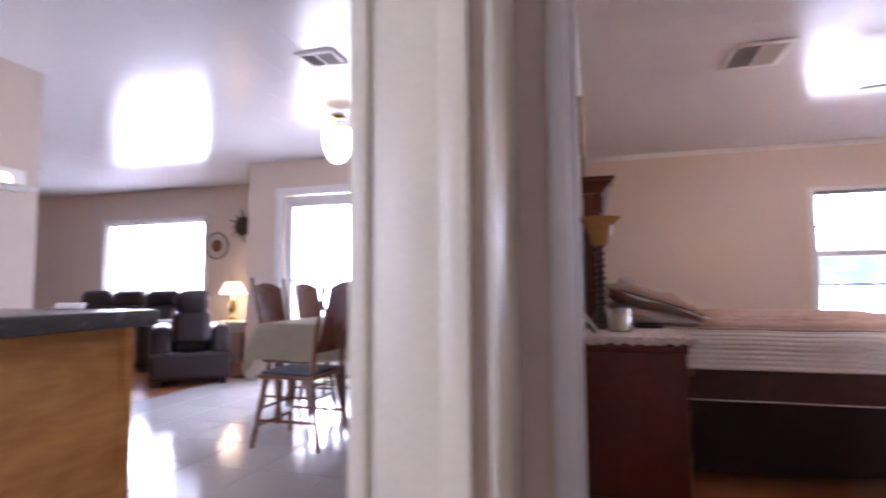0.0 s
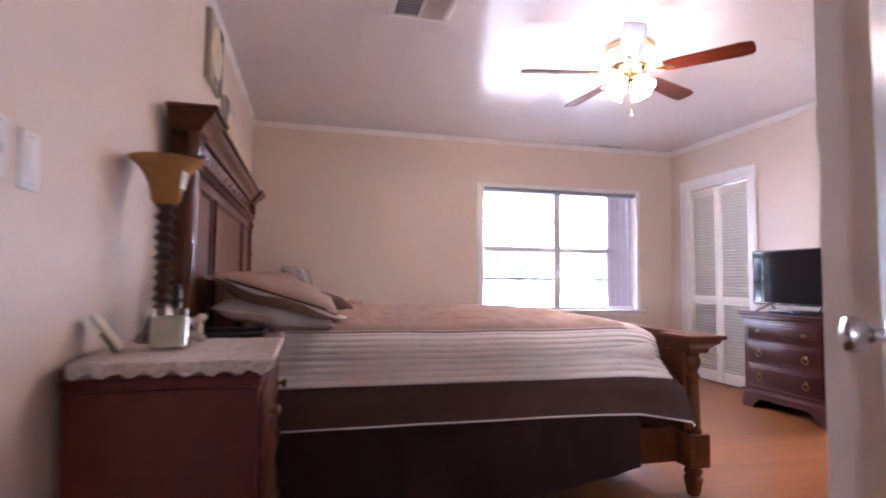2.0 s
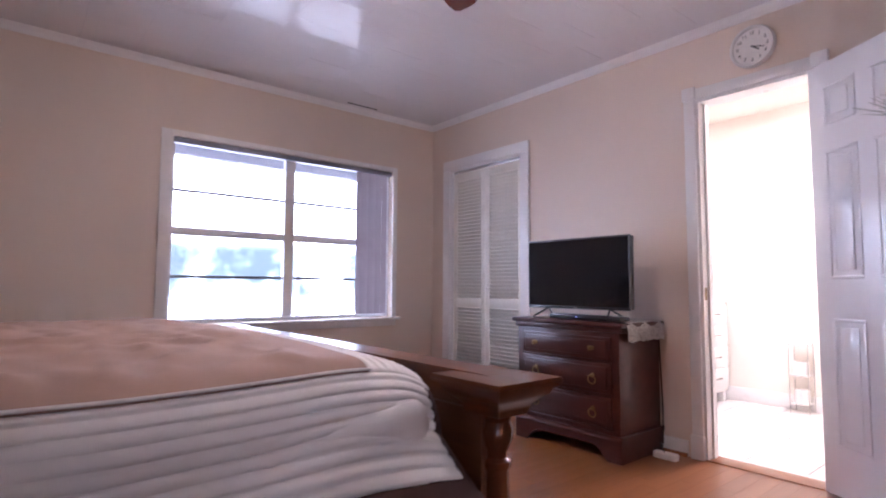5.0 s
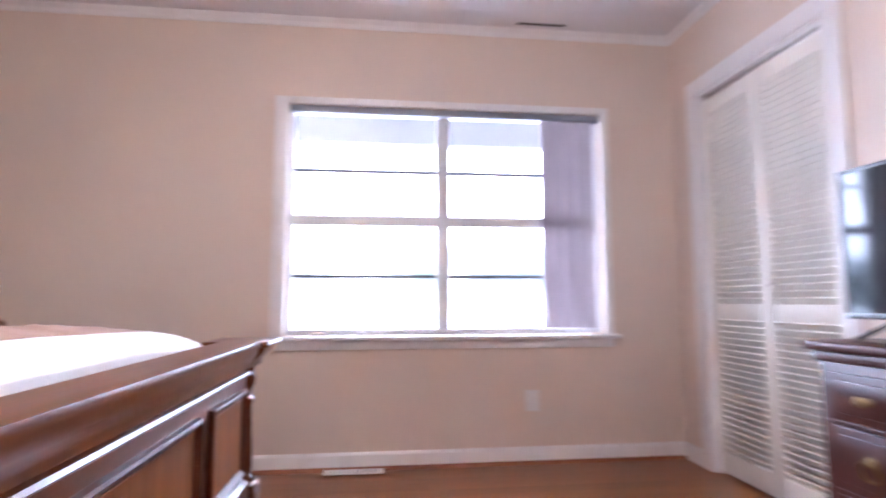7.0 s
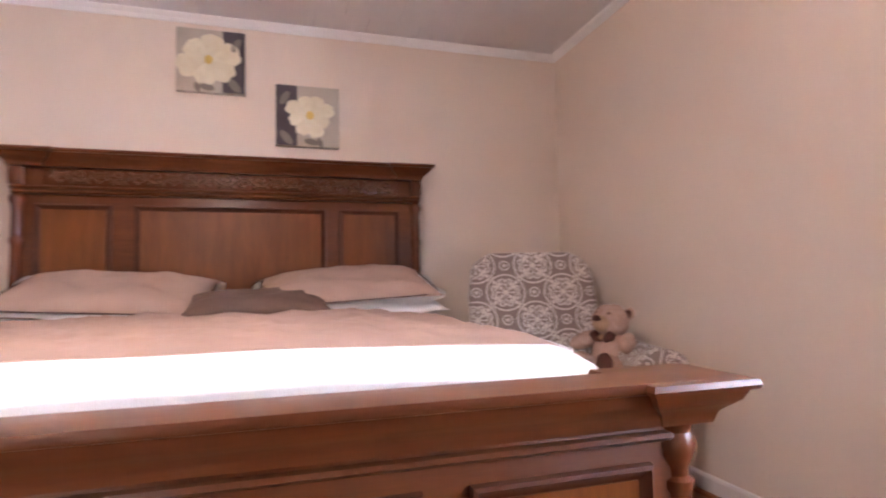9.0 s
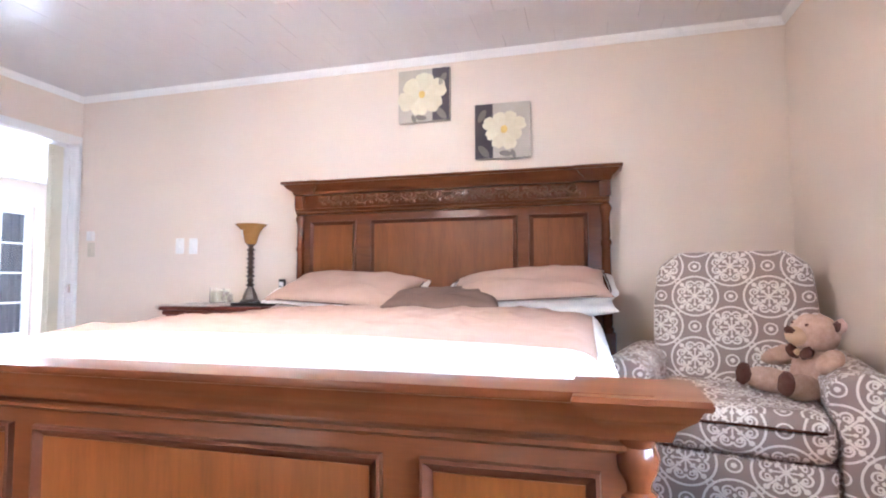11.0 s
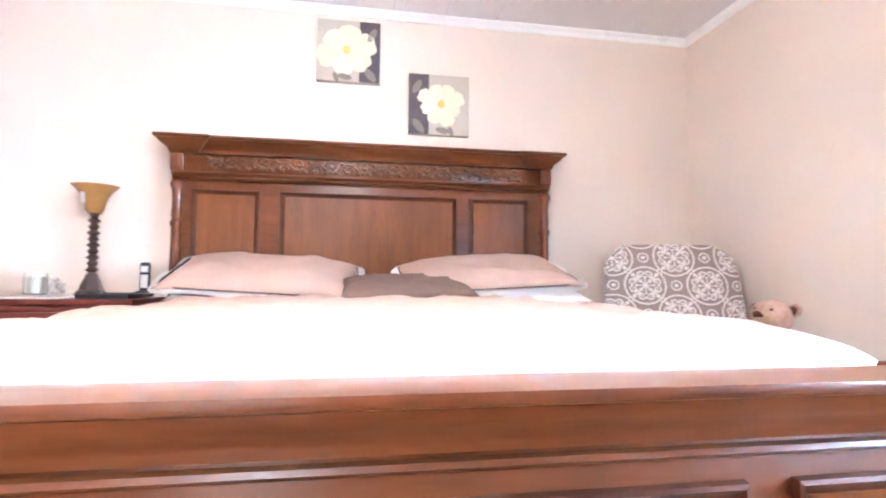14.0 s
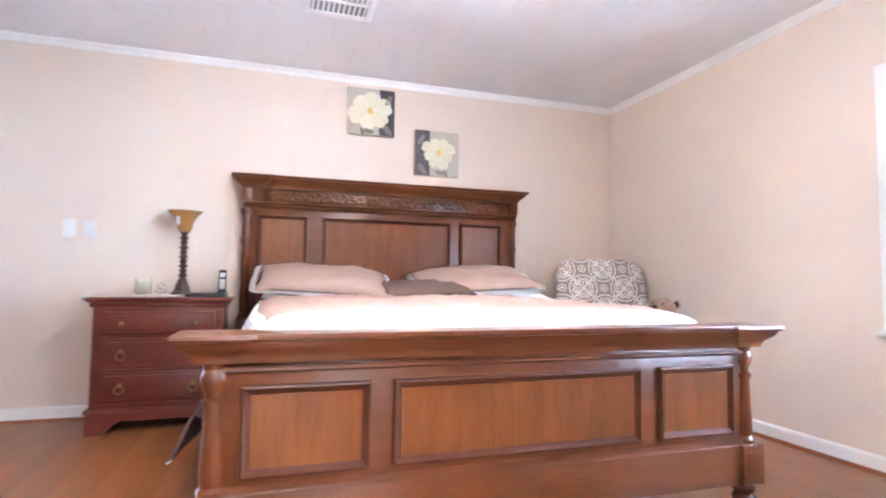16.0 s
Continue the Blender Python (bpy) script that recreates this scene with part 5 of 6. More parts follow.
sh = [(0.028, 0.395), (0.040, 0.41), (0.047, 0.45), (0.060, 0.48), (0.078, 0.505), (0.101, 0.524), (0.103, 0.527), (0.098, 0.525), (0.075, 0.503), (0.057, 0.48), (0.043, 0.45), (0.036, 0.412), (0.02, 0.40)]
part("shade", lathe(bmesh.new(), sh, Matrix(), 32), AMBER, lampt, "amber glass bell shade")
tagm = part("label_tag", box(0.0, -0.012, 0.0, 0.001, 0.012, 0.06), PLATE, lampt, "white paper tag")
tagm.matrix_basis = pose(0.050, -0.03, 0.44, 0, 8, -25)
tray = thing("tray", "flat black tray on the nightstand", "tray", pose(0.27, 2.88, 0.7855))
part("bottom", box(-0.13, -0.11, 0, 0.13, 0.11, 0.006, 0.002), BLACK, tray)
for a, b, c_, d_ in ((-0.13, -0.11, 0.13, -0.10), (-0.13, 0.10, 0.13, 0.11), (-0.13, -0.10, -0.12, 0.10), (0.12, -0.10, 0.13, 0.10)):
    part("rim", box(a, b, 0.006, c_, d_, 0.022, 0.002), BLACK, tray)
phone = thing("cordless_phone", "dark grey cordless phone standing in its charger", "phone", pose(0.10, 2.955, 0.7855))
part("charger", box(-0.04, -0.035, 0, 0.04, 0.035, 0.03, 0.008), BLACK, phone)
hs = part("handset", box(-0.013, -0.024, 0.02, 0.013, 0.024, 0.175, 0.009, 3), BLACK, phone)
part("screen", box(0.0128, -0.016, 0.125, 0.0140, 0.016, 0.155), ALU, hs)
part("keypad", box(0.0128, -0.017, 0.045, 0.0145, 0.017, 0.112, 0.001), PLATE, hs)
jar = thing("candle_jar", "cream candle in a clear glass jar", "candle", pose(0.185, 2.50, 0.799) @ Matrix.Diagonal((1.12, 1.12, 1.1, 1)))
part("glass", lathe(bmesh.new(), [(0.040, 0.0), (0.042, 0.004), (0.042, 0.092), (0.0396, 0.092), (0.0396, 0.004), (0.01, 0.0038)], Matrix(), 28), CLEAR, jar)
part("wax", lathe(bmesh.new(), [(0.0392, 0.0045), (0.0392, 0.074), (0.02, 0.072), (0.004, 0.072)], Matrix(), 28), WAX, jar)
part("wick", tube(bmesh.new(), [(0, 0, 0.064), (0.001, 0, 0.078)], 0.0012, 6), SLOT, jar)
card = thing("small_easel_card", "small cream card leaning on a dark easel", "card", pose(0.085, 2.46, 0.801) @ pose(0, 0, 0, 0, -36, 10))
part("card", box(-0.006, -0.035, 0.0, 0.006, 0.035, 0.108, 0.004), WAX, card)
part("easel", box(-0.014, -0.025, 0.0, -0.006, 0.025, 0.06, 0.002), LAMPBASE, card)
shells = thing("seashell_cluster", "cluster of small cream shells beside the lamp", "ornament", pose(0.22, 2.61, 0.798))
for k in range(9):
    a = k * 2.4
    part("shell", ball(bmesh.new(), (0.022 * math.cos(a), 0.026 * math.sin(a), 0.012 + 0.0072 * k), (0.016, 0.013, 0.012), 10, pose(0, 0, 0, 30 * k, 20 * k, 0)), LACE, shells, smooth=60)

# ---- television ----
tv = thing("television", "black flat-screen television standing on the dresser", "television", pose(4.12, 4.24, 0.759) @ pose(0, 0, 0, 0, 0, 1.5))
part("back", bx(box(-0.012, -0.362, 0.062, 0.03, 0.362, 0.485, 0.006), 0.03, -0.24, 0.09, 0.06, 0.24, 0.36, 0.012), BLACK, tv)
bm = bmesh.new()
for r in ((-0.365, 0.058, 0.365, 0.074), (-0.365, 0.477, 0.365, 0.488), (-0.365, 0.074, -0.354, 0.477), (0.354, 0.074, 0.365, 0.477)):
    bx(bm, -0.019, r[0], r[1], -0.012, r[2], r[3], 0.002)
part("bezel", bm, BLACK, tv)
part("screen", box(-0.0155, -0.354, 0.074, -0.012, 0.354, 0.477), SCREEN, tv, "dark glossy screen")
for s in (-1, 1):
    part("foot", tube(bmesh.new(), [(-0.10, s * 0.26, 0.005), (0.005, s * 0.22, 0.062), (0.11, s * 0.26, 0.005)], 0.006, 8), BLACK, tv)
part("logo_bar", box(-0.0203, -0.014, 0.063, -0.019, 0.014, 0.068), CHROME, tv)
bar = thing("set_top_box", "black media box in front of the television", "media box", pose(4.05, 4.16, 0.7605))
part("body", box(-0.05, -0.20, 0, 0.02, 0.20, 0.028, 0.006), BLACK, bar)
part("status_light", box(-0.0508, -0.01, 0.012, -0.05, 0.01, 0.016), glow("blue_status_light", (0.1, 0.25, 1.0), 0.4), bar)
solid("remote_tray", box(4.02, 3.885, 0.7605, 4.12, 3.965, 0.785, 0.008), BLACK, "small black box at the dresser end", "box")
solid("power_strip", box(4.28, 3.73, 0.0, 4.33, 3.86, 0.035, 0.006), PLATE, "white power strip on the floor beside the dresser", "power strip")
solid("power_cable", tube(bmesh.new(), [(4.30, 3.80, 0.035), (4.33, 3.84, 0.07), (4.40, 3.86, 0.05), (4.44, 3.88, 0.25), (4.445, 3.9, 0.7)], 0.004, 8), BLACK, "black power cable behind the dresser", "cable")

# ---- wall fittings ----
clock = thing("wall_clock", "round white wall clock above the bathroom door", "clock", pose(RX, 3.328, 2.235))
q = Matrix.Translation((0, 0, 0)) @ pose(0, 0, 0, 0, -90, 0)
part("rim", lathe(bmesh.new(), [(0.085, 0.0), (0.112, 0.0), (0.113, 0.02), (0.106, 0.032), (0.097, 0.028), (0.095, 0.014)], q, 48), PLATE, clock)
part("dial", lathe(bmesh.new(), [(0.096, 0.010), (0.096, 0.014), (0.001, 0.0141)], q, 48), PLATE, clock)
for k in range(12):
    a = math.pi * k / 6
    curve = bpy.data.curves.new("numeral", "FONT")
    curve.body, curve.size, curve.align_x, curve.align_y, curve.extrude = str(12 if k == 0 else k), 0.027, "CENTER", "CENTER", 0.0004
    nu = new("numeral", curve)
    nu.data.materials.append(SLOT)
    nu.parent = clock
    nu.matrix_basis = Matrix.Translation((-0.0148, -0.074 * math.sin(a), 0.074 * math.cos(a))) @ pose(0, 0, 0, 90, 0, -90)
for a, l, w in ((radians(128), 0.042, 0.0035), (radians(105), 0.062, 0.0025)):
    hd = part("clock_pointer", box(-0.0175, -w, -0.008, -0.0160, w, l), SLOT, clock)
    hd.matrix_basis = pose(0, 0, 0, 0, 0, 0) @ Matrix.Rotation(a, 4, "X")
part("hub", pin(bmesh.new(), (-0.014, 0, 0), (-0.020, 0, 0), [(0.005, 0), (0.005, 0.006)], 12), SLOT, clock)


def switch_plate(label, y, z, rocker, material=None):
    p = thing("light_switch", label, "light switch", pose(0, y, z), group="switch plates")
    part("plate", box(0, -0.037, -0.058, 0.006, 0.037, 0.058, 0.003), material or PLATE, p)
    if rocker:
        part("rocker", box(0.006, -0.016, -0.033, 0.009, 0.016, 0.033, 0.002), material or PLATE, p)
    else:
        part("toggle", box(0.006, -0.005, -0.012, 0.016, 0.005, 0.004, 0.002), material or PLATE, p)
    for s in (-1, 1):
        part("screw", pin(bmesh.new(), (0.006, 0, s * 0.046), (0.0072, 0, s * 0.046), [(0.003, 0), (0.003, 0.0012)], 8), CHROME, p)
    return p


switch_plate("almond toggle switch plate beside the bed", 2.022, 1.213, False)
switch_plate("white blank switch plate beside the bed", 2.142, 1.209, True)
switch_plate("almond switch plate inside the doorway", 1.185, 1.20, True, ALMOND)
th = solid("thermostat", box(0.0, 1.15, 1.27, 0.022, 1.215, 1.345, 0.005), PLATE, "small white thermostat above the switch", "thermostat")
out = thing("wall_outlet", "white wall outlet low below the window", "outlet", pose(3.572, RN, 0.331))
part("plate", box(-0.038, -0.006, -0.056, 0.038, 0, 0.056, 0.003), PLATE, out)
for s in (-1, 1):
    part("socket", box(-0.017, -0.0085, s * 0.024 - 0.015, 0.017, -0.006, s * 0.024 + 0.015, 0.003), PLATE, out)
reg = thing("floor_register", "white floor register at the baseboard", "floor vent", pose(2.62, 6.02, 0.009))
part("frame", box(-0.15, -0.04, 0, 0.15, 0.03, 0.006, 0.002), PLATE, reg)
for k in range(12):
    part("slit", box(-0.13 + k * 0.022, -0.03, 0.006, -0.122 + k * 0.022, 0.02, 0.0068), BAR, reg)


def ceiling_vent(name, label, x, y, w, d, z):
    v = thing(name, label, "ceiling vent", pose(x, y, z))
    bm = bmesh.new()
    f = 0.035
    for r in ((-w / 2, -d / 2, w / 2, -d / 2 + f), (-w / 2, d / 2 - f, w / 2, d / 2), (-w / 2, -d / 2 + f, -w / 2 + f, d / 2 - f), (w / 2 - f, -d / 2 + f, w / 2, d / 2 - f)):
        bx(bm, r[0], r[1], -0.014, r[2], r[3], 0.0, 0.004)
    part("frame", bm, PLATE, v)
    part("backing", box(-w / 2 + f, -d / 2 + f, -0.003, w / 2 - f, d / 2 - f, 0.0), BAR, v)
    part("divider", box(-0.006, -d / 2 + f, -0.016, 0.006, d / 2 - f, -0.004), PLATE, v)
    n = 11
    sl = to_mesh("vent_slat", box(-(w / 2 - f) / 2 + 0.003, -0.008, -0.001, (w / 2 - f) / 2 - 0.003, 0.008, 0.001), PLATE, 0)
    for sx, tilt in ((-1, 40), (1, -40)):
        for k in range(n):
            s = new("slat", sl)
            s.parent = v
            s.matrix_basis = pose(sx * (w / 2 - f) / 2, -d / 2 + f + (k + 0.5) * (d - 2 * f) / n, -0.010, tilt, 0, 0)
    return v


ceiling_vent("ceiling_vent", "white ceiling air vent with dark slots", 1.088, 3.585, 0.345, 0.385, CH - 0.003)
ceiling_vent("ceiling_vent", "white ceiling air vent above the dining table", -1.52, 2.86, 0.26, 0.22, CH - 0.002)
solid("ceiling_slot", box(3.5, 6.0, CH - 0.004, 3.78, 6.02, CH - 0.0018), SLOT, "narrow dark slot in the ceiling above the window", "ceiling slot")


def painting(label, y, z, dark_right, count, size):
    """A square canvas with a white blossom; local y across, z up, x out of the wall."""
    p = thing("flower_canvas", label, "painting", pose(0.002, y, z), group="flower canvases")
    h = 0.178
    part("canvas", box(0, -h, -h, 0.032, h, h, 0.003), CANVAS, p)
    x = 0.0325
    s = 1 if dark_right else -1
    a, b = sorted((s * 0.06, s * (h - 0.002)))
    part("dark_field", box(x, a, -h + 0.002 if dark_right else -h + 0.002, x + 0.0008, b, h - 0.002), CANVAS_DARK, p)
    for k, (dy, dz, r, t) in enumerate(((s * 0.12, -0.13, 0.05, 40), (s * 0.13, 0.10, 0.045, -30), (-s * 0.02, -0.15, 0.04, 80), (-s * 0.07, -0.155, 0.03, 20))):
        bm = bmesh.new()
        lathe(bm, [(1, 0), (1, 0.0006)], pose(x + 0.0009, dy, dz, 0, 90, 0) @ pose(0, 0, 0, 0, 0, t) @ Matrix.Diagonal((r, r * 0.45, 1, 1)), 16)
        part("painted_leaf", bm, PAINT_LEAF, p)
    cy, cz = (-0.012 * s, 0.005)
    for k in range(count):
        ang = 2 * math.pi * k / count + 0.35
        reach = size * (1 + 0.10 * math.sin(k * 2.3 + 1))
        half_a = math.pi / count * 1.12
        rim = []
        for i in range(15):
            f = i / 7 - 1
            r = reach * (0.66 + 0.36 * math.sqrt(max(0.0, 1 - f * f)) - 0.045 * math.exp(-(f * 5) ** 2) + 0.02 * math.sin(f * 9 + k))
            rim.append((cy + r * math.cos(ang + f * half_a), cz + 0.95 * r * math.sin(ang + f * half_a)))
        bm = prism(bmesh.new(), [(cy, cz), *rim], "x", x + 0.0010 + 0.0006 * (k % 3), x + 0.0015 + 0.0006 * (k % 3))
        part("painted_petal", bm, (PAINT_PETAL, PAINT_PETAL_2)[k % 2], p)
    part("painted_heart", lathe(bmesh.new(), [(1, 0), (0.9, 0.001)], pose(x + 0.0046, cy, cz, 0, 90, 0) @ Matrix.Diagonal((0.026, 0.022, 1, 1)), 18), PAINT_HEART, p)
    return p


painting("square canvas of a white blossom with a dark strip", 3.952, 2.174, True, 6, 0.158)
painting("square canvas of a white blossom hung lower", 4.473, 1.898, False, 8, 0.132)

# ---- ceiling fan ----
FX, FY = 2.425, 3.79
fan = thing("ceiling_fan", "white and brass ceiling fan with five rosewood blades, lit", "ceiling fan", pose(FX, FY, CH - 0.002))
part("motor_housing", lathe(bmesh.new(), [(0.128, 0.0), (0.142, -0.01), (0.146, -0.04), (0.146, -0.10), (0.138, -0.118), (0.11, -0.13)], Matrix(), 40), FANBODY, fan)
part("brass_band", lathe(bmesh.new(), [(0.1455, -0.020), (0.149, -0.024), (0.149, -0.032), (0.1455, -0.036)], Matrix(), 40, False), GOLD, fan)
part("hub_plate", lathe(bmesh.new(), [(0.10, -0.128), (0.112, -0.135), (0.108, -0.155), (0.085, -0.17), (0.06, -0.178), (0.055, -0.20), (0.062, -0.215), (0.04, -0.232), (0.012, -0.24)], Matrix(), 36), GOLD, fan)
for k in range(5):
    ang = -49 + 72 * k
    bm = bmesh.new()
    n = 14
    outline = [(0.20, -0.045), (0.24, -0.052), (0.60, -0.064), (0.655, -0.058), (0.672, -0.04), (0.676, 0.0), (0.672, 0.04), (0.655, 0.058), (0.60, 0.064), (0.24, 0.052), (0.20, 0.045)]
    prism(bm, outline, "z", -0.004, 0.004)
    b = part("blade", bm, BLADE, fan, "dark red rosewood blade")
    b.matrix_basis = pose(0, 0, -0.168, 0, 0, ang) @ pose(0, 0, 0, -13, 0, 0)
    bm = tube(bmesh.new(), [(0.085, 0, -0.150), (0.12, 0.0, -0.160), (0.16, 0, -0.172), (0.21, 0, -0.176)], lambda f: 0.012 - 0.003 * f, 8)
    bx(bm, 0.19, -0.03, -0.180, 0.255, 0.03, -0.174, 0.002)
    br = part("blade_iron", bm, GOLD, fan, "polished brass blade bracket")
    br.matrix_basis = pose(0, 0, 0, 0, 0, ang)
for k in range(4):
    ang = 20 + 90 * k
    m = pose(0, 0, -0.215, 0, 0, ang) @ Matrix.Translation((0.06, 0, 0)) @ pose(0, 0, 0, 0, 180 - 38, 0)
    part("lamp_arm", tube(bmesh.new(), [(0.03 * math.cos(radians(ang)), 0.03 * math.sin(radians(ang)), -0.205), (0.062 * math.cos(radians(ang)), 0.062 * math.sin(radians(ang)), -0.215)], 0.012, 8), GOLD, fan)
    part("glass_shade", lathe(bmesh.new(), [(0.016, 0.0), (0.026, 0.008), (0.033, 0.03), (0.037, 0.06), (0.045, 0.085), (0.056, 0.098), (0.053, 0.098), (0.041, 0.083), (0.033, 0.058), (0.028, 0.03), (0.012, 0.01)], m, 24), BULB, fan, "lit frosted glass tulip shade")
ch = part("pull_chain", tube(bmesh.new(), [(0.012, 0.0, -0.24), (0.013, 0.0, -0.40)], 0.0014, 6), GOLD, fan)
part("chain_bob", ball(ball(bmesh.new(), (0.013, 0, -0.405), 0.007, 10), (0.013, 0, -0.425), 0.010, 10), GOLD, ch)

# ---- recliner ----
rec = thing("recliner", "taupe and ivory scroll-patterned upholstered recliner", "armchair", pose(0.80, 5.57, 0) @ pose(0, 0, 0, 0, 0, -14) @ Matrix.Diagonal((1.0, 1.1, 1.02, 1)))


def soft(bm, x0, y0, z0, x1, y1, z1, r, seg=4):
    return bx(bm, x0, y0, z0, x1, y1, z1, r, seg)


# local x to the front, y across
part("base", soft(bmesh.new(), -0.38, -0.30, 0.05, 0.40, 0.30, 0.30, 0.02), FABRIC, rec, uv=1)
part("footrest_panel", soft(bmesh.new(), 0.40, -0.275, 0.09, 0.445, 0.275, 0.315, 0.018), FABRIC, rec, uv=1)
bm = soft(bmesh.new(), -0.30, -0.278, 0.315, 0.47, 0.278, 0.475, 0.05, 5)
for v in bm.verts:
    if v.co.z > 0.42:
        v.co.z += 0.03 * math.cos(v.co.y / 0.28 * 1.4) * math.cos((v.co.x - 0.08) / 0.4 * 1.3)
part("seat_cushion", bm, FABRIC, rec, uv=1)
part("seat_welt", tube(bmesh.new(), [(0.474, -0.25 + 0.5 * i / 10, 0.43) for i in range(11)], 0.005, 8), GLAZE, rec)
bm = bmesh.new()
n = 22
rows = []
for i in range(n + 1):
    f = i / n
    z = 0.36 + 0.70 * f
    lean = -0.20 - 0.20 * f
    w = 0.285 + 0.045 * math.sin(f * math.pi * 0.8) - 0.02 * f
    w *= (1 - max(0, f - 0.86) ** 2 * 14)
    th = 0.09 * (1 - max(0, f - 0.8) ** 2 * 12) + 0.015 * math.sin(f * math.pi * 2.2)
    ring = []
    for k in range(28):
        a = 2 * math.pi * k / 28
        c, s = math.cos(a), math.sin(a)
        e = (abs(c) ** 3.4 + abs(s) ** 3.4) ** (-1 / 3.4)
        ring.append(bm.verts.new((lean + c * e * th, s * e * w, z)))
    rows.append(ring)
for a, b in zip(rows, rows[1:]):
    for k in range(28):
        bm.faces.new((a[k], a[(k + 1) % 28], b[(k + 1) % 28], b[k]))
bm.faces.new(rows[0][::-1])
bm.faces.new(rows[-1])
part("backrest", bm, FABRIC, rec, uv=1, smooth=50)
for s in (-1, 1):
    bm = bmesh.new()
    ya, yb = s * 0.285, s * 0.425
    y0, y1 = min(ya, yb), max(ya, yb)
    pts_ = [(y0, 0.05), (y1, 0.05), (y1 + 0.012, 0.40), (y1 + 0.028, 0.50)]
    for k in range(11):
        a = math.pi * k / 10
        pts_.append(((y0 + y1) / 2 + 0.098 * math.cos(a), 0.545 + 0.075 * math.sin(a)))
    pts_ += [(y0 - 0.024, 0.50), (y0, 0.42)]
    prism(bm, pts_, "x", -0.36, 0.42)
    edges = [e for e in bm.edges if abs(e.verts[0].co.x - e.verts[1].co.x) < 1e-6]
    bmesh.ops.bevel(bm, geom=edges, offset=0.02, segments=3, profile=0.5, affect="EDGES")
    part("arm", bm, FABRIC, rec, uv=1, smooth=50)
for sx in (-0.33, 0.33):
    for sy in (-0.36, 0.36):
        part("foot", lathe(bmesh.new(), [(0.02, 0), (0.026, 0.01), (0.03, 0.055)], Matrix.Translation((sx, sy, 0)), 14), DARKWOOD, rec)

# ---- bear on the recliner ----
bm = bmesh.new()


def blob(c, r, mi=0, m=None, seg=26):
    n0 = len(bm.faces)
    ball(bm, c, r, seg, m)
    bm.faces.ensure_lookup_table()
    for f in bm.faces[n0:]:
        f.material_index = mi


blob((0, 0, 0.12), (0.085, 0.095, 0.115))
blob((0.03, 0.0, 0.265), (0.082, 0.090, 0.080))
blob((0.10, 0.0, 0.245), (0.045, 0.042, 0.036), 2)
blob((0.138, 0.0, 0.262), (0.016, 0.022, 0.015), 1)
for s in (-1, 1):
    blob((0.0, s * 0.080, 0.305), (0.018, 0.030, 0.030))
    blob((0.013, s * 0.080, 0.305), (0.010, 0.020, 0.020), 1)
    blob((0.096, s * 0.034, 0.292), 0.008, 1, None, 10)
    blob((0.055, s * 0.115, 0.165), (0.085, 0.038, 0.038), 0, pose(0, 0, 0, 0, 25, s * 28))
    blob((0.13, s * 0.085, 0.055), (0.10, 0.048, 0.050), 0, pose(0, 0, 0, 0, 0, s * 18))
    blob((0.222, s * 0.115, 0.062), (0.014, 0.042, 0.046), 1)
    blob((0.085, s * 0.035, 0.185), (0.014, 0.036, 0.022), 1, pose(0, 0, 0, s * 20, 0, 0))
blob((0.094, 0, 0.186), (0.012, 0.014, 0.013), 2)
for v in bm.verts:
    q = v.co
    v.co = q + q.normalized() * (0.006 * noise.noise(q * 38) + 0.007 * noise.noise(q * 95))
solid("teddy_bear", bm, [BEAR, BEAR_DARK, BEAR_NOSE], "curly tan teddy bear with a dark bow on the recliner", "teddy bear", pose(0.94, 5.82, 0.462) @ pose(0, 0, 0, 0, -10, -68) @ Matrix.Diagonal((1.0, 1.0, 1.0, 1)), smooth=80)

# ---- flowers on the tall chest ----
vase = thing("flower_arrangement", "silk arrangement of white flowers and bronze leaves on the chest", "flower arrangement", pose(3.44, 2.24, 1.0905))
part("pot", lathe(bmesh.new(), [(0.06, 0.0), (0.075, 0.01), (0.095, 0.08), (0.10, 0.14), (0.085, 0.19), (0.09, 0.20), (0.08, 0.198), (0.07, 0.15), (0.02, 0.12)], Matrix(), 28), LAMPBASE, vase, "dark bronze pot")
rnd = random.Random(4)


def leaf_mesh(bm, base, tip, width, bend):
    base, tip = Vector(base), Vector(tip)
    ax = tip - base
    side = ax.cross(Vector((0, 0, 1)))
    side = side.normalized() if side.length > 1e-4 else Vector((1, 0, 0))
    up = side.cross(ax).normalized()
    l_, r_, c_ = [], [], []
    for i in range(7):
        f = i / 6
        w = width * math.sin(math.pi * min(1, f * 0.96 + 0.04)) ** 0.8
        p = base + ax * f - up * bend * f * f
        c_.append(bm.verts.new(p - up * w * 0.25))
        l_.append(bm.verts.new(p + side * w))
        r_.append(bm.verts.new(p - side * w))
    for i in range(6):
        bm.faces.new((l_[i], l_[i + 1], c_[i + 1], c_[i]))
        bm.faces.new((c_[i], c_[i + 1], r_[i + 1], r_[i]))


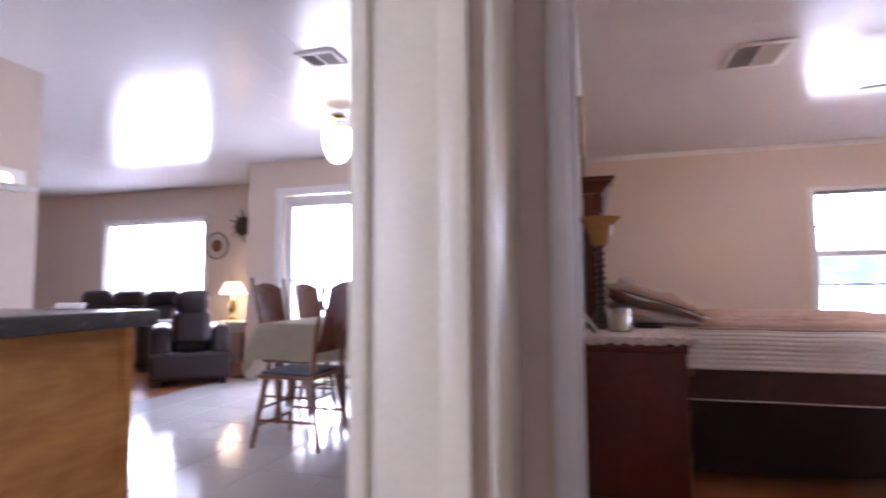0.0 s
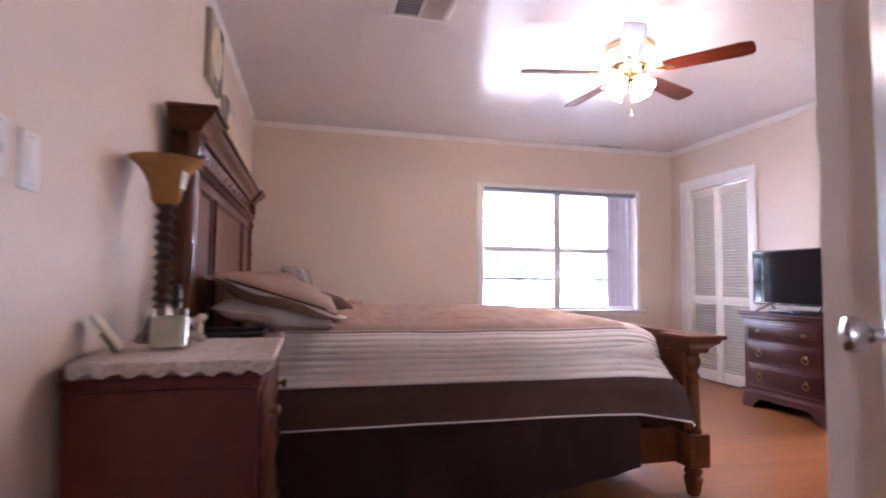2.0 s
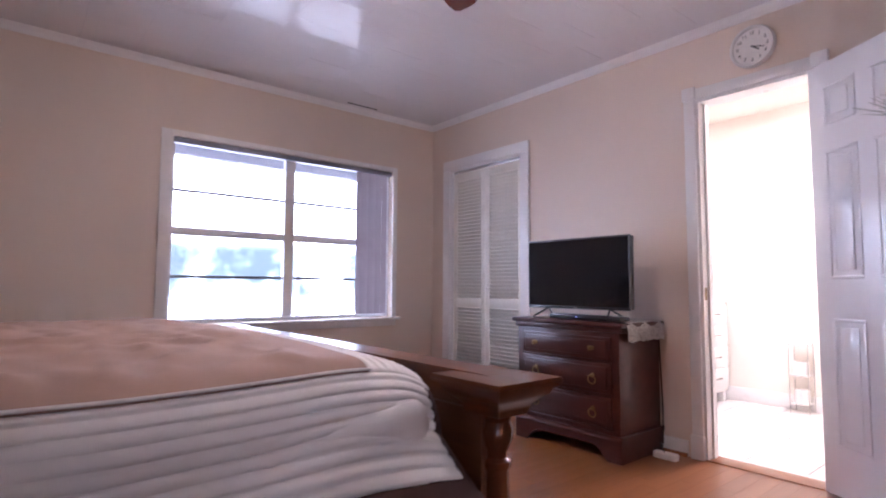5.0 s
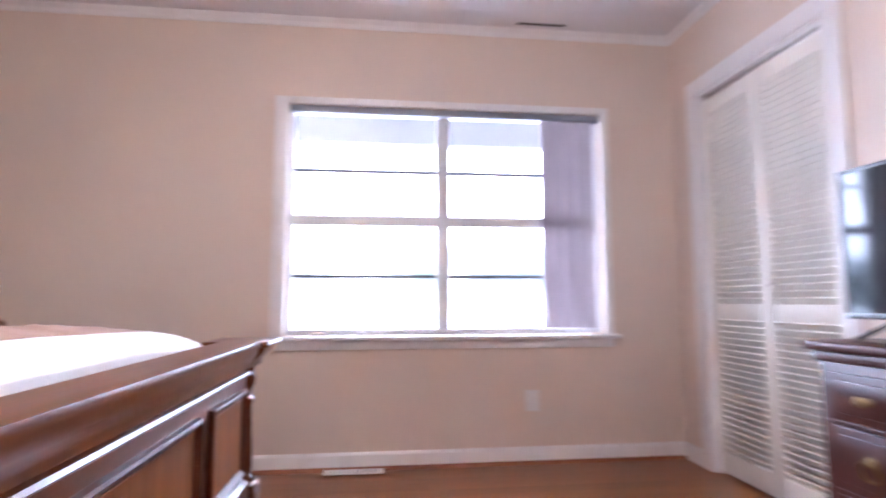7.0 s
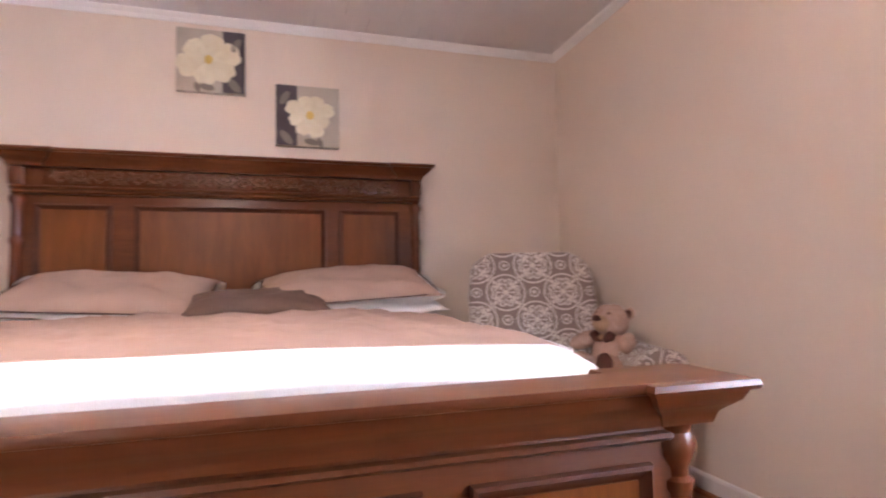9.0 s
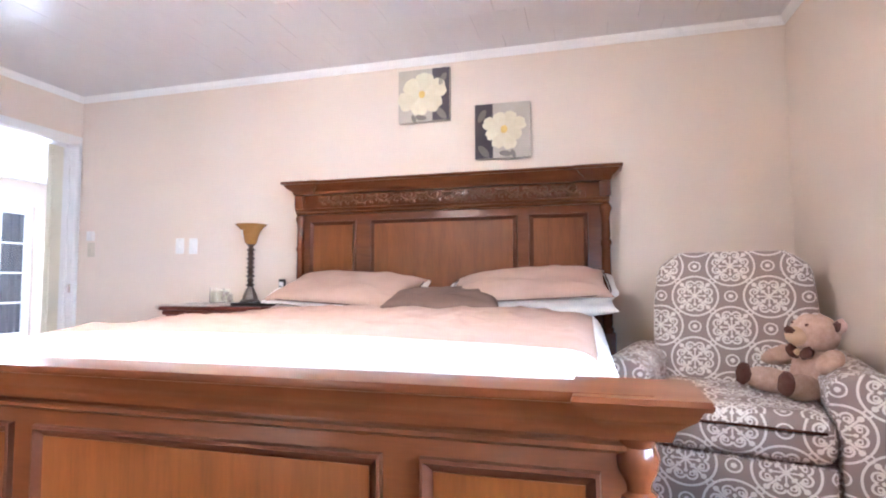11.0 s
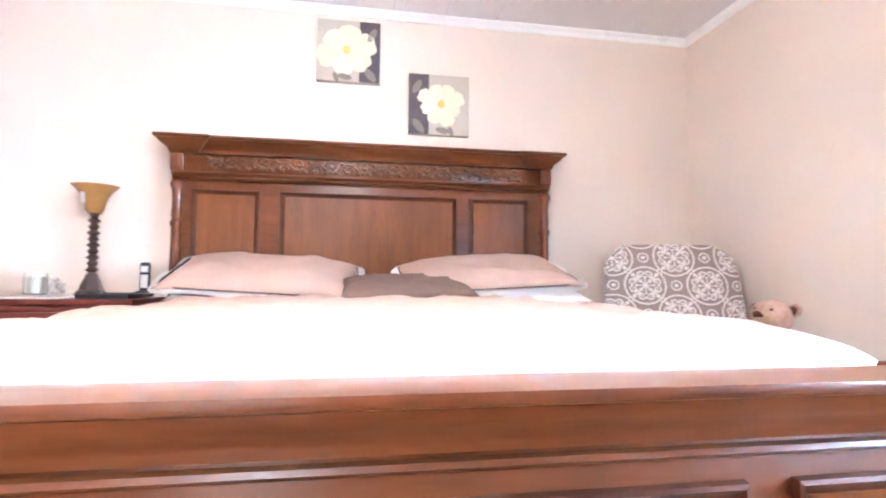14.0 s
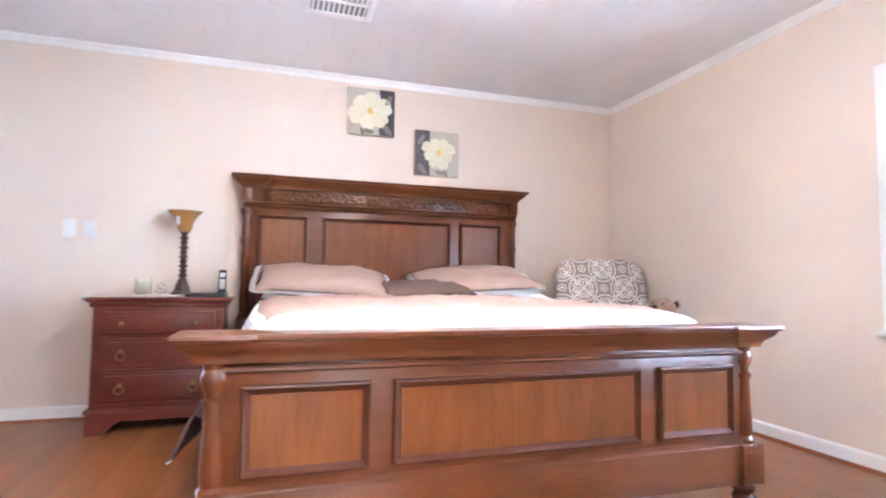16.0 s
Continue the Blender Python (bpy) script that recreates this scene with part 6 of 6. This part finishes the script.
for k in range(16):
    ang = 2 * math.pi * k / 16 + rnd.uniform(-0.2, 0.2)
    reach = rnd.uniform(0.20, 0.40)
    zt = rnd.uniform(0.02, 0.50)
    tip = Vector((reach * math.cos(ang) * (0.9 if math.cos(ang) > 0 else 1.0), reach * math.sin(ang) * 0.9, 0.16 + zt))
    if tip.y < -0.26:
        tip.y = -0.26
    mid = Vector((tip.x * 0.35, tip.y * 0.35, 0.18 + zt * 0.65))
    stem = [Vector((0, 0, 0.14)).lerp(mid, f / 5) if f < 5 else mid.lerp(tip, (f - 5) / 5) for f in range(11)]
    st = part("stem", tube(bmesh.new(), stem, 0.003, 6), LEAF, vase)
    bm = bmesh.new()
    for i in range(9):
        f = 0.25 + 0.75 * i / 8
        p = stem[min(10, int(f * 10))]
        d = Vector((rnd.uniform(-1, 1), rnd.uniform(-1, 1), rnd.uniform(-0.6, 0.5))).normalized() * rnd.uniform(0.06, 0.11)
        leaf_mesh(bm, p, p + d, rnd.uniform(0.014, 0.022), rnd.uniform(0, 0.03))
    part("leaves", bm, LEAF_BROWN if k % 3 else LEAF, vase, "bronze and green leaves", smooth=60)
    if k % 2 == 0:
        bm = bmesh.new()
        for j in range(10):
            d = Vector((rnd.uniform(-1, 1), rnd.uniform(-1, 1), rnd.uniform(0.1, 1))).normalized() * rnd.uniform(0.12, 0.22)
            tube(bm, [tip, tip + d * 0.5 + Vector((0, 0, 0.01)), tip + d], lambda f: 0.0018 * (1 - f) + 0.0004, 5)
        part("grass_spray", bm, LEAF, vase, "thin green grass blades")
for k, (dx, dy, dz, r, material) in enumerate(((-0.20, 0.14, 0.46, 0.085, PETAL), (-0.06, 0.20, 0.42, 0.075, PETAL), (-0.10, 0.06, 0.54, 0.06, PETAL), (0.08, 0.16, 0.34, 0.08, PETAL), (0.0, 0.14, 0.50, 0.05, PINKPETAL), (0.16, 0.02, 0.46, 0.07, PETAL), (-0.16, -0.06, 0.48, 0.06, PINKPETAL))):
    bm = bmesh.new()
    for ring, (cnt, tilt, sc) in enumerate(((7, 70, 1.0), (6, 45, 0.8), (5, 20, 0.55))):
        for j in range(cnt):
            a = 2 * math.pi * j / cnt + ring * 0.4
            out_ = Vector((math.cos(a), math.sin(a), 0))
            up = Vector((0, 0, 1))
            t = radians(tilt)
            tipd = out_ * math.sin(t) + up * math.cos(t)
            leaf_mesh(bm, (0, 0, 0), tipd * r * sc, r * 0.42 * sc, -r * 0.2)
    fl = part("flower", bm, material, vase, "white silk flower" if material is PETAL else "dusty pink silk flower", smooth=60)
    fl.matrix_basis = look((dx, dy, dz), (dx * 2.5, dy * 2.0 + 0.02, dz + 0.25)) @ pose(0, 0, 0, 180, 0, 0)
    part("stem", tube(bmesh.new(), [(0.0, 0.0, 0.14), (dx * 0.4, dy * 0.4, dz * 0.6), (dx, dy, dz)], 0.003, 6), LEAF, vase)

# drooping bronze leaf sprays low at the front, and one large open blossom
for k, (bx0, by0, bz0, reach) in enumerate(((-0.05, 0.15, 0.20, 0.13), (-0.11, 0.17, 0.24, 0.12), (0.02, 0.19, 0.17, 0.12), (0.09, 0.16, 0.21, 0.13))):
    bm = tube(bmesh.new(), [(0.0, 0.0, 0.17), (bx0 * 0.6, by0 * 0.6, bz0 + 0.04), (bx0, by0, bz0)], 0.003, 6)
    for i in range(7):
        ang = -0.5 + i * 0.85 + k
        d = Vector((math.cos(ang), 0.35 + 0.3 * math.sin(ang * 2), 0.75 * math.sin(ang) - 0.25)).normalized() * reach * (0.75 + 0.25 * math.sin(i * 2.1))
        leaf_mesh(bm, (bx0, by0, bz0), Vector((bx0, by0, bz0)) + d, 0.022, 0.02)
    part("leaf_spray", bm, LEAF_BROWN, vase, "drooping bronze leaf spray", smooth=60)
bm = bmesh.new()
for ring, (cnt, tilt, sc) in enumerate(((8, 78, 1.0), (7, 55, 0.92), (6, 32, 0.75), (4, 12, 0.55))):
    for j in range(cnt):
        a = 2 * math.pi * j / cnt + ring * 0.35
        t = radians(tilt)
        leaf_mesh(bm, (0, 0, 0), (0.11 * sc * math.cos(a) * math.sin(t), 0.11 * sc * math.sin(a) * math.sin(t), 0.11 * sc * math.cos(t)), 0.052 * sc, -0.03)
peony = part("flower", bm, PETAL, vase, "large white silk peony", smooth=60)
peony.matrix_basis = look((-0.05, 0.20, 0.40), (-0.30, 0.45, 0.45)) @ pose(0, 0, 0, 180, 0, 0)
part("stem", tube(bmesh.new(), [(0.0, 0.0, 0.14), (-0.02, 0.08, 0.30), (-0.05, 0.20, 0.40)], 0.003, 6), LEAF, vase)

# ---- kitchen counter ----
kc = thing("kitchen_peninsula", "golden oak kitchen peninsula cabinet", "cabinet", pose(-1.74, 0.2, 0))
part("body", box(0.0, 0.0, 0.0, 0.63, 0.90, 0.905, 0.003), OAK, kc)
part("corner_strip", box(0.60, 0.87, 0.0, 0.638, 0.908, 0.905, 0.004), OAK, kc)
solid("countertop", box(-1.80, 0.16, 0.905, -1.05, 1.135, 0.948, 0.008, 3), COUNTER, "dark grey laminate countertop on the peninsula", "countertop")
shelf = thing("wall_plaque", "small white wall shelf with a lit ornament", "wall shelf", pose(-3.4, 2.30, 1.62))
part("board", box(0, -0.16, 0, 0.12, 0.16, 0.025, 0.004), TRIM, shelf)
part("back", box(0, -0.16, 0.025, 0.015, 0.16, 0.14, 0.003), TRIM, shelf)
part("ornament", lathe(bmesh.new(), [(0.03, 0.026), (0.04, 0.05), (0.03, 0.08), (0.01, 0.10)], Matrix.Translation((0.06, 0, 0)), 16), BULB_LAMP, shelf)

# ---- dining set ----
TX, TY = -1.70, 4.05
tbl = thing("dining_table", "wooden dining table below a beige cloth", "table", pose(TX, TY, 0))
part("tabletop", box(-0.62, -0.62, 0.72, 0.62, 0.62, 0.745, 0.008), CHAIRWOOD, tbl)
for sx in (-0.52, 0.52):
    for sy in (-0.52, 0.52):
        part("leg", lathe(bmesh.new(), [(0.022, 0), (0.028, 0.05), (0.022, 0.12), (0.036, 0.4), (0.03, 0.6), (0.04, 0.66), (0.04, 0.72)], Matrix.Translation((sx, sy, 0)), 16), CHAIRWOOD, tbl)
bm = bmesh.new()
n = 40
g = []
for i in range(n + 1):
    row = []
    for j in range(n + 1):
        u, v = (i / n * 2 - 1) * 0.92, (j / n * 2 - 1) * 0.92
        ox, oy = max(0, abs(u) - 0.635), max(0, abs(v) - 0.635)
        dp = math.hypot(ox, oy)
        wave = 0.03 * math.sin((u - v) * 11) * min(1, dp * 6)
        x = max(-0.635, min(0.635, u)) + (1 if u > 0 else -1) * (ox * 0.22 + (wave if ox else 0))
        y = max(-0.635, min(0.635, v)) + (1 if v > 0 else -1) * (oy * 0.22 + (wave if oy else 0))
        row.append(bm.verts.new((x, y, 0.749 - dp * 0.92 + 0.002 * noise.noise(Vector((u * 9, v * 9, 0))))))
    g.append(row)
for i in range(n):
    for j in range(n):
        bm.faces.new((g[i][j], g[i + 1][j], g[i + 1][j + 1], g[i][j + 1]))
bmesh.ops.solidify(bm, geom=bm.faces[:], thickness=0.003)
solid("tablecloth", bm, CLOTH, "beige cloth hanging in points over the dining table", "tablecloth", pose(TX, TY, 0), smooth=60)


def dining_chair(m):
    """Spindle-legged chair with a tall solid splat between two posts; front along local y."""
    c = thing("dining_chair", "brown wooden dining chair with dark seat pad", "chair", m, group="chairs round the dining table")
    part("seat", box(-0.21, -0.20, 0.43, 0.21, 0.21, 0.455, 0.01), CHAIRWOOD, c)
    part("seat_pad", box(-0.19, -0.18, 0.455, 0.19, 0.19, 0.475, 0.01), GREYSEAT, c, "dark blue-grey seat pad")
    for sx in (-1, 1):
        part("leg", pin(bmesh.new(), (sx * 0.22, 0.22, 0.0), (sx * 0.165, 0.16, 0.43), [(0.013, 0), (0.018, 0.1), (0.013, 0.14), (0.022, 0.3), (0.016, 0.44)], 12), CHAIRWOOD, c)
        part("leg", pin(bmesh.new(), (sx * 0.21, -0.24, 0.0), (sx * 0.165, -0.16, 0.43), [(0.013, 0), (0.018, 0.1), (0.013, 0.14), (0.022, 0.3), (0.016, 0.44)], 12), CHAIRWOOD, c)
        part("stretcher", tube(bmesh.new(), [(sx * 0.198, 0.196, 0.17), (sx * 0.193, -0.21, 0.17)], 0.009, 8), CHAIRWOOD, c)
        part("back_post", tube(bmesh.new(), [(sx * 0.18, -0.18, 0.44), (sx * 0.20, -0.22, 0.75), (sx * 0.22, -0.29, 1.06)], lambda f: 0.017 - 0.004 * f, 10), CHAIRWOOD, c)
        part("finial", ball(bmesh.new(), (sx * 0.221, -0.294, 1.075), 0.016, 10), CHAIRWOOD, c)
    for z in (0.14, 0.24):
        part("stretcher", tube(bmesh.new(), [(-0.195, 0.19, z), (0.195, 0.19, z)], 0.009, 8), CHAIRWOOD, c)
    bm = bmesh.new()
    n = 8
    ra = []
    for i in range(n + 1):
        x = -0.20 + 0.40 * i / n
        bow = 0.025 * math.cos(x / 0.2 * 1.5)
        ra.append([bm.verts.new((x, -0.205 - bow - (z - 0.55) * 0.22, z + (0.05 * math.cos(x / 0.2 * 1.5) if z > 0.9 else 0))) for z in (0.60, 0.80, 1.0)])
    for a, b in zip(ra, ra[1:]):
        for k in range(2):
            bm.faces.new((a[k], b[k], b[k + 1], a[k + 1]))
    bmesh.ops.solidify(bm, geom=bm.faces[:], thickness=0.018)
    part("splat", bm, CHAIRWOOD, c)
    return c


first = dining_chair(pose(-1.80, 3.15, 0, 0, 0, 90))
copy_thing(first, pose(-2.22, 3.82, 0, 0, 0, -90))
copy_thing(first, pose(-2.19, 4.38, 0, 0, 0, -92))
pen = thing("pendant_light", "lit white glass pendant above the dining table", "pendant light", pose(-1.95, 3.93, CH - 0.002))
part("canopy", lathe(bmesh.new(), [(0.06, 0), (0.065, -0.01), (0.05, -0.025), (0.012, -0.03)], Matrix(), 24), GOLD, pen)
part("rod", tube(bmesh.new(), [(0, 0, -0.025), (0, 0, -0.10)], 0.006, 8), GOLD, pen)
part("collar", lathe(bmesh.new(), [(0.03, -0.09), (0.12, -0.10), (0.13, -0.115), (0.11, -0.125)], Matrix(), 28), GOLD, pen)
part("glass", lathe(bmesh.new(), [(0.11, -0.118), (0.125, -0.16), (0.12, -0.24), (0.095, -0.33), (0.06, -0.38), (0.02, -0.40)], Matrix(), 28), BULB_DINING, pen, "lit milk glass")

# ---- living room ----
def lounge(name, label, m, w, seats):
    """A padded leather sofa or recliner; front along local -y."""
    s = thing(name, label, "sofa" if seats > 1 else "armchair", m)
    part("base", bx(bmesh.new(), -w / 2, -0.42, 0.06, w / 2, 0.42, 0.34, 0.04, 3), LEATHER, s)
    for sg in (-1, 1):
        a, b = sorted((sg * (w / 2 - 0.2), sg * w / 2))
        part("arm", bx(bmesh.new(), a, -0.44, 0.1, b, 0.38, 0.62, 0.08, 4), LEATHER, s)
    ww = (w - 0.4) / seats
    for k in range(seats):
        x = -w / 2 + 0.2 + k * ww
        part("seat_cushion", bx(bmesh.new(), x + 0.004, -0.45, 0.30, x + ww - 0.004, 0.2, 0.48, 0.06, 4), LEATHER, s)
        b = part("back_cushion", bx(bx(bmesh.new(), x + 0.004, -0.12, 0.0, x + ww - 0.004, 0.14, 0.36, 0.09, 4), x + 0.02, -0.10, 0.30, x + ww - 0.02, 0.13, 0.56, 0.10, 4), LEATHER, s)
        b.matrix_basis = pose(0, 0.27, 0.44, -9, 0, 0)
    for sx in (-1, 1):
        for sy in (-0.36, 0.36):
            part("foot", box(sx * (w / 2 - 0.08) - 0.03, sy - 0.03, 0, sx * (w / 2 - 0.08) + 0.03, sy + 0.03, 0.06), LEATHER, s)
    return s


lounge("leather_sofa", "dark brown leather sofa below the living room window", pose(-6.15, 5.62, 0), 2.1, 3)
lounge("leather_recliner", "dark brown leather recliner seen from behind", pose(-4.25, 4.95, 0, 0, 0, 222), 0.78, 1)
p = thing("throw_pillow", "pale cushion on the leather sofa", "cushion", pose(-6.75, 5.50, 0.66) @ pose(0, 0, 0, 60, 0, 12))
part("cover", cushion(bmesh.new(), 0.44, 0.40, 0.14, 2.2), WHITE_Q, p, smooth=80)
et = thing("end_table", "dark end table with a white cloth and curved legs", "side table", pose(-4.35, 5.88, 0))
part("top", box(-0.28, -0.26, 0.56, 0.28, 0.26, 0.585, 0.006), CHAIRWOOD, et)
for sx in (-1, 1):
    for sy in (-1, 1):
        part("leg", tube(bmesh.new(), [(sx * 0.24, sy * 0.22, 0.56), (sx * 0.27, sy * 0.24, 0.40), (sx * 0.22, sy * 0.2, 0.15), (sx * 0.26, sy * 0.24, 0.0)], 0.018, 8), CHAIRWOOD, et)
bm = bx(bmesh.new(), -0.29, -0.27, 0.586, 0.29, 0.27, 0.592, 0.002)
bx(bm, -0.29, -0.275, 0.47, 0.29, -0.271, 0.592)
solid("end_table_cloth", bm, WHITE_Q, "white cloth on the end table", "cloth", pose(-4.35, 5.88, 0))
tl = thing("living_lamp", "lit table lamp with a small cream shade on the end table", "lamp", pose(-4.45, 5.92, 0.5925))
part("base", lathe(bmesh.new(), [(0.07, 0), (0.075, 0.015), (0.03, 0.04), (0.05, 0.14), (0.055, 0.2), (0.02, 0.28), (0.012, 0.40)], Matrix(), 24), GOLD, tl)
part("shade", lathe(bmesh.new(), [(0.17, 0.34), (0.10, 0.48), (0.095, 0.50), (0.09, 0.48), (0.16, 0.34)], Matrix(), 28), BULB_LAMP, tl, "glowing cream shade")
part("finial", tube(bmesh.new(), [(0, 0, 0.40), (0, 0, 0.56)], 0.006, 8), GOLD, tl)
lamp("living_lamp_bulb", "POINT", Matrix.Translation((-4.45, 5.92, 0.90)), 1.2, (1.0, 0.72, 0.4), 0.05)
pl = thing("wall_plate", "round brown decorative plate on the living room wall", "wall plate", pose(-4.94, 6.21, 1.60) @ pose(0, 0, 0, 90, 0, 0))
part("plate", lathe(bmesh.new(), [(0.17, 0.0), (0.18, 0.012), (0.13, 0.02), (0.11, 0.012), (0.001, 0.012)], Matrix(), 36), LACE, pl)
part("rim", lathe(bmesh.new(), [(0.185, 0.0), (0.188, 0.016), (0.172, 0.018), (0.17, 0.0)], Matrix(), 36, False), LAMPBASE, pl)
part("pattern", lathe(bmesh.new(), [(0.09, 0.0122), (0.085, 0.016), (0.02, 0.016), (0.001, 0.0165)], Matrix(), 8), CHAIRWOOD, pl)
orn = thing("metal_wall_ornament", "dark metal wall ornament with rays", "wall ornament", pose(-4.52, 6.21, 1.86) @ pose(0, 0, 0, 90, 0, 0))
part("disc", lathe(bmesh.new(), [(0.12, 0.0), (0.13, 0.02), (0.06, 0.04), (0.001, 0.045)], Matrix(), 24), LAMPBASE, orn)
for k in range(12):
    a = 2 * math.pi * k / 12
    part("ray", tube(bmesh.new(), [(0.12 * math.cos(a), 0.12 * math.sin(a), 0.015), ((0.24 if k % 2 else 0.19) * math.cos(a + 0.15), (0.24 if k % 2 else 0.19) * math.sin(a + 0.15), 0.015)], lambda f: 0.012 * (1 - 0.7 * f), 6), LAMPBASE, orn)
lf = thing("living_room_fan", "ceiling fan with red-brown blades in the living room", "ceiling fan", pose(-6.2, 4.0, CH - 0.002))
part("motor_housing", lathe(bmesh.new(), [(0.09, 0), (0.11, -0.02), (0.11, -0.12), (0.06, -0.18)], Matrix(), 24), LAMPBASE, lf)
for k in range(5):
    b = part("blade", prism(bmesh.new(), [(0.12, -0.05), (0.60, -0.065), (0.62, 0.0), (0.60, 0.065), (0.12, 0.05)], "z", -0.004, 0.004), BLADE, lf)
    b.matrix_basis = pose(0, 0, -0.13, 0, 0, 20 + 72 * k) @ pose(0, 0, 0, 10, 0, 0)

# ---- floors, laid piece by piece ----
floor = solid("floor", box(-0.0, HALL_Y, -0.06, RX + 0.02, RN, -0.003), SUBFLOOR, "oak strip bedroom floor, warm reddish brown", "floor", kind="structure", smooth=0)
rng = random.Random(7)
strip_w = 0.083
strip_mesh = {}


def strip(L_):
    key = round(L_, 3)
    if key not in strip_mesh:
        bm = bmesh.new()
        g, e = 0.0004, 0.0004
        top = [(e, e), (L_ - e, e), (L_ - e, strip_w - e), (e, strip_w - e)]
        low = [(g, g), (L_ - g, g), (L_ - g, strip_w - g), (g, strip_w - g)]
        t = [bm.verts.new((a, b, 0)) for a, b in top]
        m_ = [bm.verts.new((a, b, -0.0015)) for a, b in low]
        d_ = [bm.verts.new((a, b, -0.0028)) for a, b in low]
        bm.faces.new(t)
        for k in range(4):
            bm.faces.new((m_[k], m_[(k + 1) % 4], t[(k + 1) % 4], t[k]))
            bm.faces.new((d_[k], d_[(k + 1) % 4], m_[(k + 1) % 4], m_[k]))
        strip_mesh[key] = to_mesh("floor_plank", bm, PLANK, 0)
    return strip_mesh[key]


y, row = HALL_Y, 0
while y < RN - 0.005:
    xe = NOOK_X if y + strip_w / 2 < NOOK_Y else RX + 0.02
    x = 0.0
    first_len = (0.35, 0.9, 0.6, 1.2, 0.5)[row % 5] + rng.uniform(-0.08, 0.08)
    L_ = first_len
    while x < xe - 0.01:
        L_ = min(round(L_, 2), round(xe - x, 3))
        if xe - x - L_ < 0.15:
            L_ = round(xe - x, 3)
        o = new("plank", strip(L_))
        o.parent = floor
        o.matrix_basis = pose(x, y, 0)
        x += L_
        L_ = rng.choice((1.1, 1.4, 1.7))
    y, row = y + strip_w, row + 1

tfloor = solid("floor_dining", box(-3.9, -3.0, -0.06, 1.61, 5.2, -0.004), GROUT, "white glazed tile floor of the kitchen and dining room", "floor", kind="structure", smooth=0)
ts = 0.43
tile_bm = bmesh.new()
bx(tile_bm, -ts / 2 + 0.003, -ts / 2 + 0.003, -0.008, ts / 2 - 0.003, ts / 2 - 0.003, 0.0, 0.002, 1)
tile_mesh = to_mesh("floor_tile", tile_bm, TILE, 0)
for i in range(13):
    for j in range(19):
        x, y = -3.68 + i * ts, -2.78 + j * ts
        if x > -0.1 and y > 0.7:
            continue
        o = new("tile", tile_mesh)
        o.parent = tfloor
        o.matrix_basis = pose(x, y, 0.0)
lfloor = solid("floor_living", box(-9.0, -3.0, -0.06, -3.9, 6.21, 0.0), PLANK, "reddish wood living room floor", "floor", kind="structure", smooth=0)
solid("floor_living_alcove", box(-3.9, 5.32, -0.06, -3.72, 6.21, 0.0), PLANK, "reddish wood floor beside the alcove", "floor", kind="structure", smooth=0)
bfloor = solid("floor_bathroom", box(RX + 0.02, 2.3, -0.06, 6.3, 4.68, -0.004), GROUT, "pale marble tile bathroom floor", "floor", kind="structure", smooth=0)
bm = bmesh.new()
bx(bm, -0.297, -0.147, -0.008, 0.297, 0.147, 0.0, 0.002, 1)
bt = to_mesh("bath_tile", bm, MARBLE, 0)
for i in range(3):
    for j in range(8):
        o = new("tile", bt)
        o.parent = bfloor
        o.matrix_basis = pose(4.79 + i * 0.6, 2.46 + j * 0.3, 0.0)
solid("bathroom_threshold", box(RX - 0.01, BATH[0], -0.004, RX + TH, BATH[1], 0.006, 0.003), PLANK, "wooden threshold of the bathroom", "threshold", kind="structure")
solid("closet_floor", box(RX + 0.02, 4.87, -0.06, 5.15, 5.93, -0.002), PLANK, "wood floor inside the closet", "floor", kind="structure", smooth=0)
